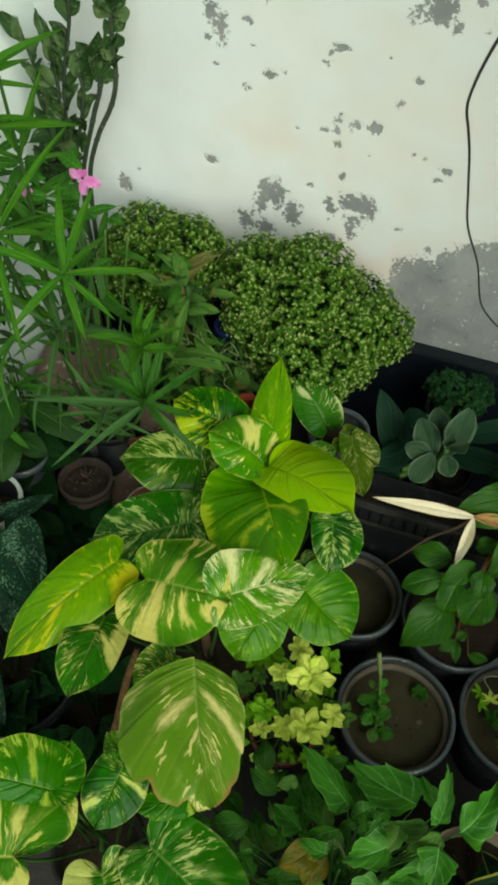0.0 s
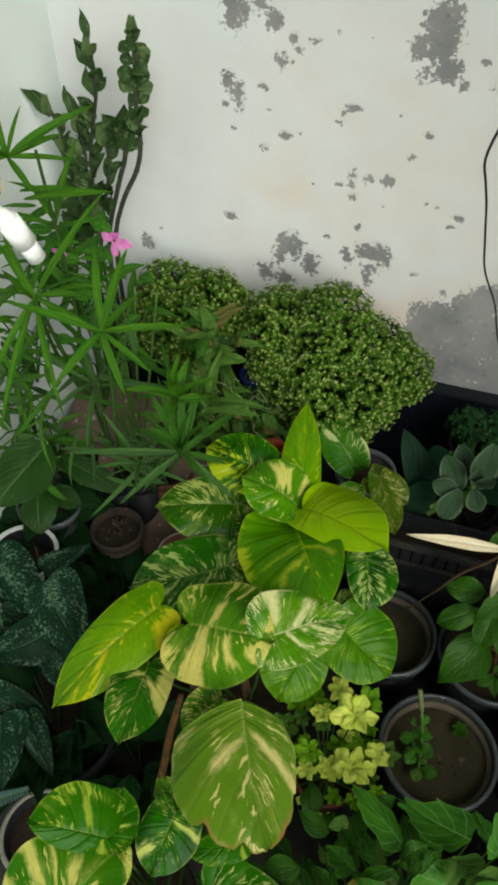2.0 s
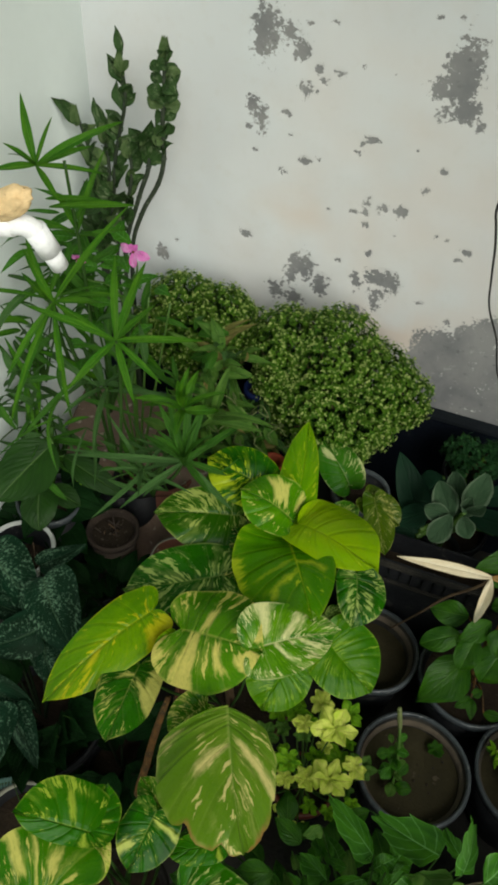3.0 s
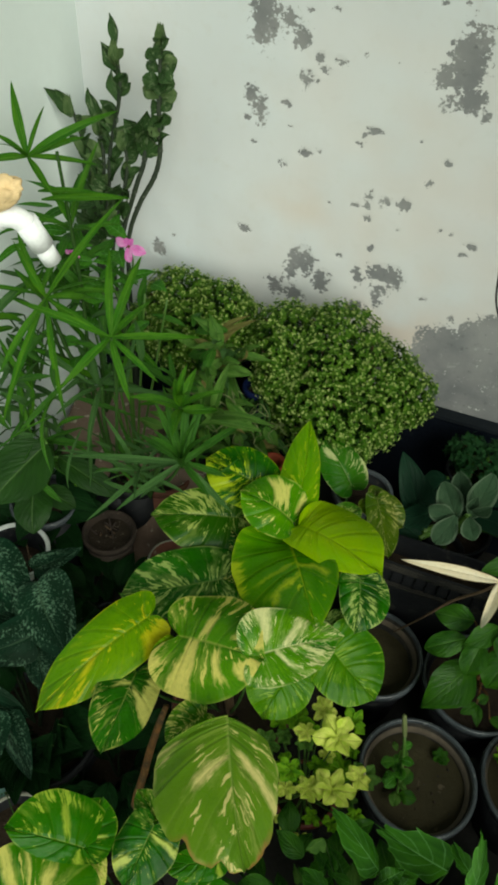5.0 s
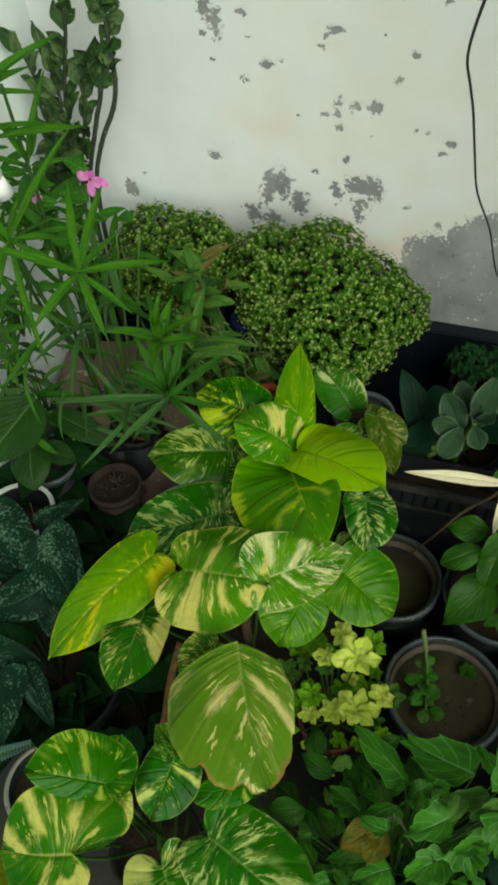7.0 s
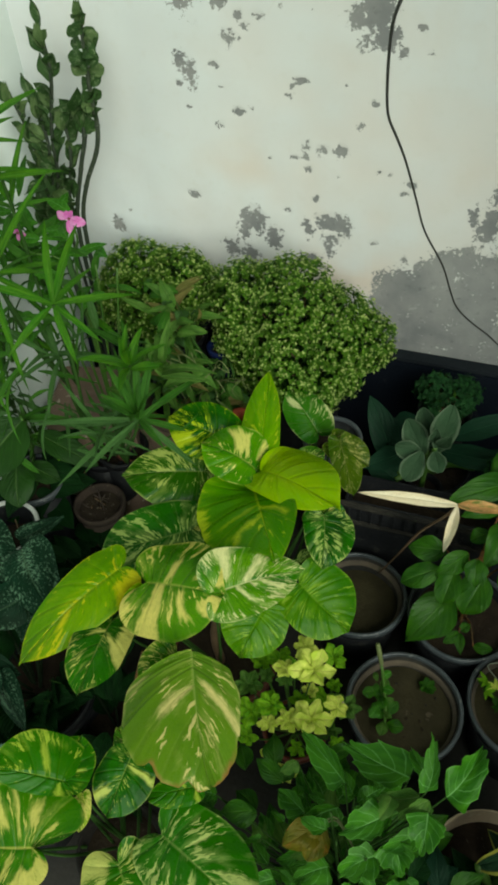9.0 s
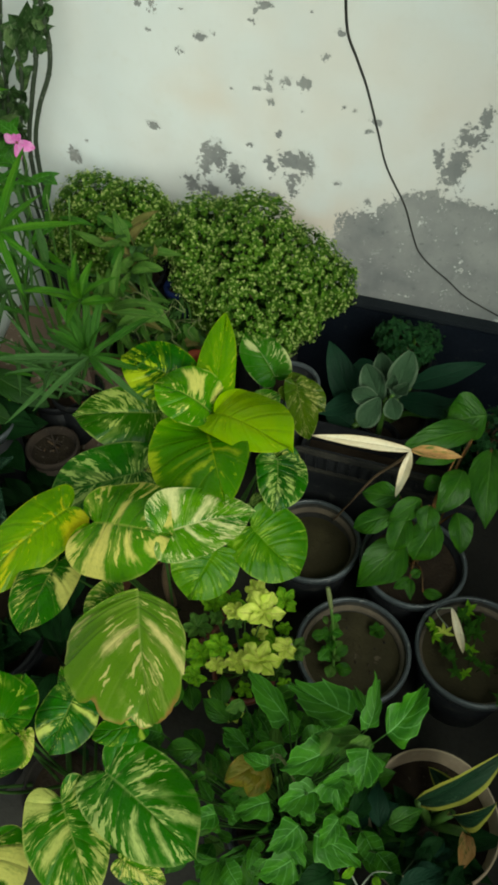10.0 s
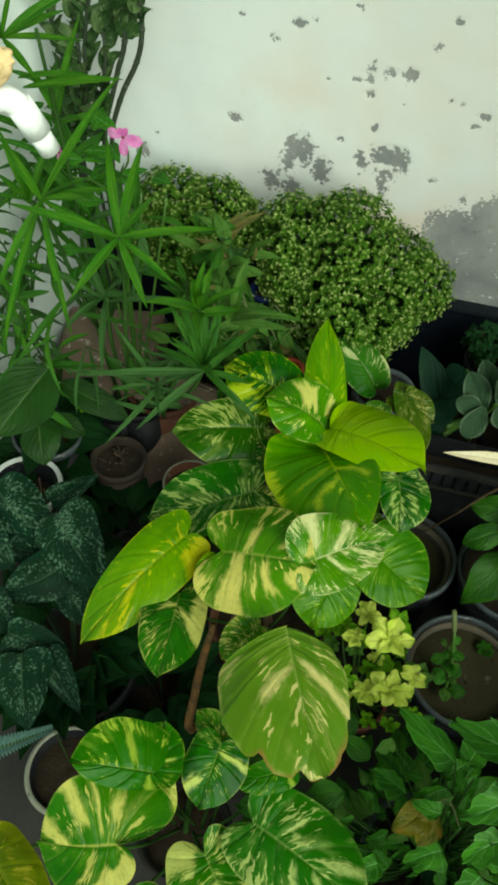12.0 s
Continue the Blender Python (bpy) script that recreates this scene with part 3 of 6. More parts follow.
MARGIN = ((0.0, 0.0, 0.0), (0.0, -0.6, 0.14), (0.0, -1.0, 0.42), (0.0, -0.75, 0.72), (0.06, -0.2, 0.91), (0.22, 0.0, 0.99), (0.40, 0.0, 1.0), (0.58, 0.0, 0.93), (0.74, 0.0, 0.76), (0.865, 0.0, 0.50), (0.94, 0.0, 0.23), (0.975, 0.0, 0.075), (1.0, 0.0, 0.0))


def margin(s, lobe):
    """The edge of a heart-shaped half blade, from the stalk round the lobe to the drip tip."""
    n = len(MARGIN) - 1
    i = min(int(s * n), n - 1)
    f = s * n - i
    q = [MARGIN[min(max(i + k, 0), n)] for k in (-1, 0, 1, 2)]
    out = []
    for g in (lambda p: p[0] + p[1] * lobe, lambda p: p[2]):
        a, b, c, d = (g(p) for p in q)
        out.append(0.5 * (2 * b + (c - a) * f + (2 * a - 5 * b + 4 * c - d) * f * f + (3 * b - a - 3 * c + d) * f ** 3))
    return out


def heart_blade(length, left, right, lobe_l=0.12, lobe_r=0.12, arch=0.08, fold=0.12, cup=0.2, wave=0.05, quilt=0.02, bend=0.0, worn=0.0, taper=0.0, sweep=1.9, jag=0.0, seed=0, nu=48, nv=8, blunt=1.0):
    """A pothos blade: two lobed halves whose side veins run from the midrib to the edge, quilted between them."""
    rnd = random.Random(seed)
    ph = [rnd.uniform(0, 6.28) for _ in range(6)]
    verts, faces, uvs = [], [], []
    for i in range(nu + 1):
        s = i / nu
        m = max(0.0, (s - 0.10) / 0.90) ** sweep
        for j in range(-nv, nv + 1):
            v, sg = abs(j) / nv, 1 if j > 0 else -1
            half, lobe = (left, lobe_l) if j > 0 else (right, lobe_r)
            mx, my = margin(s, lobe)
            if lobe < 0:
                mx, my = margin(s, 0.0)
                mx -= 2.2 * lobe * my * (1 - mx) ** 2
            my = max(0.0, my) ** blunt * (1 - taper * max(0.0, mx - 0.1))
            rag = 1 + 0.022 * math.sin(11 * s + ph[0] + sg) + 0.012 * math.sin(27 * s + ph[1] * sg)
            rag += jag * math.sin(30 * s + ph[5] + 1.3 * sg)
            if worn:
                rag -= worn * max(0.0, noise.noise((9 * s, 3.0 * sg, seed * 0.37))) * (1 if s > 0.45 else 0.3)
            reach = v * (1 + 0.10 * (1 - v))
            x = length * (m + (mx - m) * (0.35 * v * v + 0.65 * v))
            if worn > 0.2:
                x -= 0.5 * worn * length * v ** 3 * max(0.0, noise.noise((13 * s, 5.0 * sg, seed * 0.37))) * (1 if s > 0.5 else 0)
            y = sg * half * my * min(1.0, reach) * (1 + (rag - 1) * v * v)
            width = max(left, right)
            yy = abs(y) / width
            z = fold * abs(y) - cup * width * yy * yy + arch * length * 4 * max(0.0, x / length) * (1 - x / length)
            z += wave * width * v * v * math.sin(9.5 * s + ph[2] + sg * 1.1) + 0.4 * wave * width * math.sin(4 * s + 2.4 * yy * sg + ph[3])
            z += quilt * width * math.sin(v * math.pi * 0.9) * my * math.sin(44 * s + ph[4] * sg)
            y += bend * length * 4 * m * (1 - m) * (1 - 0.3 * v)
            verts.append((x, y, z))
            uvs.append((s, 0.5 + 0.5 * j / nv))
    row = 2 * nv + 1
    for i in range(nu):
        for j in range(row - 1):
            k = i * row + j
            faces.append((k, k + row, k + row + 1, k + 1))
    return mesh_of("blade", verts, faces, uvs)


def leaf_pose(base, tip, facing=(0.1, -0.55, 0.83)):
    b, t = Vector(base), Vector(tip)
    x = (t - b).normalized()
    z = Vector(facing)
    z = (z - x * z.dot(x)).normalized()
    y = z.cross(x)
    m = Matrix((x, y, z)).transposed().to_4x4()
    m.translation = b
    return m


def leaf(plant, base, tip, width, mat, shape="ovate", facing=(0.1, -0.55, 0.83), seed=0, name="leaf", label="", **kw):
    length = (Vector(tip) - Vector(base)).length
    me = leaf_mesh(length, width, shape, seed=seed, **kw)
    off = Matrix.Translation(-plant.matrix_basis.translation)
    return put(name, me, mat, plant, label, off @ leaf_pose(base, tip, facing))


def stalk(plant, points, radii, mat, name="stem", n=7, label=""):
    o = plant.matrix_basis.translation
    return put(name, tube([Vector(p) - o for p in points], radii, n), mat, plant, label)


def pot(plant, top_r, height, mat, rim_mat=None, soil_mat=None, soil_drop=0.03, base_z=0.0, taper=0.76, rim=0.012, lip=0.022, seed=0):
    """A plant pot with rolled rim and inner wall, standing at the thing's origin; soil inside."""
    r, h = top_r, height
    z0 = base_z
    body = [(0.001, z0), (r * taper - 0.004, z0), (r * taper, z0 + 0.004), (r - rim * 0.6, z0 + h - lip), (r - rim * 0.6, z0 + h - lip)]
    if rim_mat is grey_rim:
        ring = [(r - rim * 0.6, z0 + h - lip), (r + 0.003, z0 + h - lip + 0.001), (r + 0.004, z0 + h - 0.004), (r + 0.002, z0 + h), (r - 0.003, z0 + h + 0.001), (r - 0.005, z0 + h - 0.002), (r - 0.006, z0 + h - 0.008)]
        inner = [(r - 0.006, z0 + h - 0.008), (r - 0.008, z0 + h - 0.020), (r - 0.013, z0 + h - 0.022), (r - 0.015, z0 + h - 0.026), ((r - rim) * 0.93, z0 + h - soil_drop - 0.03)]
    else:
        ring = [(r - rim * 0.6, z0 + h - lip), (r + 0.001, z0 + h - lip + 0.001), (r + rim * 0.2, z0 + h - 0.005), (r, z0 + h - 0.001), (r - 0.004, z0 + h), (r - rim * 0.6, z0 + h - 0.003)]
        inner = [(r - rim * 0.6, z0 + h - 0.003), (r - rim, z0 + h - 0.012), ((r - rim) * 0.93, z0 + h - soil_drop - 0.03)]
    out = put("pot", lathe(body, seed=seed, wobble=0.006), mat, plant)
    put("rim", lathe(ring, seed=seed, wobble=0.006), rim_mat or mat, out)
    if soil_mat is damp_soil:
        put("inner_ledge", lathe([(r - 0.0085, z0 + h - 0.0185), (r - 0.011, z0 + h - 0.0195), (r - 0.0145, z0 + h - 0.0225), (r - 0.016, z0 + h - 0.030)], seed=seed, wobble=0.006), ledge_dust, out, "dusty tan ledge inside the pot")
    put("inner_wall", lathe(inner, seed=seed, wobble=0.006), dusty_plastic if soil_mat is damp_soil and mat is black_plastic else mat, out)
    if soil_mat:
        rs, zs = (r - rim) * 0.975, z0 + h - soil_drop
        rnd = random.Random(seed)
        rings, n = 9, 36
        verts = [(0, 0, zs + 0.004)]
        for i in range(1, rings + 1):
            for k in range(n):
                a = 2 * math.pi * k / n
                rr = rs * i / rings
                verts.append((rr * math.cos(a), rr * math.sin(a), zs + 0.004 * noise.noise((rr * 30 * math.cos(a), rr * 30 * math.sin(a), seed)) + rnd.uniform(-0.001, 0.001)))
        faces = [(0, 1 + k, 1 + (k + 1) % n) for k in range(n)]
        for i in range(rings - 1):
            for k in range(n):
                q = 1 + i * n
                faces.append((q + k, q + n + k, q + n + (k + 1) % n, q + (k + 1) % n))
        put("soil", mesh_of("soil", verts, faces), soil_mat, plant)
    return out


# ---- the setting ----
WALL_Y, LEFT_X = 1.497, -0.918
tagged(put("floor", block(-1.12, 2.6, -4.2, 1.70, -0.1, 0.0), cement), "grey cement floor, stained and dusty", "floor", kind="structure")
tagged(put("wall_west", block(LEFT_X - 0.2, LEFT_X, -4.0, WALL_Y + 0.2, 0.0, 3.0), side_paint), "pale bluish-white painted side wall", "wall", kind="structure")
tagged(put("wall_east", block(2.4, 2.6, -4.0, WALL_Y + 0.2, 0.0, 1.0), far_paint), "low plain painted wall added out of view", "wall", kind="structure")
# Unseen wall added to block light, dimming the back wall towards the right.
tagged(put("wall_return", block(1.15, 1.30, 0.45, WALL_Y + 0.003, 0.0, 2.7), far_paint), "short plain painted wall added out of view to block light", "wall", kind="structure")
tagged(put("wall_south", block(-1.2, 2.6, -4.2, -4.0, 0.0, 1.0), far_paint), "plain pale painted wall", "wall", kind="structure")

# Unseen low wall and its link, added to keep light off the right-hand pots.
tagged(put("wall_low", block(0.86, 0.98, -4.0, 0.449, 0.0, 0.85), far_paint), "low plain painted wall added out of view", "wall", kind="structure")
tagged(put("wall_jog", block(0.86, 1.149, 0.4495, 0.56, 0.0, 0.85), far_paint), "short low plain painted wall added out of view as a link", "wall", kind="structure")
# Unseen slab added overhead so that less light falls from above.
tagged(put("ceiling", block(-1.1, 2.6, 0.1, 1.7, 2.7, 2.85), far_paint), "plain pale slab added out of view to block light from above", "ceiling", kind="structure")

# flaked patches: x, z, half width, half height, roughness of outline
TOP_LEFT = (
    (-0.497, 1.289, 0.036, 0.053, 0.35),
    (-0.449, 1.295, 0.022, 0.028, 0.35),
    (-0.423, 1.267, 0.016, 0.021, 0.5),
    (-0.411, 1.317, 0.009, 0.005, 0.2),
    (-0.36, 1.328, 0.008, 0.008, 0.2),
    (-0.382, 1.239, 0.009, 0.009, 0.5),
    (-0.341, 1.239, 0.012, 0.008, 0.5),
    (-0.293, 1.26, 0.004, 0.004, 0.2),
    (-0.23, 1.257, 0.003, 0.003, 0.2),
    (-0.406, 1.197, 0.016, 0.016, 0.5),
    (-0.37, 1.217, 0.011, 0.008, 0.2),
    (-0.384, 1.196, 0.006, 0.005, 0.2),
    (-0.518, 1.144, 0.016, 0.019, 0.5),
    (-0.501, 1.115, 0.021, 0.03, 0.5),
    (-0.527, 1.096, 0.008, 0.007, 0.2),
    (-0.445, 1.141, 0.01, 0.007, 0.2),
    (-0.431, 1.095, 0.008, 0.006, 0.2),
    (-0.478, 1.217, 0.004, 0.008, 0.2),
    (-0.393, 1.045, 0.016, 0.01, 0.5),
)
TOP_RIGHT = (
    (-0.365, 1.055, 0.007, 0.006, 0.2),
    (-0.441, 1.012, 0.01, 0.011, 0.2),
    (-0.51, 1.048, 0.008, 0.005, 0.2),
    (-0.253, 1.121, 0.018, 0.007, 0.2),
    (-0.272, 1.108, 0.006, 0.011, 0.2),
    (-0.281, 1.089, 0.009, 0.007, 0.2),
    (-0.155, 1.12, 0.006, 0.004, 0.2),
    (-0.095, 1.087, 0.012, 0.008, 0.2),
    (-0.122, 1.038, 0.009, 0.008, 0.2),
    (-0.101, 1.281, 0.039, 0.074, 0.25),
    (-0.079, 1.215, 0.031, 0.028, 0.35),
    (-0.134, 1.242, 0.03, 0.026, 0.35),
    (-0.103, 1.205, 0.032, 0.019, 0.35),
    (-0.045, 1.188, 0.009, 0.01, 0.2),
    (-0.022, 1.235, 0.007, 0.007, 0.2),
    (0.007, 1.192, 0.008, 0.006, 0.2),
    (-0.169, 1.368, 0.008, 0.005, 0.2),
    (-0.128, 1.374, 0.006, 0.004, 0.2),
    (0.067, 1.349, 0.005, 0.008, 0.2),
)
MIDDLE = (
    (-0.241, 0.982, 0.012, 0.018, 0.4),
    (-0.242, 0.961, 0.009, 0.009, 0.2),
    (-0.203, 0.976, 0.02, 0.012, 0.4),
    (-0.161, 0.981, 0.016, 0.015, 0.5),
    (-0.267, 0.955, 0.01, 0.006, 0.2),
    (-0.236, 0.929, 0.011, 0.009, 0.2),
    (-0.167, 0.919, 0.006, 0.008, 0.2),
    (-0.323, 0.947, 0.006, 0.004, 0.2),
    (-0.006, 0.92, 0.017, 0.009, 0.2),
    (-0.017, 0.898, 0.013, 0.006, 0.2),
    (-0.075, 0.941, 0.006, 0.007, 0.2),
    (-0.052, 0.938, 0.005, 0.005, 0.2),
    (-0.215, 0.861, 0.007, 0.009, 0.2),
    (-0.285, 0.822, 0.013, 0.006, 0.2),
    (-0.52, 0.833, 0.019, 0.012, 0.5),
    (-0.369, 0.784, 0.033, 0.042, 0.4),
    (-0.395, 0.755, 0.022, 0.026, 0.5),
)
LOW_BAND = (
    (-0.319, 0.745, 0.024, 0.033, 0.4),
    (-0.43, 0.704, 0.021, 0.027, 0.5),
    (-0.388, 0.692, 0.037, 0.023, 0.4),
    (-0.17, 0.803, 0.049, 0.026, 0.35),
    (-0.236, 0.774, 0.012, 0.027, 0.4),
    (-0.169, 0.763, 0.025, 0.021, 0.5),
    (-0.184, 0.723, 0.016, 0.029, 0.5),
    (-0.231, 0.694, 0.032, 0.019, 0.35),
    (-0.139, 0.788, 0.01, 0.021, 0.5),
    (-0.078, 0.765, 0.011, 0.006, 0.5),
    (-0.003, 0.732, 0.006, 0.011, 0.2),
    (0.035, 0.601, 0.083, 0.118, 0.7),
    (0.079, 0.684, 0.053, 0.072, 0.8),
    (-0.012, 0.636, 0.055, 0.072, 0.8),
    (0.146, 0.747, 0.031, 0.038, 0.8),
    (0.147, 0.595, 0.093, 0.095, 0.7),
    (0.109, 0.502, 0.198, 0.07, 0.5),
)
RIGHT_SIDE = (
    (0.176, 0.844, 0.021, 0.048, 0.6),
    (0.204, 0.918, 0.03, 0.027, 0.7),
    (0.14, 0.87, 0.009, 0.018, 0.5),
    (0.216, 0.956, 0.015, 0.026, 0.7),
    (0.103, 0.726, 0.043, 0.048, 0.6),
    (0.192, 0.729, 0.062, 0.048, 0.6),
    (0.263, 0.691, 0.075, 0.077, 0.35),
    (0.059, 0.672, 0.059, 0.064, 0.35),
    (-0.001, 0.604, 0.077, 0.106, 0.25),
    (0.157, 0.638, 0.087, 0.085, 0.25),
    (0.313, 0.64, 0.083, 0.1, 0.3),
    (-0.746, 0.72, 0.02, 0.023, 0.6),
    (-0.753, 0.74, 0.008, 0.01, 0.2),
    (-0.704, 0.768, 0.005, 0.005, 0.2),
    (-0.009, 1.235, 0.007, 0.006, 0.2),
    (0.007, 1.191, 0.007, 0.005, 0.2),
    (0.139, 0.863, 0.011, 0.029, 0.5),
    (0.176, 0.833, 0.024, 0.044, 0.6),
    (0.290, 0.520, 0.120, 0.075, 0.2),
    (0.160, 0.500, 0.120, 0.060, 0.2),
    (0.420, 0.560, 0.110, 0.120, 0.3),
)


def painted_wall():
    x0, x1, z0, z1, step = LEFT_X, 1.2, 0.42, 1.50, 0.0055
    nx, nz = int((x1 - x0) / step), int((z1 - z0) / step)
    X, Z = np.meshgrid(np.linspace(x0, x1, nx), np.linspace(z0, z1, nz))
    warp = np.array([[noise.noise((float(x) * 14, float(z) * 14, 3.3)) for x in X[0, ::3]] for z in Z[::3, 0]])
    warp2 = np.array([[noise.noise((float(x) * 45, float(z) * 45, 8.1)) for x in X[0, ::3]] for z in Z[::3, 0]])
    grow = lambda a: np.repeat(np.repeat(a, 3, 0), 3, 1)[:nz, :nx]
    warp, warp2 = grow(warp), grow(warp2)
    for _ in range(2):
        for w in (warp, warp2):
            w[1:-1, 1:-1] = (w[:-2, 1:-1] + w[2:, 1:-1] + w[1:-1, :-2] + w[1:-1, 2:] + 4 * w[1:-1, 1:-1]) / 8
    peel = np.full(X.shape, -0.6)
    for px, pz, rx, rz, rag in TOP_LEFT + TOP_RIGHT + MIDDLE + LOW_BAND + RIGHT_SIDE:
        d = np.sqrt(((X - px + 0.25 * rag * rx * warp2 * 2) / rx) ** 2 + ((Z - pz) / rz) ** 2)
        peel = np.maximum(peel, 0.5 + np.maximum(0.55, 0.8 * np.minimum(rx, rz) / 0.03) * (1 - d) + rag * (0.5 * warp + 0.75 * warp2) * np.clip(1.6 - d, 0, 1))
    peel = np.clip(peel, -0.6, 1.04)
    stain = np.clip(1 - np.sqrt(((X + 0.40) / 0.14) ** 2 + ((Z - 0.92) / 0.09) ** 2), 0, 1) * 0.7
    stain = np.maximum(stain, np.clip(1 - np.sqrt(((X + 0.12) / 0.22) ** 2 + ((Z - 0.66) / 0.14) ** 2), 0, 1) * 0.8)
    stain = np.maximum(stain, 0.26 * np.clip((X + 0.62) / 0.4, 0, 1) * np.clip((1.5 - Z) / 0.3, 0.4, 1))
    stain = np.clip(stain * (1 + warp), 0, 1)
    Y = WALL_Y + 0.0016 * np.clip((peel - 0.4) * 4, 0, 1) + 0.0015 * warp
    verts = np.stack([X, Y, Z], -1).reshape(-1, 3)
    i = np.arange(nx * nz).reshape(nz, nx)
    faces = np.stack([i[:-1, :-1], i[:-1, 1:], i[1:, 1:], i[1:, :-1]], -1).reshape(-1, 4)
    me = bpy.data.meshes.new("wall_face")
    me.from_pydata(verts.tolist(), [], faces.tolist())
    for nm, arr in (("peel", peel), ("stain", stain)):
        me.attributes.new(nm, "FLOAT", "POINT").data.foreach_set("value", arr.astype(np.float32).ravel())
    me.polygons.foreach_set("use_smooth", [True] * len(me.polygons))
    return me


wall = tagged(put("wall_north", block(LEFT_X - 0.2, 2.6, WALL_Y + 0.006, WALL_Y + 0.2, 0.0, 3.0), far_paint), "white painted wall with flaked grey patches", "wall", kind="structure")
put("paint_coat", painted_wall(), flaking_paint, wall)
plinth = tagged(put("plinth", block(LEFT_X, 2.4, WALL_Y - 0.035, WALL_Y + 0.004, 0.0, 0.452, 0.004), dark_paint), "black painted plinth along the foot of the wall", "plinth", kind="structure")
put("top_edge", block(LEFT_X, 2.4, WALL_Y - 0.037, WALL_Y + 0.004, 0.4525, 0.462, 0.003), edge_paint, plinth, "greyish worn top edge")

# ---- trailing variegated pothos ----
# stalk end, tip, half widths, lobes, roll in degrees, blade pattern
MAIN = (
   ((-0.170, 0.887, 0.605), (-0.218, 1.123, 0.650), 0.050, 0.041, 0.10, 0.10, 10, upper_a),
   ((-0.159, 0.876, 0.612), (0.020, 0.806, 0.640), 0.108, 0.055, 0.06, 0.16, -25, upper_b),
   ((-0.169, 0.856, 0.585), (-0.060, 0.661, 0.630), 0.066, 0.124, 0.14, 0.16, -14, upper_c),
   ((-0.171, 0.879, 0.615), (-0.290, 0.885, 0.645), 0.055, 0.075, 0.12, 0.10, 22, upper_d),
   ((-0.247, 0.940, 0.610), (-0.384, 0.942, 0.645), 0.064, 0.060, 0.10, 0.10, 15, back_e),
   ((-0.098, 1.091, 0.525), (-0.186, 1.152, 0.582), 0.046, 0.054, 0.15, 0.15, 18, back_f),
   ((-0.055, 1.043, 0.560), (0.034, 1.020, 0.530), 0.040, 0.040, 0.12, 0.10, -20, olive),
   ((-0.036, 1.035, 0.580), (0.022, 0.930, 0.530), 0.034, 0.030, 0.10, 0.10, -10, olive),
   ((-0.290, 0.899, 0.545), (-0.455, 0.828, 0.556), 0.077, 0.060, 0.12, 0.12, 12, marbled_pale),
)
MAIN_MORE = (
   ((-0.268, 0.758, 0.530), (-0.460, 0.683, 0.474), 0.068, 0.077, 0.14, 0.14, 14, marbled),
   ((-0.351, 0.611, 0.570), (-0.465, 0.398, 0.515), 0.062, 0.060, 0.06, 0.12, 12, side_i),
   ((-0.281, 0.580, 0.600), (-0.119, 0.572, 0.635), 0.095, 0.098, 0.22, 0.20, -22, broad_j),
   ((-0.144, 0.570, 0.640), (-0.017, 0.683, 0.600), 0.074, 0.060, 0.12, 0.10, -12, pale),
   ((-0.040, 0.735, 0.470), (0.075, 0.686, 0.420), 0.080, 0.070, 0.16, 0.16, -10, lime),
   ((-0.090, 0.673, 0.460), (-0.111, 0.572, 0.420), 0.061, 0.069, 0.12, 0.12, -7, lime),
   ((-0.021, 0.845, 0.560), (0.002, 0.746, 0.520), 0.066, 0.043, 0.10, 0.10, -12, marbled),
   ((-0.336, 0.521, 0.530), (-0.317, 0.361, 0.565), 0.053, 0.053, 0.16, 0.16, 2, small_m),
   ((-0.146, 0.469, 0.616), (-0.044, 0.280, 0.600), 0.064, 0.122, -0.10, -0.08, -14, large_r),
)
MAIN_SMALL = (
   ((-0.189, 0.488, 0.560), (-0.236, 0.426, 0.540), 0.036, 0.036, 0.10, 0.10, 0, cream),
   ((-0.285, 0.575, 0.575), (-0.310, 0.530, 0.570), 0.022, 0.022, 0.10, 0.10, 0, gold),
   ((-0.251, 0.842, 0.530), (-0.332, 0.918, 0.530), 0.036, 0.036, 0.10, 0.10, 0, green),
   ((-0.051, 0.862, 0.550), (0.030, 0.839, 0.540), 0.038, 0.038, 0.10, 0.10, 0, green),
   ((-0.058, 0.781, 0.480), (-0.013, 0.761, 0.470), 0.031, 0.031, 0.10, 0.10, 0, marbled),
   ((-0.287, 0.791, 0.470), (-0.215, 0.765, 0.450), 0.033, 0.033, 0.10, 0.10, 0, green),
   ((-0.115, 0.930, 0.560), (-0.060, 1.000, 0.575), 0.030, 0.030, 0.10, 0.10, 0, marbled_pale),
)
pothos = thing("pothos_plant", (-0.2, 0.66, 0), "large pothos with yellow-green and cream marbled leaves in a pot", "plant", "pothos plants")
pot(pothos, 0.125, 0.22, terracotta, None, soil, seed=1)


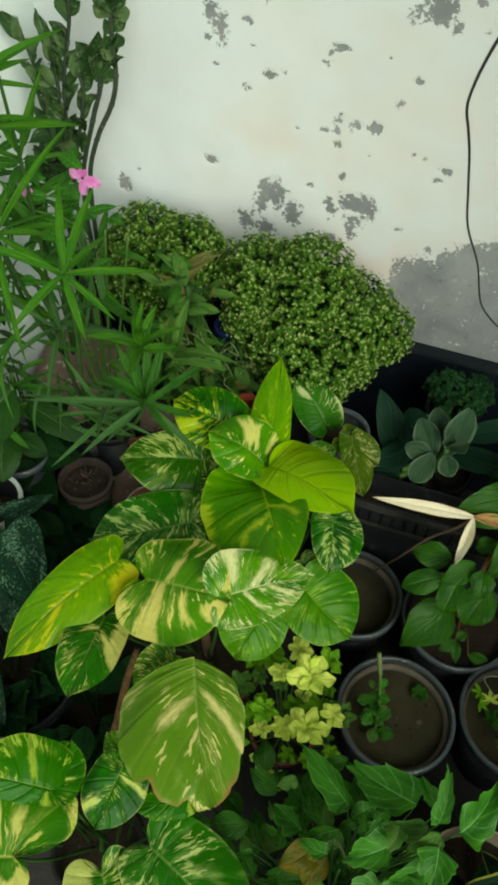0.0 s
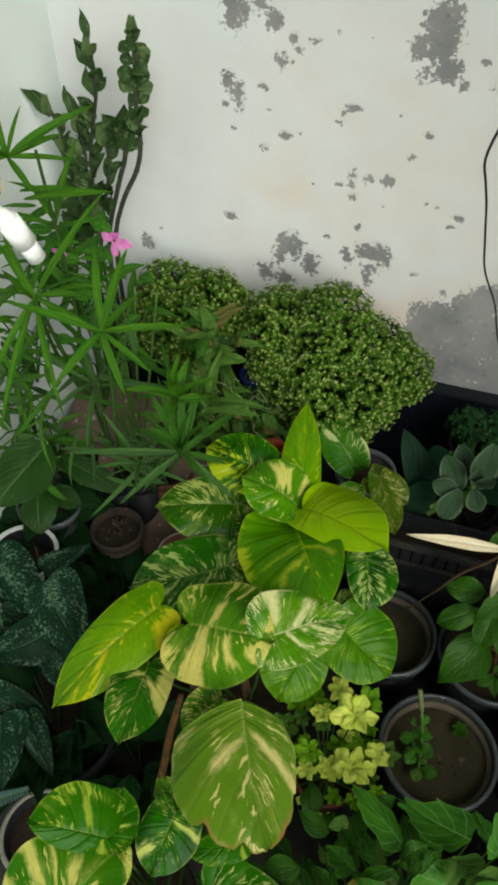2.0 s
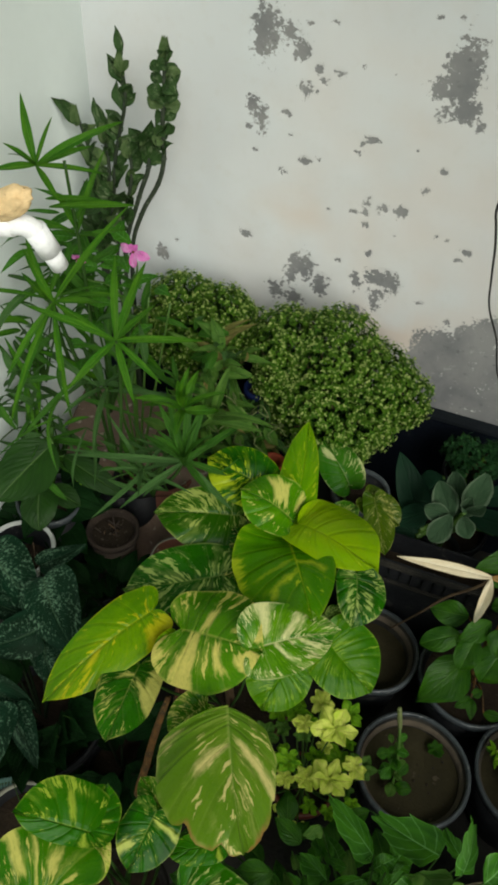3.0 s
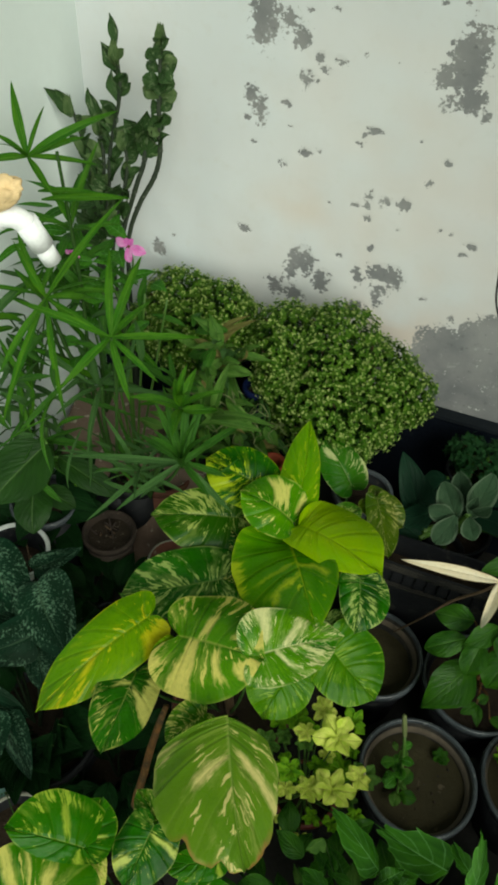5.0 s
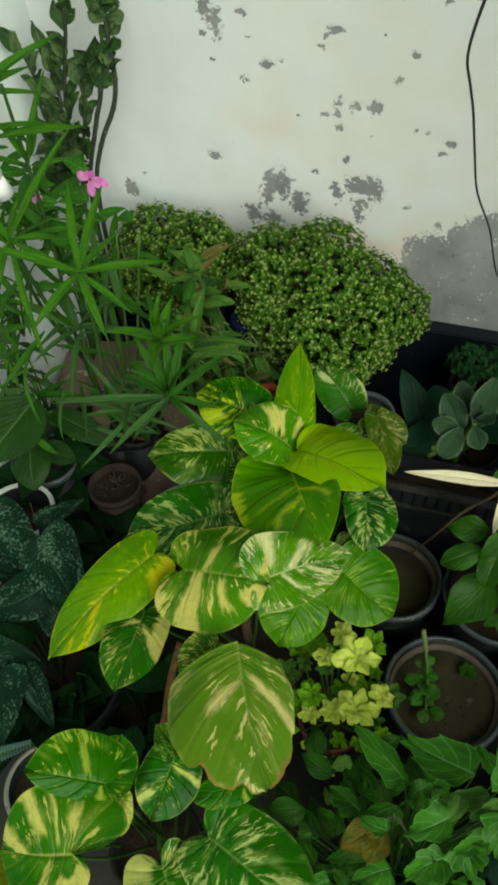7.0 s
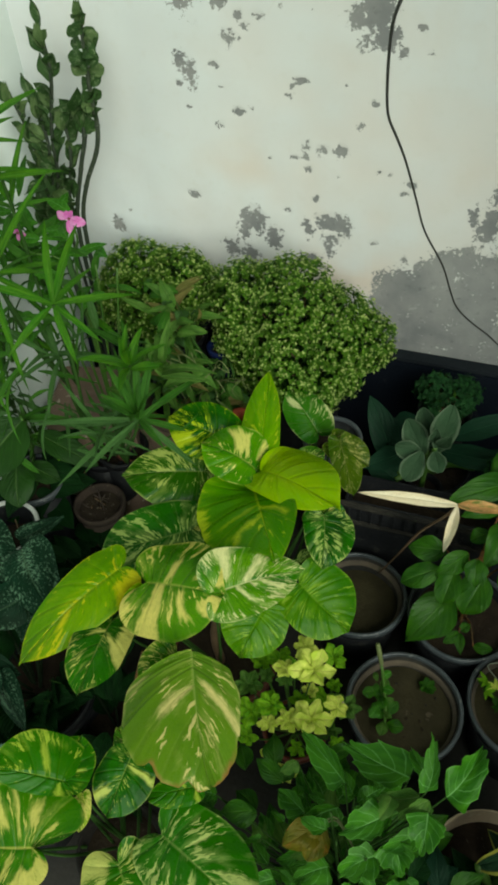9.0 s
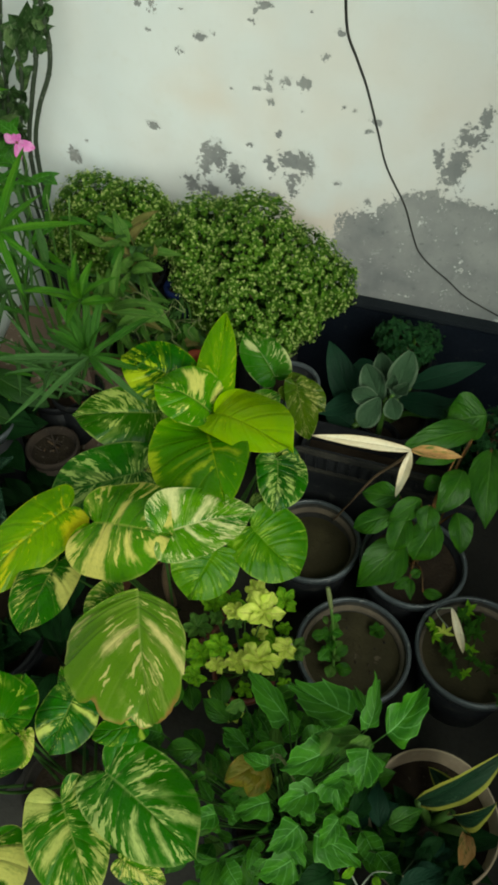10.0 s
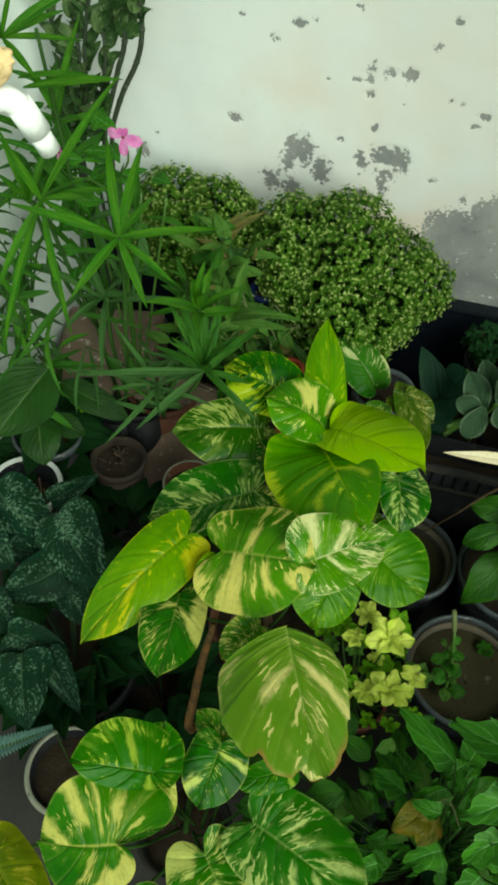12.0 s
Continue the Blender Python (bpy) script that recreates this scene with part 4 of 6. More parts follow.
def pothos_leaves(plant, rows, crown, seed):
    o = plant.matrix_basis.translation
    for k, (b, t, wl, wr, ll, lr, roll, mat) in enumerate(rows):
        rnd = random.Random(seed + k)
        length = (Vector(t) - Vector(b)).length
        me = heart_blade(length, wl, wr, ll, lr, rnd.uniform(0.03, 0.10), rnd.uniform(0.02, 0.22), rnd.uniform(0.05, 0.28), rnd.uniform(0.08, 0.14), rnd.uniform(0.008, 0.016), rnd.uniform(-0.03, 0.03), 0.26 if mat is large_r else 0.04, 0.32 if mat in (upper_a, pale, upper_b) else 0.2 if mat in (side_i, marbled) else 0.0, 2.8 if mat is large_r else 1.6 if mat is broad_j else 2.0, 0.0, seed + k, blunt=0.62 if mat is large_r else 1.0)
        put("leaf", me, mat, plant, "", Matrix.Translation(-o) @ leaf_pose(b, t) @ Matrix.Rotation(radians(roll), 4, "X"))
        b, c = Vector(b), Vector(crown)
        foot = b.lerp(c, 0.75) + Vector((rnd.uniform(-0.02, 0.02), rnd.uniform(-0.02, 0.02), 0))
        foot.z = 0.19
        mid = b.lerp(foot, 0.4)
        mid.z = b.z - 0.5 * (b.z - 0.19)
        stalk(plant, [b + Vector((0, 0, -0.003)), b.lerp(mid, 0.25) + Vector((0, 0, -0.03)), mid + Vector((0, 0, -0.02)), foot], [0.0024, 0.0026, 0.0030, 0.0034], stem_shade, "leaf_stalk", 6)


pothos_leaves(pothos, MAIN + MAIN_MORE + MAIN_SMALL, (-0.2, 0.7, 0.42), 100)
stalk(pothos, [(-0.2, 0.66, 0.18), (-0.21, 0.67, 0.3), (-0.19, 0.72, 0.42), (-0.17, 0.84, 0.58)], [0.011, 0.010, 0.009, 0.006], stem_brown)
stalk(pothos, [(-0.22, 0.62, 0.18), (-0.25, 0.55, 0.36), (-0.24, 0.53, 0.5)], [0.009, 0.008, 0.006], stem_brown)

stalk(pothos, [(-0.24, 0.52, 0.16), (-0.283, 0.388, 0.270), (-0.286, 0.429, 0.340), (-0.282, 0.466, 0.410), (-0.273, 0.506, 0.480)], [0.008, 0.008, 0.0075, 0.007, 0.005], rusty_stem)

LOW = (
   ((-0.280, 0.238, 0.540), (-0.391, 0.210, 0.585), 0.026, 0.070, 0.15, 0.25, 26, low_s),
   ((-0.284, 0.233, 0.538), (-0.290, 0.314, 0.535), 0.034, 0.043, 0.12, 0.15, 4, low_s),
   ((-0.309, 0.151, 0.460), (-0.427, 0.124, 0.450), 0.065, 0.100, 0.22, 0.66, 14, low_t),
   ((-0.270, 0.246, 0.470), (-0.251, 0.192, 0.460), 0.017, 0.014, 0.10, 0.10, -10, cream_small),
   ((-0.201, 0.311, 0.520), (-0.208, 0.219, 0.490), 0.050, 0.044, 0.16, 0.14, 0, low_w),
   ((-0.184, 0.314, 0.490), (-0.253, 0.354, 0.500), 0.029, 0.026, 0.10, 0.10, 18, cream),
)
LOW_MORE = (
   ((-0.131, 0.237, 0.430), (0.058, 0.162, 0.430), 0.078, 0.074, 0.12, 0.14, -16, low_v),
   ((-0.191, 0.184, 0.390), (-0.083, 0.067, 0.370), 0.057, 0.073, 0.18, 0.20, -14, low_x),
   ((-0.297, 0.101, 0.330), (-0.232, -0.018, 0.330), 0.069, 0.068, 0.10, 0.12, -10, low_y),
   ((-0.524, 0.108, 0.360), (-0.369, 0.013, 0.350), 0.052, 0.047, 0.10, 0.10, -24, gold_dull),
   ((-0.091, 0.315, 0.470), (-0.166, 0.271, 0.460), 0.026, 0.024, 0.10, 0.10, 18, low_s),
   ((-0.071, 0.139, 0.350), (0.009, 0.133, 0.330), 0.028, 0.028, 0.10, 0.10, 0, cream),
)
pothos_low = thing("pothos_plant", (-0.25, 0.24, 0), "smaller pothos with green and cream leaves in a dusty clay pot", "plant", "pothos plants")
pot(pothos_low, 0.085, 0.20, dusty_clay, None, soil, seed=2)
pothos_leaves(pothos_low, LOW + LOW_MORE, (-0.24, 0.25, 0.26), 200)
stalk(pothos_low, [(-0.25, 0.24, 0.16), (-0.245, 0.28, 0.3), (-0.22, 0.31, 0.45)], [0.006, 0.005, 0.003], stem_shade)

# ---- green herb with pointed leaves ----
HERB = (
   ((0.14, 0.372, 0.53), (0.048, 0.444, 0.5), 0.058),
   ((0.232, 0.4, 0.56), (0.118, 0.434, 0.53), 0.075),
   ((0.256, 0.366, 0.62), (0.246, 0.437, 0.66), 0.032),
   ((0.281, 0.359, 0.64), (0.32, 0.438, 0.66), 0.068),
   ((0.262, 0.339, 0.62), (0.263, 0.285, 0.6), 0.068),
   ((0.208, 0.331, 0.58), (0.146, 0.294, 0.55), 0.062),
   ((0.249, 0.363, 0.6), (0.186, 0.35, 0.58), 0.038),
   ((0.261, 0.355, 0.62), (0.225, 0.322, 0.6), 0.034),
   ((0.26, 0.32, 0.59), (0.205, 0.283, 0.56), 0.038),
   ((0.223, 0.306, 0.57), (0.248, 0.265, 0.55), 0.079),
   ((0.217, 0.233, 0.51), (0.294, 0.215, 0.49), 0.073),
   ((0.138, 0.344, 0.5), (0.081, 0.299, 0.48), 0.049),
)
HERB_MORE = (
   ((0.144, 0.264, 0.48), (0.091, 0.229, 0.45), 0.056),
   ((0.206, 0.282, 0.55), (0.16, 0.243, 0.52), 0.055),
   ((0.086, 0.331, 0.46), (0.032, 0.358, 0.44), 0.052),
   ((0.053, 0.403, 0.47), (0.029, 0.378, 0.46), 0.034),
   ((0.26, 0.392, 0.6), (0.224, 0.43, 0.6), 0.032),
   ((0.197, 0.205, 0.46), (0.148, 0.165, 0.44), 0.066),
   ((0.171, 0.234, 0.47), (0.217, 0.197, 0.45), 0.047),
   ((0.246, 0.26, 0.53), (0.225, 0.221, 0.5), 0.041),
   ((0.119, 0.315, 0.5), (0.068, 0.267, 0.49), 0.058),
   ((0.12, 0.311, 0.5), (0.109, 0.26, 0.48), 0.055),
   ((0.21, 0.35, 0.6), (0.199, 0.314, 0.6), 0.034),
   ((0.193, 0.242, 0.5), (0.155, 0.197, 0.47), 0.056),
)
herb_plant = thing("leafy_herb", (0.17, 0.30, 0), "bushy green plant with pointed leaves, some fading brown", "plant")
pot(herb_plant, 0.11, 0.22, black_plastic, grey_rim, soil, seed=3)
rnd = random.Random(31)
FADED = (20, 21)


def herb_leaf(b, t, w, mat, seed, nu=20, nv=4, stalked=True):
    """A pointed, folded leaf with a puckered edge, on a short stalk towards the middle of the plant."""
    b, t = Vector(b), Vector(t)
    r = random.Random(seed)
    me = heart_blade((t - b).length, 0.56 * w, 0.52 * w, r.uniform(-0.12, 0.04), r.uniform(-0.12, 0.04), r.uniform(0.02, 0.12), r.uniform(0.1, 0.7), 0.0, r.uniform(0.10, 0.22), 0.02, r.uniform(-0.09, 0.09), 0.55, r.uniform(0.35, 0.75), 1.8, 0.09, seed, nu, nv)
    o = herb_plant.matrix_basis.translation
    put("leaf", me, mat, herb_plant, "", Matrix.Translation(-o) @ leaf_pose(b, t, (r.uniform(-0.25, 0.35), r.uniform(-0.7, -0.1), 0.85)) @ Matrix.Rotation(r.uniform(-0.35, 0.35), 4, "X"))
    core = Vector((0.18, 0.30, max(0.2, b.z - 0.12)))
    if stalked:
        stalk(herb_plant, [b, b.lerp(core, 0.3) + Vector((0, 0, -0.03)), core + Vector((0, 0, -0.06))], [0.0011, 0.0014, 0.0018], stem_shade, "leaf_stalk", 5)


for k, (b, t, w) in enumerate(HERB + HERB_MORE):
    if k in FADED:
        leaf(herb_plant, b, t, 0.8 * w, brown, "egg", (0.1, -0.4, 0.9), seed=300 + k, arch=0.1, fold=0.15, wave=0.12, label="fading brown leaf")
        stalk(herb_plant, [b, (b[0] + 0.02, b[1] + 0.01, b[2] + 0.01), (0.17, 0.31, b[2] - 0.05)], [0.0012, 0.0014, 0.0018], olive_stalk, "leaf_stalk", 5)
    else:
        herb_leaf(b, t, 0.84 * w, soft_leaf if k in (6, 7, 15, 22) else herb, 300 + k)
for k in range(6):
    stalk(herb_plant, [(0.17, 0.30, 0.18), (0.17 + 0.02 * math.cos(k), 0.30 + 0.02 * math.sin(k), 0.36), (0.18 + 0.05 * math.cos(k), 0.31 + 0.04 * math.sin(k), 0.56)], [0.0034, 0.0026, 0.0015], stem_shade, n=6)
for k in range(210):
    a, r = rnd.uniform(0, 6.28), 0.175 * math.sqrt(rnd.random())
    c = Vector((0.165 + 1.0 * r * math.cos(a), 0.275 + 0.85 * r * math.sin(a), 0.0))
    if c.x < 0.05 and c.y < 0.26 or c.x > 0.26 and c.y < 0.33:
        continue
    c.z = 0.53 - 6 * r * r + rnd.uniform(-0.25, 0.01) - 1.1 * max(0.0, 0.26 - c.y)
    d = Vector((math.cos(a + rnd.uniform(-1, 1)), math.sin(a + rnd.uniform(-1, 1)), rnd.uniform(-0.7, 0.4))).normalized()
    ln = rnd.uniform(0.026, 0.054)
    herb_leaf(c, c + d * ln, ln * rnd.uniform(0.42, 0.66), herb if k % 9 else soft_leaf, 340 + k, 12, 3, k % 3 == 0)

for k in range(90):
    a, r = rnd.uniform(0, 6.28), 0.23 * math.sqrt(rnd.uniform(0.15, 1))
    c = Vector((0.10 + 1.05 * r * math.cos(a), 0.30 + 0.8 * r * math.sin(a), rnd.uniform(0.20, 0.40)))
    if c.x > 0.24 and c.y < 0.26:
        continue
    d = Vector((math.cos(a + rnd.uniform(-1, 1)), math.sin(a + rnd.uniform(-1, 1)), rnd.uniform(-0.5, 0.2))).normalized()
    ln = rnd.uniform(0.045, 0.075)
    leaf(herb_plant, c, c + d * ln, ln * rnd.uniform(0.55, 0.7), broad_leaf if k % 3 else herb, "ovate", (rnd.uniform(-0.4, 0.4), rnd.uniform(-0.7, 0.2), 1), seed=2800 + k, arch=0.08, fold=0.3, wave=0.10, nu=8, nv=2)
    if k % 3 == 0:
        stalk(herb_plant, [c, c.lerp(Vector((0.17, 0.3, 0.24)), 0.5) + Vector((0, 0, -0.03)), (0.17, 0.3, 0.19)], [0.0018, 0.0022, 0.003], stem_shade, n=5)

# ---- low golden plant ----
golden = thing("golden_plant", (0.0, 0.56, 0), "small yellow-green rosette plant in a red-rimmed black pot", "plant")
pot(golden, 0.065, 0.19, black_plastic, red_plastic, soil, seed=4)
rosettes = [(0.031, 0.594, 0.41, 1.15, yellow), (0.047, 0.517, 0.37, 1.1, yellow), (-0.03, 0.60, 0.37, 0.6, yellow), (0.085, 0.555, 0.37, 0.6, yellow), (-0.035, 0.525, 0.36, 0.75, yellow_green), (0.005, 0.505, 0.36, 0.7, yellow)]
rnd = random.Random(44)
for k in range(27):
    a, r = k * 2.4, 0.13 * math.sqrt((k + 0.5) / 27)
    rosettes.append((-0.005 + 0.9 * r * math.cos(a), 0.565 + 1.05 * r * math.sin(a), 0.355 - 2.5 * r * r + rnd.uniform(-0.06, 0.01), rnd.uniform(0.45, 0.88), (yellow_green, soft_leaf, yellow_green, yellow)[k % 4]))
for k, (x, y, z, s, mat) in enumerate(rosettes):
    rnd = random.Random(400 + k)
    stalk(golden, [(x, y, z), (x * 0.6, 0.56 + (y - 0.56) * 0.6, z - 0.08), (0.0, 0.56, 0.18)], [0.0016, 0.002, 0.0025], stem_green, n=5)
    for j in range(9 if s > 0.6 else 7):
        a = j * 1.05 + rnd.uniform(0, 0.5)
        ln = (0.040 if j < 6 else 0.022) * s * rnd.uniform(0.8, 1.15)
        leaf(golden, (x, y, z), (x + ln * math.cos(a), y + ln * 0.9 * math.sin(a), z + ln * rnd.uniform(0.0, 0.4)), ln * rnd.uniform(0.60, 0.80), mat, "obovate", seed=410 + 10 * k + j, arch=0.08, fold=0.2, wave=0.13, tooth=0.30, nu=15, nv=3)

bud = Vector((0.092, 0.562, 0.36))
stalk(golden, [(0.03, 0.55, 0.19), (0.07, 0.54, 0.27), bud], [0.002, 0.0016, 0.0012], stem_green, n=5)
for k in range(6):
    a = 1.05 * k + 0.4
    leaf(golden, bud, bud + Vector((0.011 * math.cos(a), 0.011 * math.sin(a), 0.004)), 0.009, dry, "obovate", seed=3800 + k, arch=0.2, nu=6, nv=2, name="petal", label="small cream petal")

# ---- black nursery pots with soil ----
def nursery_pot(x, y, r, label, drop=0.035, mat=None, seed=0, h=0.215):
    p = thing("plant_pot", (x, y, 0), label, "plant pot", "black nursery pots")
    pot(p, r, h, black_plastic, grey_rim, mat or damp_soil, drop, seed=seed)
    return p


seed_pot = nursery_pot(0.207, 0.668, 0.118, "black plastic nursery pot of damp soil with one seedling", seed=11)
nursery_pot(0.055, 0.905, 0.110, "black plastic nursery pot of bare soil", 0.05, seed=12)
weed_pot = nursery_pot(0.452, 0.745, 0.122, "black plastic nursery pot with small weeds", seed=14)
stalk(seed_pot, [(0.178, 0.622, 0.17), (0.168, 0.640, 0.27), (0.148, 0.664, 0.37)], [0.0032, 0.0030, 0.0030], stem_green)
stalk(seed_pot, [(0.148, 0.664, 0.37), (0.141, 0.671, 0.395), (0.134, 0.678, 0.42)], [0.0042, 0.0052, 0.0044], olive_stalk, "cut_tip", 7, "pale cut end of the seedling stem")
rnd = random.Random(5)
for k in range(17):
    a, f = k * 2.4, (k + 0.5) / 17
    z = 0.185 + 0.15 * f
    c = Vector((0.178 - 0.20 * (z - 0.17), 0.622 + 0.20 * (z - 0.17), z))
    d = Vector((math.cos(a), math.sin(a), rnd.uniform(0.0, 0.5))).normalized()
    ln = rnd.uniform(0.020, 0.036) * (1.15 - 0.4 * f)
    leaf(seed_pot, c + d * 0.006, c + d * (0.006 + ln), ln * rnd.uniform(0.62, 0.85), (broad_leaf, herb, soft_leaf)[k % 3], "obovate", seed=500 + k, arch=0.1, fold=0.2, wave=0.08, nu=8, nv=3)
for k in range(7):
    c = Vector((0.247, 0.733, 0.186))
    a = k * 0.95
    leaf(seed_pot, c, c + Vector((0.019 * math.cos(a), 0.019 * math.sin(a), 0.006 + 0.003 * (k % 3))), 0.014, broad_leaf, "obovate", seed=520 + k, nu=6, nv=2)
for k in range(16):
    a, r = rnd.uniform(0, 6.28), 0.09 * math.sqrt(rnd.random())
    put("soil_crumb", lathe([(0.0004, -0.001), (0.003, 0.0), (0.0026, 0.002), (0.0004, 0.0032)], 6, 0.2, k), dusty_clay if k % 2 else brown_soil, seed_pot, "", Matrix.Translation((r * math.cos(a), r * math.sin(a), 0.181)) @ Matrix.Scale(rnd.uniform(0.4, 1.0), 4))
for k in range(20):
    a, r = rnd.uniform(0, 6.28), 0.10 * math.sqrt(rnd.random())
    c = Vector((0.452 + r * math.cos(a), 0.735 + r * math.sin(a), 0.19 + rnd.uniform(0.005, 0.05)))
    sprig = broad_leaf if k % 4 else yellow_green
    stalk(weed_pot, [c, (c.x * 0.7 + 0.1356, c.y * 0.7 + 0.2205, 0.175)], 0.0012, stem_shade, n=5)
    for q in range(5):
        h = a + q * 1.35
        ln = rnd.uniform(0.010, 0.026)
        leaf(weed_pot, c, c + Vector((ln * math.cos(h), ln * math.sin(h), rnd.uniform(-0.004, 0.008))), ln * 0.42, sprig, "ovate", seed=540 + 5 * k + q, nu=6, nv=2)
sprig = Vector((0.367, 0.747, 0.240))
stalk(weed_pot, [sprig, (sprig.x + 0.03, sprig.y - 0.01, 0.17)], 0.0013, stem_green, n=5)
for k in range(13):
    a = 2.4 * k
    foot = sprig + Vector((0.014 * math.cos(2.1 * k), 0.014 * math.sin(2.1 * k), 0.0))
    leaf(weed_pot, foot, foot + Vector((0.022 * math.cos(a), 0.022 * math.sin(a), 0.004)), 0.0075, yellow_green if k % 3 else yellow, "lance", seed=3900 + k, nu=7, nv=2)
stalk(weed_pot, [(0.40, 0.79, 0.18), (0.352, 0.765, 0.29), (0.380, 0.769, 0.312)], [0.0014, 0.0012, 0.001], pale_stalk, n=5)
leaf(weed_pot, (0.380, 0.769, 0.310), (0.423, 0.708, 0.250), 0.017, dry, "lance", seed=590, fold=0.7, wave=0.2, twist=1.2, nu=14, nv=3, label="curled dry leaf")

# ---- broad-leaved plant in its pot ----
HIB = (
   ((0.226, 0.932, 0.42), (0.158, 0.935, 0.400), 0.047),
   ((0.220, 0.897, 0.40), (0.158, 0.873, 0.360), 0.043),
   ((0.268, 0.915, 0.45), (0.220, 0.871, 0.420), 0.037),
   ((0.251, 0.894, 0.41), (0.241, 0.849, 0.360), 0.046),
   ((0.286, 0.898, 0.46), (0.293, 0.859, 0.430), 0.040),
   ((0.310, 0.891, 0.42), (0.288, 0.841, 0.360), 0.060),
   ((0.339, 1.007, 0.46), (0.310, 0.926, 0.420), 0.058),
   ((0.348, 1.096, 0.50), (0.228, 1.010, 0.500), 0.050),
)
HIB_MORE = (
   ((0.388, 1.063, 0.48), (0.404, 0.932, 0.42), 0.070),
   ((0.363, 1.141, 0.50), (0.295, 1.121, 0.48), 0.086),
   ((0.257, 0.909, 0.30), (0.191, 0.820, 0.235), 0.077),
   ((0.305, 0.987, 0.44), (0.275, 0.975, 0.420), 0.029),
   ((0.349, 0.941, 0.40), (0.371, 0.891, 0.350), 0.045),
   ((0.317, 1.005, 0.50), (0.251, 0.972, 0.500), 0.026),
   ((0.289, 0.845, 0.26), (0.306, 0.867, 0.260), 0.018),
   ((0.288, 0.842, 0.26), (0.264, 0.818, 0.250), 0.020),
   ((0.289, 0.841, 0.26), (0.299, 0.808, 0.240), 0.019),
   ((0.323, 0.829, 0.24), (0.358, 0.832, 0.240), 0.020),
)
broad_plant = thing("broad_leaf_plant", (0.29, 0.92, 0), "broad-leaved green plant in a black nursery pot", "plant")
pot(broad_plant, 0.118, 0.215, black_plastic, grey_rim, soil, seed=13)
for k, (b, t, w) in enumerate(HIB + HIB_MORE):
    b, t = Vector(b), Vector(t)
    r = random.Random(600 + k)
    t = b + (t - b) * 1.16
    leaf(broad_plant, b, t, w * 1.22, broad_leaf, "egg" if k % 2 else "ovate", (r.uniform(-0.25, 0.35), r.uniform(-0.75, -0.3), 0.8), seed=600 + k, arch=r.uniform(0.05, 0.16), fold=r.uniform(0.2, 0.5), cup=0.2, wave=0.07, nu=14, nv=4)
    stalk(broad_plant, [b, (b[0] * 0.5 + 0.145, b[1] * 0.5 + 0.47, b[2] * 0.6 + 0.1), (0.29 + 0.012 * math.cos(2.4 * k), 0.93 + 0.012 * math.sin(2.4 * k), 0.18)], [0.0018, 0.0024, 0.003], rusty_stem, n=5)

# ---- hanging cable ----
wire = thing("cable", (0.06, 0.86, 1.278), "thin black cable hanging loosely in front of the wall", "cable")
stalk(wire, [
   (0.088, 0.600, 1.585),
   (0.075, 0.672, 1.540),
   (0.055, 0.747, 1.489),
   (0.036, 0.852, 1.404),
   (0.025, 0.942, 1.317),
   (0.032, 0.994, 1.261),
   (0.041, 1.047, 1.200),
   (0.053, 1.125, 1.099),
   (0.068, 1.194, 0.998),
   (0.104, 1.264, 0.886),
   (0.124, 1.317, 0.793),
   (0.142, 1.351, 0.728),
   (0.175, 1.388, 0.668),
   (0.219, 1.422, 0.612),
   (0.268, 1.450, 0.554),
   (0.363, 1.468, 0.500),
], 0.0019, cable, "cable_run", 7)

# ---- small-leaved shrubs ----
def leaflets(name, rows, mat, parent):
    """Many small pointed leaflets in one mesh; rows of foot, direction, face normal and length."""
    verts, faces, uvs = [], [], []
    for p, x, nrm, ln in rows:
        y = nrm.cross(x).normalized()
        w, i = ln * 0.34, len(verts)
        verts += [p, p + x * ln * 0.42 + y * w + nrm * 0.2 * w, p + x * ln - nrm * 0.25 * w, p + x * ln * 0.42 - y * w + nrm * 0.2 * w]
        uvs += [(0, 0.5), (0.4, 1), (1, 0.5), (0.4, 0)]
        faces += [(i, i + 1, i + 2), (i, i + 2, i + 3)]
    return tagged(put(name, mesh_of(name, verts, faces, uvs, False), mat, parent), kind="stuff")


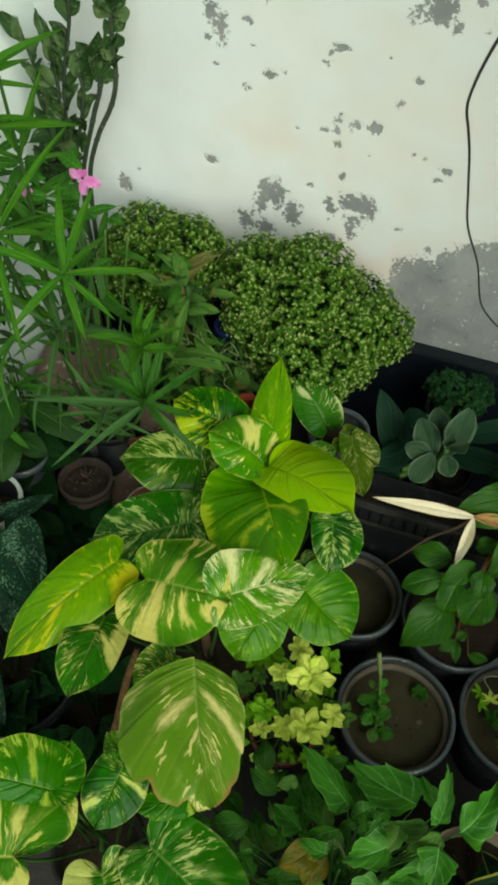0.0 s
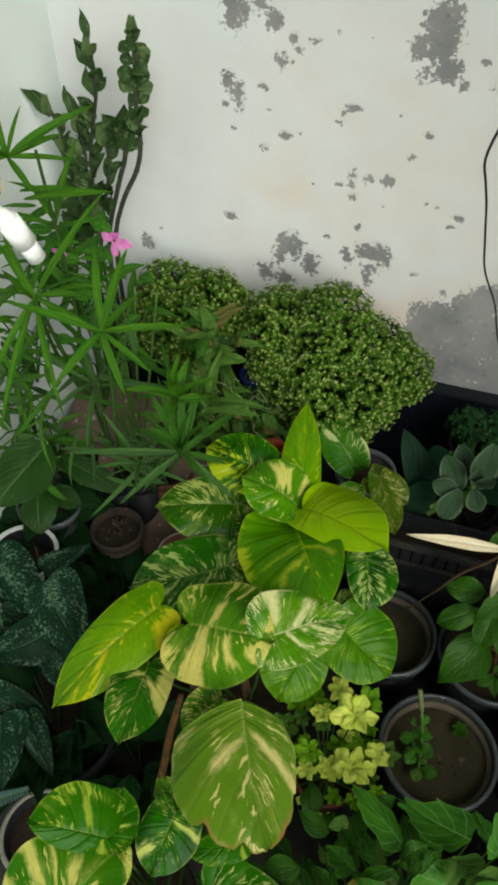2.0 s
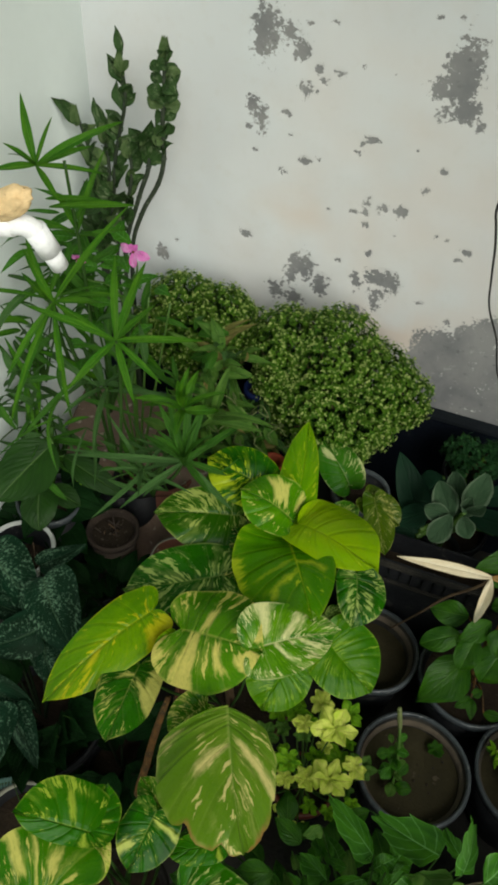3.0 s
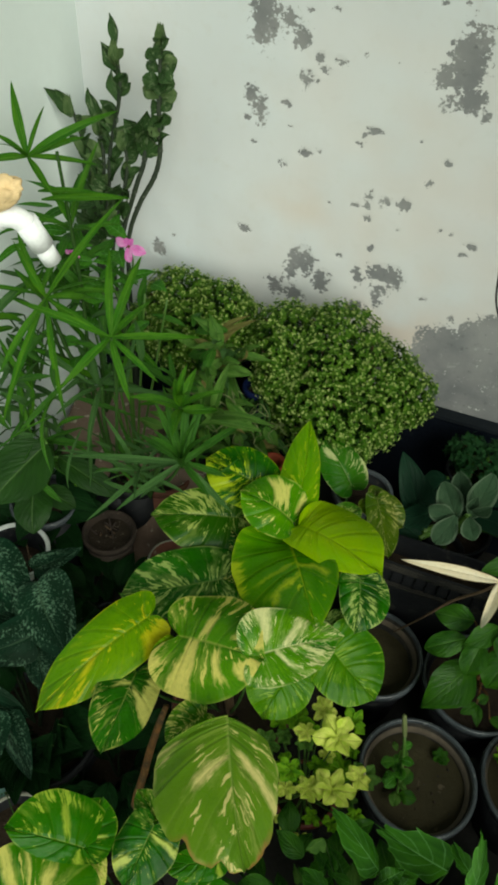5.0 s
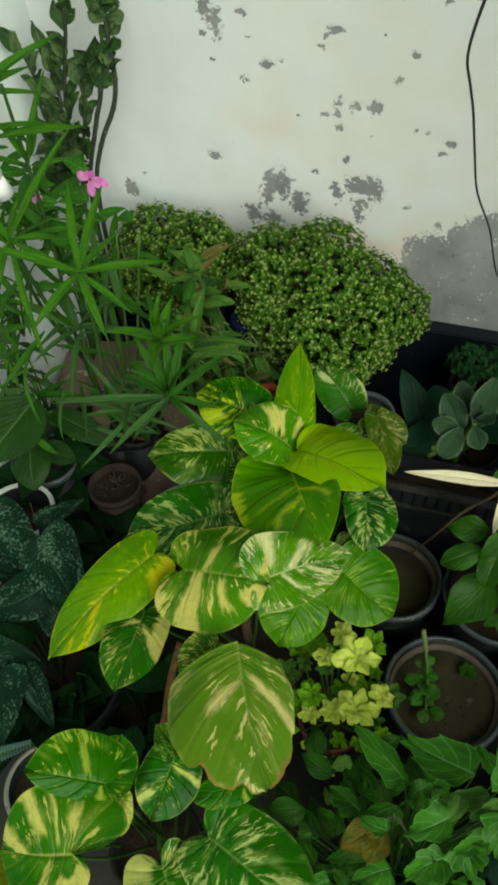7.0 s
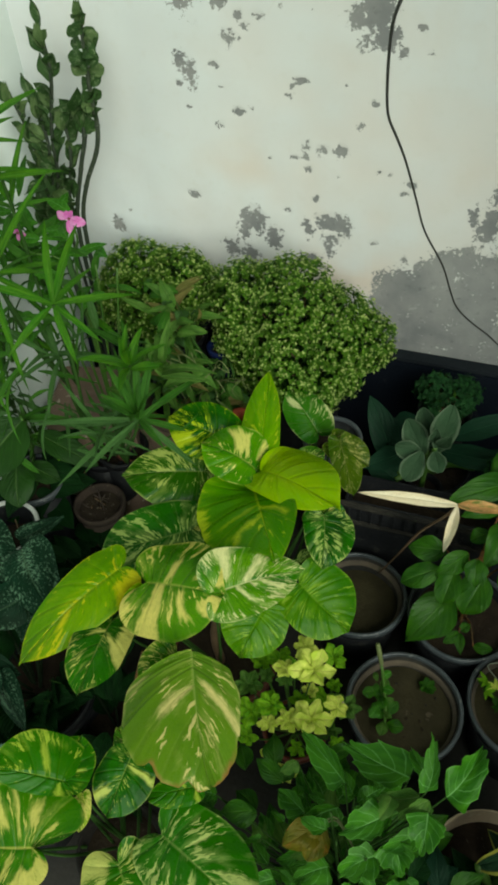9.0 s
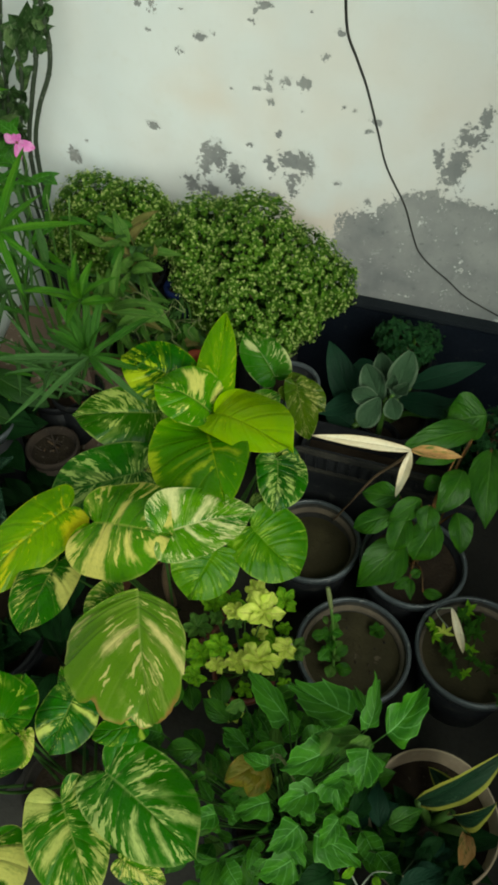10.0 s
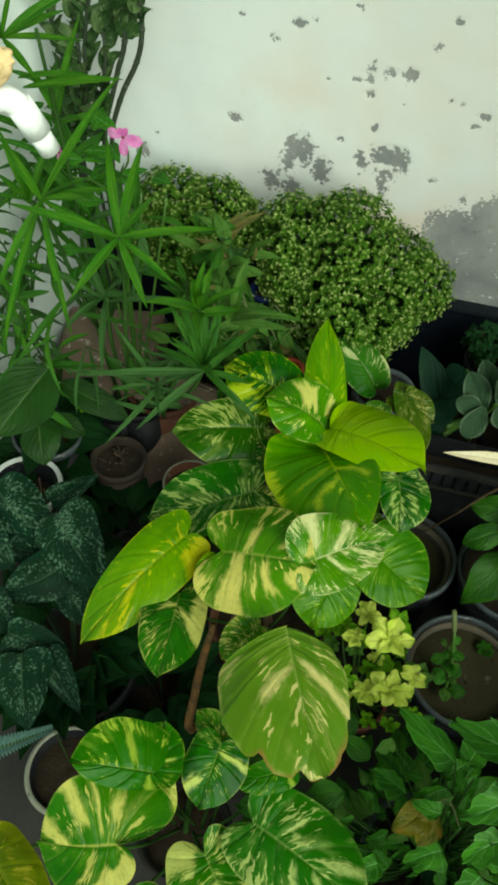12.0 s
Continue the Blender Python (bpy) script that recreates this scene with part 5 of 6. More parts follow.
def shrub(name, foot, lobes, gap, pot_r, pot_h, pot_mat, label, seed, dark=None):
    """A dense shrub of overlapping lobes (x, y, z, radius): sprigs of leaflets with pale tips outside, leaves within
    coloured darker for shade.
    """
    s = thing(name, (foot[0], foot[1], 0), label, "shrub", "small-leaved shrubs")
    pot(s, pot_r, pot_h, pot_mat, None, soil, seed=seed)
    rnd = random.Random(seed)
    o = s.matrix_basis.translation
    balls = [(Vector(q[:3]) - o, q[3]) for q in lobes]
    any_way = lambda: Vector((rnd.gauss(0, 1), rnd.gauss(0, 1), rnd.gauss(0, 1))).normalized()
    outer, tips, inner = [], [], []
    for c, lr in balls:
        for _ in range(int(12.6 * lr * lr / gap ** 2)):
            d = any_way()
            p = c + d * lr * rnd.uniform(0.80, 1.04)
            if any((p - q).length < 0.84 * qr for q, qr in balls if q != c):
                continue
            ax = (d + Vector((0, -0.1, 0.45)) + 0.45 * any_way()).normalized()
            sx = ax.orthogonal().normalized()
            sy = ax.cross(sx)
            turn, size = rnd.uniform(0, 6.28), rnd.uniform(0.55, 1.05) * (1.6 if dark else 1.0)
            for k in range(9):
                a = turn + k * 2.4
                lift = (1.45, 0.95)[k >= 5] + rnd.uniform(-0.2, 0.2)
                x = (sx * math.cos(a) + sy * math.sin(a)) * math.sin(lift) + ax * math.cos(lift)
                nrm = (ax * math.sin(lift) - (sx * math.cos(a) + sy * math.sin(a)) * math.cos(lift) + 0.15 * any_way()).normalized()
                if k < 5:
                    outer.append((p - ax * 0.004, x, nrm, 0.0115 * size * rnd.uniform(0.75, 1.2)))
                elif (not dark or k == 5) and rnd.random() < 0.85:
                    tips.append((p + ax * 0.003, x, nrm, 0.0068 * size * rnd.uniform(0.7, 1.25)))
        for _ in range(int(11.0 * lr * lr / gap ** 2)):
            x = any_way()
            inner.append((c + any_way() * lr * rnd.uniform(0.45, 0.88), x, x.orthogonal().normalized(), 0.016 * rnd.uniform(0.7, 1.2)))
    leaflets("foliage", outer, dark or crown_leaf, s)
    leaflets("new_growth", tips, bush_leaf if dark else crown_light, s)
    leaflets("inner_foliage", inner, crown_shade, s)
    for k in range(26):
        c, lr = balls[k % len(balls)]
        d = Vector((rnd.gauss(0, 1), rnd.gauss(0, 1), rnd.uniform(-0.1, 1))).normalized()
        e = c + d * lr * 0.8
        put("branch", tube([(0, 0, pot_h - 0.04), Vector((0, 0, pot_h)).lerp(e, 0.5) + Vector((0, 0, 0.02)), e], [0.005, 0.003, 0.0015], 5), stem_brown, s)
    return s


shrub("shrub", (-0.19, 1.34), ((-0.33, 1.300, 0.698, 0.095), (-0.22, 1.300, 0.703, 0.115), (-0.12, 1.310, 0.638, 0.11), (-0.22, 1.240, 0.588, 0.12), (-0.048, 1.330, 0.612, 0.074), (-0.31, 1.270, 0.618, 0.09), (-0.16, 1.240, 0.558, 0.10), (-0.11, 1.280, 0.545, 0.075)),
      0.0118, 0.09, 0.42, black_plastic, "rounded shrub of tiny pale-edged green leaves in a black pot", 61)
shrub("shrub", (-0.56, 1.37), ((-0.62, 1.340, 0.678, 0.10), (-0.51, 1.340, 0.690, 0.085), (-0.56, 1.300, 0.648, 0.11), (-0.66, 1.310, 0.638, 0.08), (-0.47, 1.330, 0.668, 0.08)),
      0.0118, 0.08, 0.50, black_plastic, "rounded shrub of tiny green leaves in a black pot", 62)

# ---- oleander with long narrow leaves ----
STAR = (
   ((-0.53, 0.868, 0.96), (-0.582, 0.979, 1.06), 0.017, ole),
   ((-0.53, 0.868, 0.96), (-0.535, 1.006, 1.04), 0.019, ole),
   ((-0.53, 0.868, 0.96), (-0.372, 0.896, 0.99), 0.016, ole),
   ((-0.53, 0.868, 0.96), (-0.438, 0.856, 0.9), 0.013, ole),
   ((-0.53, 0.868, 0.96), (-0.568, 0.748, 0.92), 0.018, ole),
   ((-0.53, 0.868, 0.96), (-0.702, 0.847, 1.0), 0.017, ole),
   ((-0.53, 0.868, 0.96), (-0.513, 0.991, 0.96), 0.015, ole),
   ((-0.53, 0.868, 0.96), (-0.468, 0.808, 0.88), 0.016, ole),
)
TOPSTAR = (
   ((-0.771, 1.05, 1.148), (-0.816, 1.1, 1.252), 0.019, ole),
   ((-0.771, 1.05, 1.148), (-0.77, 1.12, 1.21), 0.010, ole),
   ((-0.771, 1.05, 1.148), (-0.64, 1.15, 1.216), 0.022, ole),
   ((-0.771, 1.05, 1.148), (-0.691, 1.12, 1.172), 0.018, ole),
   ((-0.771, 1.05, 1.148), (-0.642, 1.07, 1.152), 0.013, ole),
   ((-0.771, 1.05, 1.148), (-0.693, 1.0, 1.114), 0.014, ole),
   ((-0.771, 1.05, 1.148), (-0.796, 1.0, 1.205), 0.014, ole),
   ((-0.771, 1.05, 1.148), (-0.834, 1.0, 1.146), 0.018, ole),
   ((-0.771, 1.05, 1.148), (-0.758, 0.96, 1.21), 0.014, ole),
)
MID = (
   ((-0.671, 0.9, 0.978), (-0.552, 1.0, 1.154), 0.016, ole),
   ((-0.671, 0.9, 0.978), (-0.538, 0.9, 0.915), 0.016, ole),
   ((-0.671, 0.9, 0.978), (-0.718, 0.9, 1.078), 0.016, ole),
   ((-0.671, 0.9, 0.978), (-0.731, 0.8, 0.852), 0.016, ole),
   ((-0.671, 0.9, 0.978), (-0.637, 0.85, 0.736), 0.015, ole),
   ((-0.671, 0.9, 0.978), (-0.752, 0.8, 0.709), 0.017, ole),
   ((-0.671, 0.9, 0.978), (-0.63, 1.0, 0.922), 0.017, ole),
)
oleander = thing("oleander", (-0.72, 1.15, 0), "tall oleander with long narrow green leaves in a black pot", "plant")
pot(oleander, 0.085, 0.24, black_plastic, None, soil, seed=21)
CROSS = (
   ((-0.735, 1.020, 1.090), (-0.590, 1.085, 1.095), 0.020, ole),
   ((-0.740, 1.020, 1.105), (-0.633, 1.045, 1.115), 0.013, ole),
)
for rows, sd in ((CROSS, 690), (STAR, 700), (TOPSTAR, 730), (MID, 760)):
    for k, (b, t, w, mat) in enumerate(rows):
        leaf(oleander, b, t, w * 0.86, mat, "lance", seed=sd + k, arch=0.05, fold=0.3, cup=0.0, wave=0.03, nu=14, nv=2)


def whorl(plant, centre, axis, count, length, width, mat, seed, spread=1.0, shape="lance", **kw):
    """Leaves that spread from one node, the later ones steeper."""
    rnd = random.Random(seed)
    ax = Vector(axis).normalized()
    sx = ax.orthogonal().normalized()
    sy = ax.cross(sx)
    for k in range(count):
        a = k * 2.4 + rnd.uniform(-0.8, 0.8)
        lift = spread * (1.35 - 0.9 * k / count) + rnd.uniform(-0.35, 0.35)
        d = (sx * math.cos(a) + sy * math.sin(a)) * math.sin(lift) + ax * math.cos(lift)
        ln = length * rnd.uniform(0.55, 1.25)
        c = Vector(centre) + ax * 0.02 * (k / count)
        leaf(plant, c, c + d * ln, width * rnd.uniform(0.8, 1.15), mat, shape, (d.x * -0.4, d.y * -0.4 - 0.3, 0.9), seed=seed + k, arch=rnd.uniform(0.03, 0.12), fold=0.3, cup=0.0, wave=0.03, nu=12, nv=2, **kw)


SPIKES = (
   ((-0.385, 0.836, 0.74), (-0.498, 0.765, 0.62), 0.014, ole_dark),
   ((-0.385, 0.836, 0.74), (-0.509, 0.82, 0.7), 0.013, ole_dark),
   ((-0.385, 0.836, 0.74), (-0.62, 0.792, 0.7), 0.014, ole_dark),
   ((-0.385, 0.836, 0.74), (-0.477, 0.824, 0.6), 0.013, ole_dark),
   ((-0.385, 0.836, 0.74), (-0.293, 0.864, 0.6), 0.015, ole_dark),
   ((-0.385, 0.836, 0.74), (-0.322, 0.899, 0.66), 0.013, ole_dark),
   ((-0.385, 0.836, 0.74), (-0.493, 0.869, 0.74), 0.013, ole_dark),
   ((-0.385, 0.836, 0.74), (-0.377, 0.921, 0.84), 0.017, ole_dark),
   ((-0.385, 0.836, 0.74), (-0.459, 0.914, 0.84), 0.015, ole_dark),
   ((-0.385, 0.836, 0.74), (-0.415, 0.933, 0.86), 0.015, ole_dark),
   ((-0.385, 0.836, 0.74), (-0.316, 1.011, 0.72), 0.015, ole_dark),
)
for k, (b, t, w, mat) in enumerate(SPIKES):
    leaf(oleander, b, t, w * (0.85 if k < 5 else 1.0), ole_thin if k < 5 else ole_dark, "lance", seed=790 + k, arch=0.06, fold=0.3, cup=0.0, wave=0.03, nu=14, nv=2)
whorl(oleander, (-0.386, 0.836, 0.735), (0.1, -0.25, 1), 9, 0.125, 0.015, ole_dark, 800, 0.95)
whorl(oleander, (-0.406, 0.876, 0.828), (0.15, -0.1, 1), 9, 0.105, 0.019, ole, 830, 0.75)
whorl(oleander, (-0.36, 0.90, 0.80), (0.35, 0.1, 1), 8, 0.115, 0.020, soft_leaf, 845, 0.8)
whorl(oleander, (-0.46, 0.97, 0.78), (-0.1, -0.1, 1), 5, 0.12, 0.014, ole_dark, 860, 1.1)
whorl(oleander, (-0.60, 0.93, 0.76), (-0.2, -0.2, 1), 6, 0.16, 0.012, ole_thin, 890, 1.3)
whorl(oleander, (-0.48, 0.84, 0.66), (0.1, -0.3, 1), 8, 0.16, 0.0095, ole_thin, 920, 1.35)
whorl(oleander, (-0.74, 0.98, 0.90), (-0.2, -0.1, 1), 7, 0.15, 0.014, ole, 950, 1.1)
whorl(oleander, (-0.70, 1.05, 1.02), (-0.1, -0.1, 1), 7, 0.14, 0.014, ole, 980, 1.0)
for pts in (((-0.72, 1.15, 0.2), (-0.60, 0.95, 0.5), (-0.55, 0.90, 0.8), (-0.528, 0.865, 0.96)), ((-0.72, 1.15, 0.2), (-0.68, 1.02, 0.6), (-0.69, 1.04, 0.9), (-0.71, 1.05, 1.17)),
            ((-0.72, 1.15, 0.2), (-0.52, 0.93, 0.5), (-0.42, 0.85, 0.66), (-0.386, 0.836, 0.75)), ((-0.50, 0.91, 0.53), (-0.43, 0.88, 0.75), (-0.406, 0.876, 0.84)),
            ((-0.50, 0.91, 0.53), (-0.46, 0.95, 0.7), (-0.46, 0.97, 0.81)), ((-0.60, 0.95, 0.5), (-0.61, 0.94, 0.65), (-0.60, 0.93, 0.77)), ((-0.50, 0.91, 0.53), (-0.48, 0.84, 0.67)),
            ((-0.68, 1.02, 0.6), (-0.72, 0.99, 0.75), (-0.74, 0.98, 0.91)), ((-0.68, 1.02, 0.6), (-0.675, 0.95, 0.8), (-0.675, 0.9, 0.98))):
    stalk(oleander, pts, [0.005, 0.004, 0.0035, 0.003][:len(pts)], stem_shade, n=6)


def tangle(plant, centre, spread, count, length, width, mats, seed, shape="lance"):
    """Loose leaves in every direction, curled and hanging."""
    rnd = random.Random(seed)
    for k in range(count):
        c = Vector(centre) + Vector((rnd.gauss(0, spread[0]), rnd.gauss(0, spread[1]), rnd.gauss(0, spread[2])))
        d = Vector((rnd.gauss(0, 1), rnd.gauss(-0.2, 0.8), rnd.gauss(0, 0.7))).normalized()
        ln = length * rnd.uniform(0.6, 1.3)
        leaf(plant, c, c + d * ln, width * rnd.uniform(0.65, 1.25), mats[k % len(mats)], shape, (rnd.gauss(0, 0.4), -0.5, 0.8), seed=seed + k, arch=rnd.uniform(0.02, 0.22), fold=rnd.uniform(0.1, 0.5), cup=0.0, wave=0.06, twist=rnd.uniform(-0.8, 0.8), nu=10, nv=2)
        if k % 3 == 0:
            stalk(plant, [c, c.lerp(Vector(centre), 0.6) + Vector((0, 0.02, -0.04)), Vector(centre) + Vector((0, 0.03, -0.16))], [0.0015, 0.002, 0.0025], stem_shade, n=5)


tangle(oleander, (-0.75, 1.12, 0.87), (0.055, 0.05, 0.07), 40, 0.10, 0.015, (ole_dark, ole_dark, herb), 3000)
tangle(oleander, (-0.84, 1.02, 0.76), (0.035, 0.07, 0.09), 28, 0.12, 0.014, (ole_dark, ole_thin, ole), 3100)
tangle(oleander, (-0.87, 1.00, 0.60), (0.02, 0.08, 0.05), 26, 0.11, 0.014, (ole_thin, ole_dark), 3400)
tangle(oleander, (-0.66, 1.00, 0.75), (0.07, 0.06, 0.06), 36, 0.13, 0.012, (ole_thin, ole_dark, ole), 3200)
tangle(oleander, (-0.52, 0.92, 0.60), (0.09, 0.05, 0.04), 26, 0.14, 0.009, (ole_thin, ole_thin, ole_dark), 3300)

# ---- leafy stalks between the shrubs ----
filler = thing("leafy_plant", (-0.373, 1.235, 0), "green plant with long soft leaves in a navy blue planter", "plant")
pot(filler, 0.036, 0.605, navy_plastic, None, soil, 0.02, seed=22)
fade = leaf_material("fading_soft_leaf", (0.20, 0.18, 0.06), (0.12, 0.13, 0.03), (0.24, 0.14, 0.06), 0.4)
for k, (c, n) in enumerate((((-0.42, 1.14, 0.74), 26), ((-0.44, 1.18, 0.68), 12), ((-0.37, 1.19, 0.48), 24), ((-0.43, 1.11, 0.64), 28), ((-0.36, 1.15, 0.51), 26), ((-0.44, 1.12, 0.50), 26), ((-0.32, 1.15, 0.50), 18), ((-0.36, 1.13, 0.42), 24), ((-0.50, 1.12, 0.58), 22), ((-0.385, 1.10, 0.56), 16), ((-0.33, 1.12, 0.555), 12))):
    tangle(filler, c, (0.035, 0.03, 0.035), n, 0.075, 0.022, (soft_leaf, soft_leaf, ole_dark, soft_leaf, ole_thin, fade), 1010 + 40 * k, "ovate")
    stalk(filler, [(-0.373, 1.235, 0.575), (c[0] * 0.5 - 0.16, c[1] * 0.5 + 0.585, 0.60), c], [0.004, 0.003, 0.0025], stem_shade, n=6)

rnd = random.Random(77)
for k in range(24):
    c = Vector((-0.385 + rnd.gauss(0, 0.045), 1.10 + rnd.gauss(0, 0.02), 0.62 + rnd.gauss(0, 0.055)))
    pts = [(-0.385, 1.16, 0.52), c.lerp(Vector((-0.385, 1.16, 0.52)), 0.5) + Vector((0, 0, 0.02)), c]
    for q in range(3):
        pts.append(pts[-1] + Vector((rnd.uniform(-0.028, 0.028), rnd.uniform(-0.012, 0.004), rnd.uniform(-0.03, 0.018))))
    stalk(filler, pts, [0.0016, 0.0014, 0.0013, 0.0011, 0.0010, 0.0007], olive_stalk, "twig", 4)

# ---- tall upright stems in the corner ----
tall = thing("upright_succulent", (-0.78, 1.36, 0), "tall plant of dark upright stems with thick grey-green leaves", "plant")
pot(tall, 0.11, 0.26, black_plastic, grey_rim, soil, seed=23)
TALL = (
   (-0.754, 1.35, 0.798),
   (-0.723, 1.35, 0.909),
   (-0.678, 1.35, 0.994),
   (-0.662, 1.35, 1.055),
   (-0.662, 1.35, 1.127),
   (-0.651, 1.35, 1.286),
   (-0.772, 1.35, 0.794),
   (-0.727, 1.35, 0.95),
   (-0.699, 1.35, 1.029),
   (-0.701, 1.35, 1.094),
   (-0.824, 1.35, 0.765),
   (-0.793, 1.35, 0.923),
   (-0.779, 1.35, 1.033),
   (-0.746, 1.35, 1.159),
   (-0.751, 1.35, 1.24),
   (-0.84, 1.35, 0.761),
   (-0.831, 1.35, 0.914),
   (-0.84, 1.35, 1.021),
   (-0.867, 1.35, 1.118),
   (-0.831, 1.35, 0.78),
   (-0.798, 1.35, 0.99),
   (-0.803, 1.35, 1.091),
   (-0.794, 1.35, 0.789),
   (-0.743, 1.35, 0.988),
   (-0.748, 1.35, 1.07),
)
runs = (TALL[0:6], TALL[6:10], TALL[10:15], TALL[15:19], TALL[19:22], TALL[22:25])
rnd = random.Random(77)
for r, run in enumerate(runs):
    foot = (-0.78 + 0.02 * math.cos(r), 1.36 + 0.02 * math.sin(2 * r), 0.2)
    low = (run[0][0] * 0.75 - 0.195, 1.355, 0.55)
    pts = [foot, low] + list(run)
    stalk(tall, pts, [0.0054 if r < 2 else 0.0042] * (len(pts) - 1) + [0.003], stem_dark, n=8)
    # leaf stations along the upper run
    top = [Vector(p) for p in run]
    if r == 0:
        for g, (cx, cz, many, big) in enumerate(((-0.650, 1.245, 8, 0.030), (-0.656, 1.190, 12, 0.037), (-0.660, 1.118, 9, 0.033), (-0.662, 1.072, 3, 0.020))):
            for q in range(many):
                a = q * 2.4 + g
                p = Vector((cx, 1.35, cz + 0.022 * ((q % 3) - 1)))
                d = Vector((math.cos(a), 0.8 * math.sin(a) - 0.25, rnd.uniform(-0.2, 0.7))).normalized()
                leaf(tall, p, p + d * big * rnd.uniform(0.85, 1.15), big * rnd.uniform(0.75, 0.95), upright if q % 3 else upright_light, "obovate", (d.x * 0.5, -1, 0.5), seed=1100 + 20 * g + q, arch=0.12, fold=0.25, wave=0.10, nu=8, nv=3)
    else:
        for i in range(2 if r == 1 else 0, len(top) - 1):
            steps = max(2, int((top[i + 1] - top[i]).length / 0.0150))
            for q in range(steps):
                p = top[i].lerp(top[i + 1], (q + 0.5) / steps)
                sg = 1 if rnd.random() < 0.5 else -1
                big = 0.064 * rnd.uniform(0.55, 1.2)
                d = Vector((sg * rnd.uniform(0.1, 0.9), rnd.uniform(-0.7, 0.3), rnd.uniform(0.35, 1.1))).normalized()
                leaf(tall, p, p + d * big, big * rnd.uniform(0.38, 0.66), upright if (q + r) % 5 else upright_light, "lance" if q % 2 else "ovate", (rnd.uniform(-0.7, 0.7), -1, rnd.uniform(0.0, 0.8)), seed=1200 + 40 * r + 9 * i + q, arch=rnd.uniform(-0.16, 0.06), fold=rnd.uniform(0.2, 0.7), cup=0.0, wave=0.10, twist=rnd.uniform(-0.5, 0.5), nu=8, nv=3)
    if r < 2:
        for p in top[:4]:
            stalk(tall, [p - Vector((0, 0, 0.003)), p, p + Vector((0, 0, 0.003))], [0.0054, 0.0068, 0.0054], stem_dark, "stem_node", 8)
    tip = top[-1]
    for s in range(3):
        d = Vector((0.35 * (s - 1), -0.15, 1)).normalized()
        leaf(tall, tip - Vector((0, 0, 0.035)), tip + d * 0.016, 0.020, upright_light, "ovate", (0.2, -1, 0.3), seed=1390 + 4 * r + s, fold=0.4, nu=8, nv=3)

for k, (b, t, w) in enumerate((((-0.812, 1.35, 0.908), (-0.885, 1.33, 0.878), 0.030), ((-0.806, 1.35, 0.860), (-0.750, 1.33, 0.880), 0.028), ((-0.665, 1.35, 1.075), (-0.692, 1.34, 1.091), 0.020), ((-0.665, 1.35, 1.075), (-0.634, 1.34, 1.098), 0.022))):
    leaf(tall, b, t, w, upright, "ovate", (0.1, -0.7, 0.8), seed=1450 + k, arch=0.1, fold=0.4, wave=0.12, nu=8, nv=3)

# ---- pink periwinkle ----
FLOW = (
   (-0.601, 1.08, 0.998),
   (-0.716, 1.06, 0.962),
)
peri = thing("periwinkle", (-0.66, 1.14, 0), "periwinkle with pink five-petalled flowers and dark green leaves", "plant")
pot(peri, 0.07, 0.26, black_plastic, None, soil, seed=24)
for f, c in enumerate(FLOW):
    c = Vector(c)
    size = (0.027, 0.014)[f]
    flower = put("flower", lathe([(0.0005, -0.012), (0.0016, -0.004), (0.004, 0.001), (0.0005, 0.003)], 8), red_plastic, peri, "pink flower", Matrix.Translation(c - peri.matrix_basis.translation))
    for k, (turn, long, broad) in enumerate(((170, 1.15, 0.6), (-10, 1.3, 0.75), (-84, 1.15, 0.62), (70, 0.6, 0.45), (125, 0.6, 0.4))):
        a = radians(turn)
        d = Vector((math.cos(a), 0.12 + 0.35 * math.sin(a), math.sin(a))).normalized()
        me = leaf_mesh(size * long, size * broad, "obovate", 8, 3, 0.12, 0.25, 0.1, 0.08, seed=1500 + k)
        put("petal", me, petal if k in (3, 4) else pale_petal, flower, "", leaf_pose((0, 0, 0), d * size, (0.15, -1, 0.5)))
    stalk(peri, [c - Vector((0, 0, 0.002)), c + Vector((0, 0.01, -0.05)), (-0.66, 1.14, 0.8), (-0.66, 1.14, 0.27)], [0.0015, 0.002, 0.003, 0.004], stem_green, n=5)
rnd = random.Random(88)
for k in range(46):
    c = Vector((-0.70 + rnd.gauss(0, 0.06), 1.13 + rnd.gauss(0, 0.05), 0.86 + rnd.gauss(0, 0.06)))
    a = rnd.uniform(0, 6.28)
    d = Vector((math.cos(a), math.sin(a) - 0.3, rnd.uniform(-0.3, 0.4))).normalized()
    leaf(peri, c, c + d * rnd.uniform(0.05, 0.075), 0.026, herb, "ovate", (0, -0.5, 0.9), seed=1530 + k, fold=0.2, nu=8, nv=3)
for k in range(5):
    stalk(peri, [(-0.66, 1.14, 0.27), (-0.66 + 0.03 * (k - 2), 1.14, 0.6), (-0.65 + 0.05 * (k - 2), 1.13, 0.86)], [0.004, 0.003, 0.002], stem_green, n=5)

# ---- water pipe on the side wall ----
tap = thing("water_pipe", (LEFT_X, 0.80, 1.20), "white plastic water pipe with elbow spout and cream wrapped joint", "pipe")
stalk(tap, [(LEFT_X - 0.01, 0.765, 1.182), (-0.78, 0.783, 1.184), (-0.672, 0.796, 1.187)], 0.0150, pvc, "pipe", 18)
stalk(tap, [(-0.680, 0.795, 1.187), (-0.648, 0.800, 1.192)], 0.0185, pvc, "collar", 18)
stalk(tap, [(-0.650, 0.800, 1.192), (-0.630, 0.805, 1.193), (-0.617, 0.813, 1.180)], 0.0165, pvc, "elbow", 18)
stalk(tap, [(-0.620, 0.812, 1.186), (-0.609, 0.828, 1.140)], 0.0185, pvc, "socket", 18)
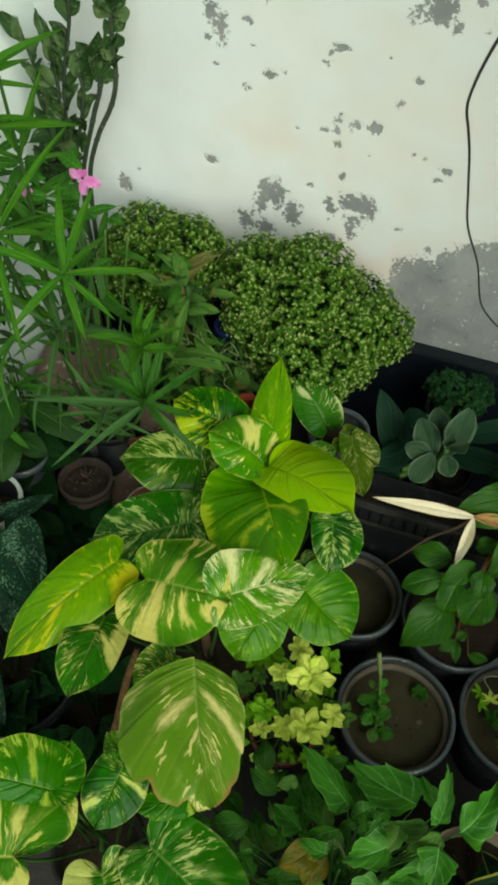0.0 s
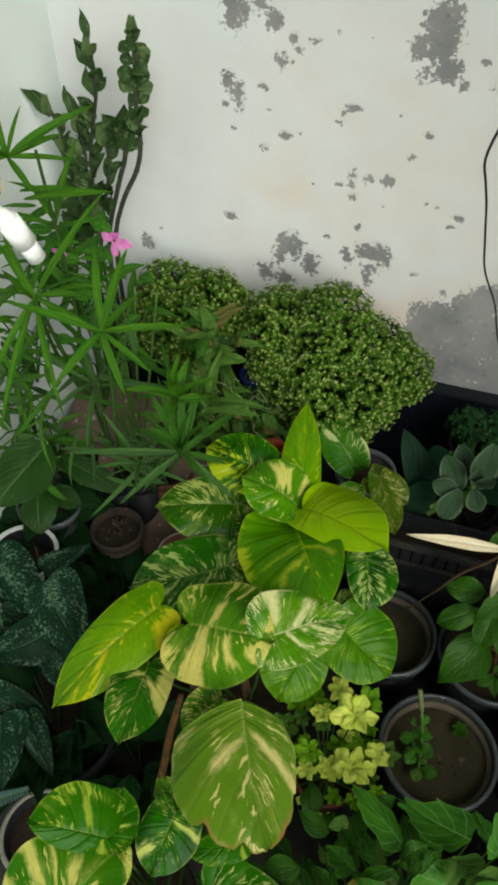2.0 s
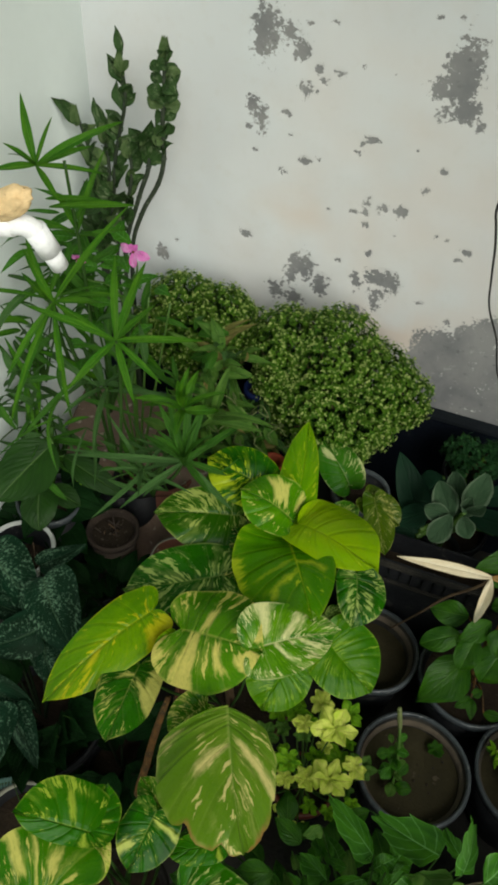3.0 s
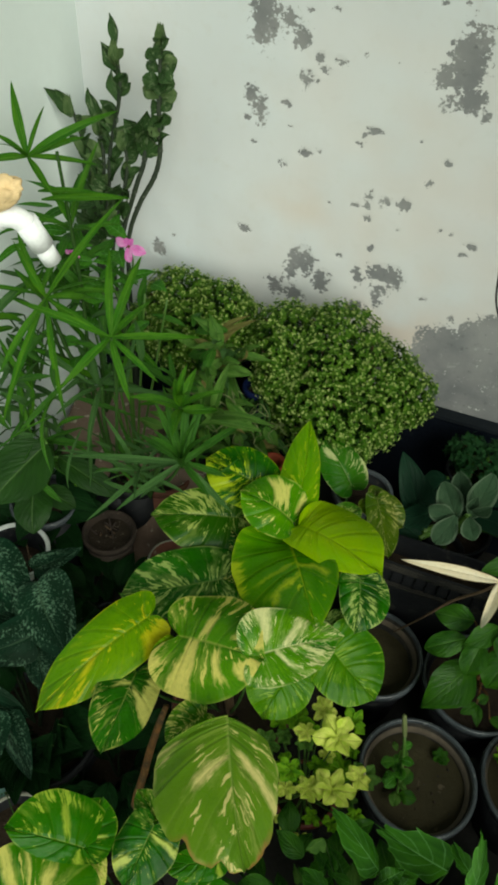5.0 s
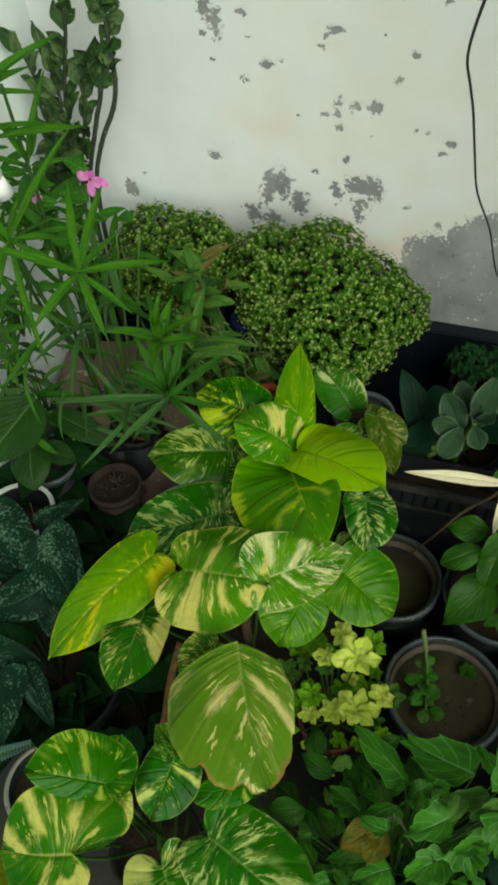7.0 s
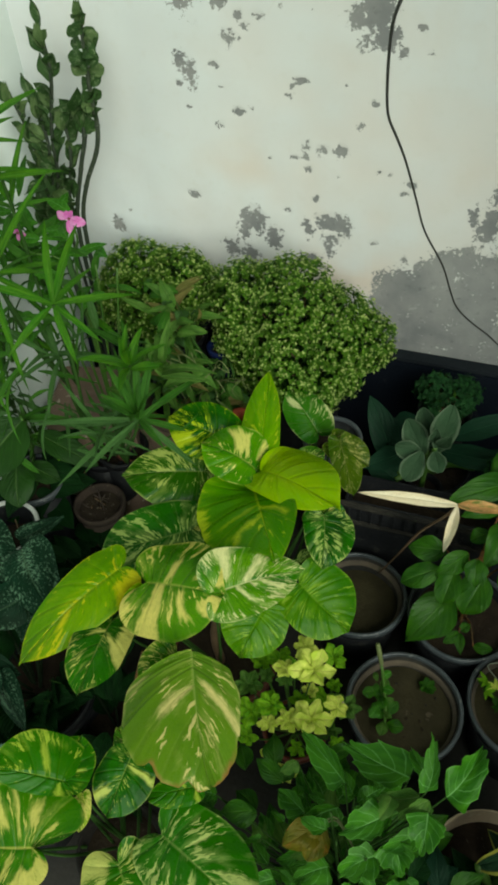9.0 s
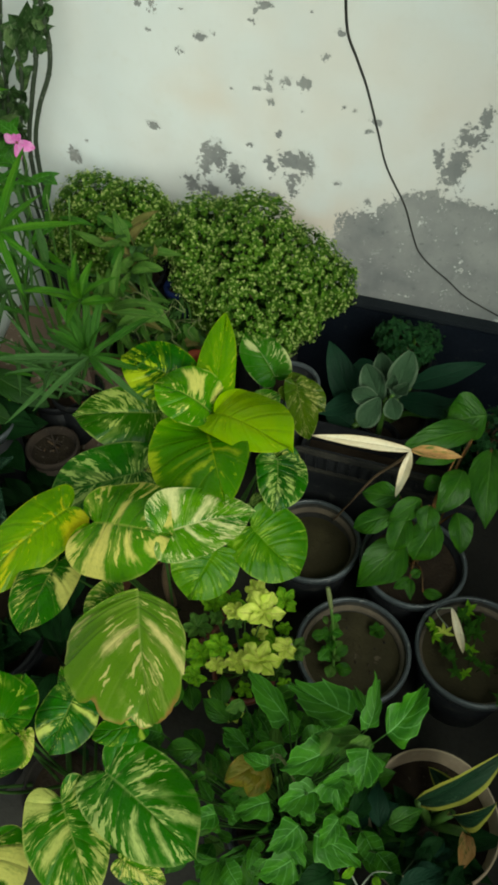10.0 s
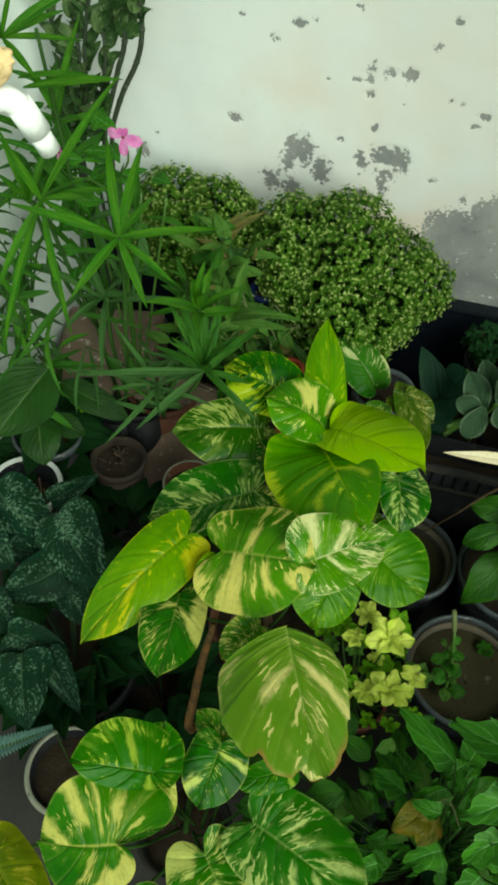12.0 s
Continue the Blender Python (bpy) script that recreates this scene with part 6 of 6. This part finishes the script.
stalk(tap, [(-0.610, 0.826, 1.146), (-0.602, 0.838, 1.109)], 0.0150, pvc, "spout", 18)
bm = bmesh.new()
bmesh.ops.create_icosphere(bm, subdivisions=4, radius=1.0)
for v in bm.verts:
    n1 = noise.noise(v.co * 1.7) * 0.30 + noise.noise(v.co * 4.5) * 0.10
    v.co = Vector((v.co.x * 0.055, v.co.y * 0.022, v.co.z * 0.022)) * (1 + n1)
me = bpy.data.meshes.new("wrap")
bm.to_mesh(me)
bm.free()
me.polygons.foreach_set("use_smooth", [True] * len(me.polygons))
put("wrapped_joint", me, putty, tap, "cream rag wrapped round the joint", Matrix.Translation(Vector((-0.650, 0.795, 1.230)) - Vector((LEFT_X, 0.80, 1.20))) @ Euler((0, radians(-24), radians(6))).to_matrix().to_4x4())

# ---- rubber plant ----
RUB = (
   ((-0.748, 0.914, 0.56), (-0.802, 0.764, 0.5), 0.119, rubber),
   ((-0.773, 0.869, 0.45), (-0.731, 0.786, 0.4), 0.081, rubber),
   ((-0.757, 0.957, 0.47), (-0.599, 0.94, 0.42), 0.057, rubber),
   ((-0.808, 0.922, 0.45), (-0.868, 0.805, 0.45), 0.096, rubber),
   ((-0.773, 0.91, 0.4), (-0.691, 0.9, 0.38), 0.050, rubber),
)
rubber_plant = thing("rubber_plant", (-0.815, 0.945, 0), "rubber plant with broad dark glossy leaves in a black pot", "plant")
pot(rubber_plant, 0.082, 0.30, black_plastic, grey_rim, soil, seed=25)
stalk(rubber_plant, [(-0.815, 0.945, 0.26), (-0.80, 0.96, 0.4), (-0.77, 0.95, 0.57)], [0.007, 0.006, 0.005], stem_shade)
for k, (b, t, w, mat) in enumerate(RUB):
    leaf(rubber_plant, b, t, w * 1.1, mat, "egg", seed=1600 + k, arch=0.06, fold=0.12, nu=14, nv=5)
    stalk(rubber_plant, [b, (-0.80, 0.965, b[2] - 0.03)], 0.003, stem_green, "leaf_stalk", 6)

# Lower leaves take the near-black shade colour.
rnd = random.Random(64)
for k in range(14):
    a = k * 2.4
    c = Vector((-0.80 + 0.03 * math.cos(a), 0.95 + 0.03 * math.sin(a), rnd.uniform(0.22, 0.36)))
    d = Vector((math.cos(a), math.sin(a), rnd.uniform(-0.1, 0.4))).normalized()
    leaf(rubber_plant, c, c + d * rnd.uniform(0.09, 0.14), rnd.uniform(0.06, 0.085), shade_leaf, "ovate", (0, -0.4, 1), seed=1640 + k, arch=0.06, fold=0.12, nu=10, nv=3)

sprig = Vector((-0.721, 0.980, 0.38))
stalk(rubber_plant, [(-0.80, 0.96, 0.27), (-0.76, 0.97, 0.33), sprig], [0.002, 0.0017, 0.0013], stem_green, n=5)
for k in range(11):
    a = 2.4 * k
    c = sprig + Vector((0.012 * math.cos(1.7 * k), 0.012 * math.sin(1.7 * k), 0.003 * (k % 4)))
    leaf(rubber_plant, c, c + Vector((0.022 * math.cos(a), 0.022 * math.sin(a), 0.006)), 0.013, yellow_green, "obovate", seed=1680 + k, fold=0.2, nu=7, nv=2, label="young yellow-green leaf")
# Leaves added in front of the side wall, standing in for its shade.
tangle(oleander, (-0.80, 0.97, 0.52), (0.05, 0.05, 0.05), 30, 0.12, 0.014, (ole_thin, ole_dark), 3500)

# ---- mottled dark plant ----
MOT = (
   ((-0.627, 0.652, 0.46), (-0.499, 0.551, 0.4), 0.116),
   ((-0.668, 0.695, 0.42), (-0.606, 0.783, 0.42), 0.063),
   ((-0.779, 0.684, 0.43), (-0.604, 0.606, 0.42), 0.110),
   ((-0.708, 0.588, 0.4), (-0.616, 0.604, 0.38), 0.046),
   ((-0.592, 0.558, 0.42), (-0.683, 0.49, 0.4), 0.091),
   ((-0.625, 0.416, 0.42), (-0.521, 0.431, 0.38), 0.078),
   ((-0.586, 0.388, 0.42), (-0.53, 0.281, 0.38), 0.098),
   ((-0.555, 0.404, 0.4), (-0.464, 0.337, 0.36), 0.066),
   ((-0.581, 0.557, 0.38), (-0.526, 0.496, 0.34), 0.063),
   ((-0.783, 0.604, 0.42), (-0.675, 0.544, 0.4), 0.094),
   ((-0.704, 0.469, 0.41), (-0.637, 0.433, 0.38), 0.078),
)
rnd = random.Random(90)
mottled_plant = thing("mottled_plant", (-0.56, 0.47, 0), "dark green plant with broad silver-mottled leaves in a black pot", "plant")
pot(mottled_plant, 0.13, 0.22, black_plastic, None, soil, seed=26)
for k, (b, t, w) in enumerate(MOT):
    r = random.Random(1700 + k)
    me = heart_blade((Vector(t) - Vector(b)).length, 0.56 * w, 0.56 * w, 0.05, 0.05, r.uniform(0.0, 0.08), r.uniform(-0.25, 0.35), 0.05, r.uniform(0.04, 0.09), 0.0, r.uniform(-0.05, 0.05), 0.05, 0.45, 1.7, 0.0, 1700 + k, 24, 6)
    put("leaf", me, mottle, mottled_plant, "", Matrix.Translation(-mottled_plant.matrix_basis.translation) @ leaf_pose(b, t, (r.uniform(-0.3, 0.3), r.uniform(-0.8, -0.2), 0.8)))
    stalk(mottled_plant, [b, (b[0] * 0.7 - 0.168, b[1] * 0.7 + 0.141, 0.28), (-0.56, 0.47, 0.17)], [0.0025, 0.003, 0.004], stem_black, "leaf_stalk", 6)
# Under-leaves in the shade colour darken the gaps below the mottled ones.
rnd = random.Random(91)
for k in range(52):
    a = rnd.uniform(0, 6.28)
    c = Vector((-0.58 + 0.05 * math.cos(a), 0.5 + 0.07 * math.sin(a), 0.2))
    d = Vector((math.cos(a) * 0.8, math.sin(a) * 0.9, rnd.uniform(0.3, 0.9))).normalized()
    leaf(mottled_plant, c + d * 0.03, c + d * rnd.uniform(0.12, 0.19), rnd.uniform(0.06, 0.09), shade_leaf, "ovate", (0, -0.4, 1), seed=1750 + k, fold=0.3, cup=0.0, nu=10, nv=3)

for k, (x, y, dx) in enumerate(((-0.50, 0.42, 0.03), (-0.46, 0.46, -0.02), (-0.58, 0.55, 0.025))):
    stalk(mottled_plant, [(x, y, 0.17), (x + dx * 0.4, y + 0.01, 0.27), (x + dx, y - 0.01, 0.34)], [0.0014, 0.0012, 0.0008], stem_shade, n=5)


# Plants added to fill dark gaps, with shade carried by the leaf colour.
def shade_filler(x, y, r_pot, label, count, low, high, seed):
    plant = thing("shade_filler_plant", (x, y, 0), label, "plant", "low dark plants")
    pot(plant, r_pot, low + 0.02, black_plastic, None, soil, 0.012, seed=seed)
    rnd = random.Random(seed + 54)
    for k in range(count):
        a, r = rnd.uniform(0, 6.28), rnd.uniform(0.02, 0.10)
        c = Vector((x + r * math.cos(a), y + 1.2 * r * math.sin(a), rnd.uniform(low, high)))
        d = Vector((math.cos(a), math.sin(a), rnd.uniform(-0.5, 0.5))).normalized()
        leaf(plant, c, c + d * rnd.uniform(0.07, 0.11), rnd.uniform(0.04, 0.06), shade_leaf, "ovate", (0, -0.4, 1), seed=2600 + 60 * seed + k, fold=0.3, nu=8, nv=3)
        if k % 4 == 0:
            stalk(plant, [c, (x, y, low)], 0.003, stem_black, "leaf_stalk", 5)
    return plant


shade_filler(-0.37, 0.46, 0.08, "filler plant in a black pot, near-black leaves standing in for shade", 46, 0.13, 0.26, 38)
shade_filler(-0.86, 0.885, 0.05, "filler plant against the side wall, near-black leaves standing in for shade", 34, 0.12, 0.27, 43)
shade_filler(-0.60, 0.83, 0.035, "filler plant beside the dusty clay pot, near-black leaves standing in for shade", 40, 0.06, 0.15, 42)

# ---- pots among the left plants ----
cup = thing("white_rimmed_pot", (-0.785, 0.768, 0), "dark plastic pot with a white rim and dry stalks", "plant pot")
pot(cup, 0.08, 0.325, black_plastic, white_rim, soil, 0.07, rim=0.012, lip=0.018, seed=27)
put("rim_band", lathe([(0.081, 0.309), (0.0835, 0.323), (0.082, 0.328), (0.078, 0.328), (0.0755, 0.322), (0.0745, 0.303)]), white_rim, cup, "wide white rim")
put("inner_ring", lathe([(0.069, 0.290), (0.0725, 0.292), (0.0735, 0.295), (0.0715, 0.298), (0.0685, 0.295)]), white_rim, cup)
for k in range(4):
    stalk(cup, [(-0.745 + 0.01 * k, 0.76, 0.25), (-0.742 + 0.012 * k, 0.77 - 0.01 * k, 0.37 - 0.02 * k)], 0.0014, stem_brown, n=5)
clay = thing("clay_pot", (-0.667, 0.985, 0), "small dusty clay pot with soil and twigs", "plant pot")
pot(clay, 0.068, 0.20, brown_clay, brown_clay, brown_soil, 0.02, seed=28)
rnd = random.Random(12)
for k in range(9):
    a, r = rnd.uniform(0, 6.28), rnd.uniform(0.0, 0.04)
    x, y = -0.667 + r * math.cos(a), 0.985 + r * math.sin(a)
    stalk(clay, [(x, y, 0.175), (x + rnd.uniform(-0.03, 0.03), y + rnd.uniform(-0.03, 0.03), rnd.uniform(0.19, 0.23))], 0.0024, stem_brown if k % 3 == 0 else brown_clay, "twig", 5)
round_pot = thing("clay_pot", (-0.475, 0.965, 0), "terracotta pot with pale rim half hidden by leaves", "plant pot")
pot(round_pot, 0.066, 0.20, terracotta, pale_rim, soil, 0.03, rim=0.008, seed=29)
back_pot = thing("clay_pot", (-0.62, 1.20, 0), "reddish terracotta pot behind the narrow leaves", "plant pot")
pot(back_pot, 0.095, 0.25, terracotta, None, soil, 0.03, seed=30)
red_pot = thing("clay_pot", (-0.277, 1.075, 0), "orange-red clay pot half hidden behind the pothos", "plant pot")
pot(red_pot, 0.028, 0.546, orange_clay, None, soil, 0.03, seed=39)
slab = thing("stone_slab", (-0.62, 1.13, 0), "tan stone slab leaning among the pots", "stone")
put("slab", block(-0.20, 0.16, -0.02, 0.02, 0.0, 0.34, 0.006), stone, slab, "", Matrix.Translation((0.0, -0.10, 0)) @ Euler((radians(-38), 0, radians(-14))).to_matrix().to_4x4())
slab2 = thing("stone_slab", (-0.80, 1.25, 0), "pinkish tan stone slab lying against the wall", "stone")
put("slab", block(-0.10, 0.15, -0.12, 0.10, 0.0, 0.34, 0.008), stone, slab2, "", Euler((0, 0, radians(12))).to_matrix().to_4x4())

fern = thing("fern", (-0.474, 0.268, 0), "small pale fern in a pot with a cream rim", "plant")
pot(fern, 0.078, 0.25, black_plastic, pale_rim, soil, 0.025, seed=33)
frond = [Vector((-0.651, 0.231, 0.27)), Vector((-0.579, 0.273, 0.29)), Vector((-0.519, 0.318, 0.29))]
stalk(fern, [(-0.490, 0.290, 0.22), (-0.505, 0.305, 0.262), frond[2]], [0.0012, 0.0010, 0.0008], stem_shade, "frond_stalk", 5)
stalk(fern, frond, [0.0013, 0.0011, 0.0007], stem_green, "frond_rib", 5)
for k in range(26):
    s = k / 13
    p = frond[0].lerp(frond[1], s) if s < 1 else frond[1].lerp(frond[2], s - 1)
    ahead = (frond[2] - frond[0]).normalized()
    side = ahead.cross(Vector((0, 0, 1))).normalized()
    for sg in (-1, 1):
        ln = 0.030 * (1 - k / 34)
        leaf(fern, p, p + side * sg * ln + ahead * 0.004 + Vector((0, 0, 0.003)), 0.0075, fern_leaf, "lance", seed=1800 + 2 * k, nu=5, nv=1, name="leaflet")

# ---- right side: succulents and strap leaves ----
SUCC = (
   ((0.139, 1.13, 0.483), (0.088, 1.16, 0.553), 0.058, succ),
   ((0.153, 1.14, 0.486), (0.114, 1.19, 0.566), 0.053, succ),
   ((0.165, 1.13, 0.5), (0.178, 1.16, 0.619), 0.061, succ),
   ((0.134, 1.11, 0.512), (0.108, 1.07, 0.452), 0.055, succ),
   ((0.13, 1.12, 0.5), (0.074, 1.11, 0.512), 0.048, succ),
   ((0.16, 1.11, 0.52), (0.181, 1.07, 0.5), 0.044, succ),
   ((0.163, 1.12, 0.528), (0.189, 1.08, 0.604), 0.031, succ),
   ((0.154, 1.12, 0.535), (0.157, 1.09, 0.61), 0.026, succ),
)
kalanchoe = thing("succulent", (0.14, 1.20, 0), "grey-green felted succulent with paddle leaves in a black pot", "plant")
pot(kalanchoe, 0.055, 0.285, black_plastic, None, soil, 0.02, base_z=0.0, seed=34)
for k, (b, t, w, mat) in enumerate(SUCC):
    leaf(kalanchoe, b, t, w, mat, "obovate", (0.05, -0.85, 0.5), seed=1900 + k, arch=0.05, fold=0.15, cup=-0.2, nu=12, nv=4, label="felted paddle leaf")
stalk(kalanchoe, [(0.14, 1.20, 0.25), (0.145, 1.16, 0.42), (0.16, 1.13, 0.51)], [0.008, 0.007, 0.005], stem_green)
STRAP = (
   ((0.083, 1.171, 0.36), (-0.017, 1.267, 0.5), 0.076, agave),
   ((0.189, 1.259, 0.42), (0.344, 1.299, 0.5), 0.053, agave),
   ((0.17, 1.244, 0.38), (0.36, 1.185, 0.44), 0.058, agave),
   ((0.093, 1.203, 0.4), (0.004, 1.104, 0.42), 0.053, agave),
   ((0.1, 1.303, 0.42), (0.053, 1.192, 0.42), 0.082, agave),
   ((0.255, 1.23, 0.36), (0.321, 1.249, 0.42), 0.054, agave),
   ((0.08, 1.16, 0.34), (0.001, 1.195, 0.36), 0.063, agave),
)
strap = thing("strap_plant", (0.16, 1.27, 0), "dark bluish-green plant with long strap leaves", "plant")
pot(strap, 0.09, 0.30, black_plastic, None, soil, seed=35)
for k, (b, t, w, mat) in enumerate(STRAP):
    leaf(strap, b, t, w, mat, "lance", seed=1940 + k, arch=0.06, fold=0.2, cup=0.0, nu=14, nv=4)
    stalk(strap, [b, (b[0] * 0.4 + 0.096, b[1] * 0.4 + 0.762, 0.33), (0.16, 1.27, 0.27)], [0.008, 0.008, 0.008], stem_green, "leaf_base", 6)
shrub("small_shrub", (0.16, 1.35), ((0.13, 1.345, 0.48, 0.05), (0.19, 1.345, 0.48, 0.05), (0.16, 1.31, 0.46, 0.05)), 0.0180, 0.065, 0.42, black_plastic, "small bushy dark green plant in a black pot", 63, bush_leaf)
shrub("small_shrub", (0.37, 1.16), ((0.33, 1.16, 0.42, 0.06), (0.40, 1.16, 0.43, 0.06), (0.36, 1.12, 0.40, 0.06)), 0.0180, 0.07, 0.36, black_plastic, "small bushy green plant in a black pot", 64, bush_leaf)
grey_pot = thing("grey_pot", (-0.075, 1.14, 0), "dusty grey plastic pot behind the pothos", "plant pot")
pot(grey_pot, 0.066, 0.47, black_plastic, grey_rim, soil, 0.03, seed=36)

crate = thing("planter_box", (0.17, 1.09, 0), "black plastic planter box with ribbed side", "planter")
BOX = 0.365
put("front_panel", block(-0.19, 0.23, -0.045, -0.037, 0.0, BOX, 0.002), black_plastic, crate)
put("back_panel", block(-0.19, 0.23, 0.037, 0.045, 0.0, BOX, 0.002), black_plastic, crate)
put("side_panel", block(-0.19, -0.182, -0.036, 0.036, 0.0, BOX, 0.002), black_plastic, crate)
put("side_panel", block(0.222, 0.23, -0.036, 0.036, 0.0, BOX, 0.002), black_plastic, crate)
put("box_rim", block(-0.20, 0.24, -0.056, -0.0455, BOX - 0.012, BOX + 0.004, 0.003), dusty_plastic, crate)
put("box_ledge", block(-0.195, 0.235, -0.054, -0.0455, BOX - 0.075, BOX - 0.062, 0.003), dusty_plastic, crate)
for k in range(16):
    put("rib", block(-0.180 + 0.0265 * k, -0.174 + 0.0265 * k, -0.051, -0.0455, BOX - 0.0615, BOX - 0.0125, 0.001), black_plastic, crate)
put("soil", block(-0.181, 0.221, -0.036, 0.036, 0.20, 0.30), soil, crate)

# ---- withered plant rising from the bare pot ----
DRY = (
   ((0.225, 0.897, 0.615), (0.042, 0.848, 0.65), 0.027, dry),
   ((0.225, 0.897, 0.615), (0.217, 0.824, 0.56), 0.031, dry),
   ((0.225, 0.897, 0.615), (0.318, 0.905, 0.62), 0.030, dry),
)
withered = thing("withered_plant", (0.09, 0.93, 0.165), "withered plant with pale papery dry leaves on a thin twig", "plant")
stalk(withered, [
   (0.088, 0.987, 0.19),
   (0.126, 0.945, 0.34),
   (0.165, 0.916, 0.48),
   (0.205, 0.89, 0.58),
   (0.227, 0.898, 0.615),
], [0.0022, 0.0025, 0.0028, 0.003, 0.003], stem_brown, "twig", 6)
for k, (b, t, w, mat) in enumerate(DRY):
    leaf(withered, b, t, w * (0.85, 0.62, 0.8)[k], dry_brown if k == 2 else mat, "lance", seed=2000 + k, arch=(0.07, 0.10, 0.16)[k], fold=(0.35, 0.5, 0.6)[k], cup=0.0, wave=(0.08, 0.2, 0.2)[k], twist=(0.2, 1.5, -0.7)[k], nu=20, nv=4)

# ---- snake plant in a tan pot ----
SNAKE = (
   ((0.379, 0.386, 0.3), (0.493, 0.474, 0.42), 0.054, None),
   ((0.44, 0.391, 0.28), (0.488, 0.395, 0.4), 0.044, None),
   ((0.470, 0.372, 0.26), (0.462, 0.300, 0.29), 0.030, None),
   ((0.434, 0.429, 0.28), (0.382, 0.434, 0.34), 0.040, None),
)
snake = leaf_material("snake_leaf", (0.010, 0.032, 0.015), (0.018, 0.050, 0.022), (0.05, 0.09, 0.05), 0.4, edge=(0.32, 0.32, 0.05), edge_at=0.70, mottled=True, glow=0.08)
snake_plant = thing("snake_plant", (0.415, 0.385, 0), "snake plant with yellow-edged dark leaves in a tan clay pot", "plant")
pot(snake_plant, 0.118, 0.25, tan_clay, None, soil, 0.05, rim=0.004, seed=37)
rnd = random.Random(15)
for k in range(16):
    a, r = rnd.uniform(0, 6.28), rnd.uniform(0.02, 0.07)
    c = Vector((0.415 + r * math.cos(a), 0.37 + r * math.sin(a), 0.20))
    d = Vector((math.cos(a), math.sin(a), rnd.uniform(0.3, 1.2))).normalized()
    leaf(snake_plant, c, c + d * rnd.uniform(0.07, 0.12), 0.045, shade_leaf, "ovate", (0, -0.4, 1), seed=2250 + k, fold=0.3, nu=10, nv=3)
for k, (b, t, w, mat) in enumerate(SNAKE):
    leaf(snake_plant, b, t, w, dry_brown if k == 2 else snake, "lance", seed=2200 + k, arch=0.14, fold=0.5, cup=0.0, wave=0.06, twist=0.5, nu=18, nv=6, label="withered orange-brown leaf" if k == 2 else "")
    stalk(snake_plant, [b, (0.415, 0.385, 0.2)], [0.008, 0.010], stem_green, "leaf_base", 6)

# ---- dark leafy plant below the snake plant ----
dark_plant = thing("dark_leafy_plant", (0.33, 0.19, 0), "low plant with very dark green leaves and a pale dry twig", "plant")
pot(dark_plant, 0.068, 0.17, black_plastic, None, soil, seed=41)
rnd = random.Random(52)
for k in range(64):
    a, r = rnd.uniform(0, 6.28), 0.12 * math.sqrt(rnd.random())
    c = Vector((0.33 + 1.1 * r * math.cos(a), 0.235 + 0.95 * r * math.sin(a), 0.41 - 7 * r * r + rnd.uniform(-0.12, 0.02)))
    d = Vector((math.cos(a + rnd.uniform(-1, 1)), math.sin(a + rnd.uniform(-1, 1)), rnd.uniform(-0.6, 0.2))).normalized()
    ln = rnd.uniform(0.04, 0.075)
    leaf(dark_plant, c, c + d * ln, ln * rnd.uniform(0.5, 0.7), shade_leaf if k % 5 else agave, "ovate", (rnd.uniform(-0.4, 0.4), rnd.uniform(-0.6, 0.2), 1), seed=3600 + k, arch=0.1, fold=0.3, wave=0.10, nu=8, nv=2)
    if k % 3 == 0:
        stalk(dark_plant, [c, c.lerp(Vector((0.33, 0.19, 0.2)), 0.5), (0.33, 0.19, 0.15)], [0.0016, 0.0022, 0.003], stem_black, n=5)
stalk(dark_plant, [(0.33, 0.19, 0.15), (0.335, 0.165, 0.38), (0.315, 0.185, 0.43), (0.283, 0.215, 0.44), (0.268, 0.235, 0.435)], [0.0022, 0.002, 0.0018, 0.0015, 0.001], pale_stalk, "twig", 5)
stalk(dark_plant, [(0.300, 0.199, 0.436), (0.315, 0.225, 0.445), (0.340, 0.232, 0.45)], [0.0015, 0.0012, 0.0008], pale_stalk, "twig", 5)
for k, (x, y, z) in enumerate(((0.272, 0.205, 0.44), (0.286, 0.192, 0.44), (0.318, 0.22, 0.45), (0.30, 0.17, 0.43), (0.375, 0.175, 0.42))):
    a = 0.9 + 2.1 * k
    leaf(dark_plant, (x, y, z), (x + 0.026 * math.cos(a), y + 0.026 * math.sin(a), z + 0.006), 0.013, yellow_green, "ovate", seed=3700 + k, fold=0.3, wave=0.1, nu=8, nv=2, label="small yellowing leaf")
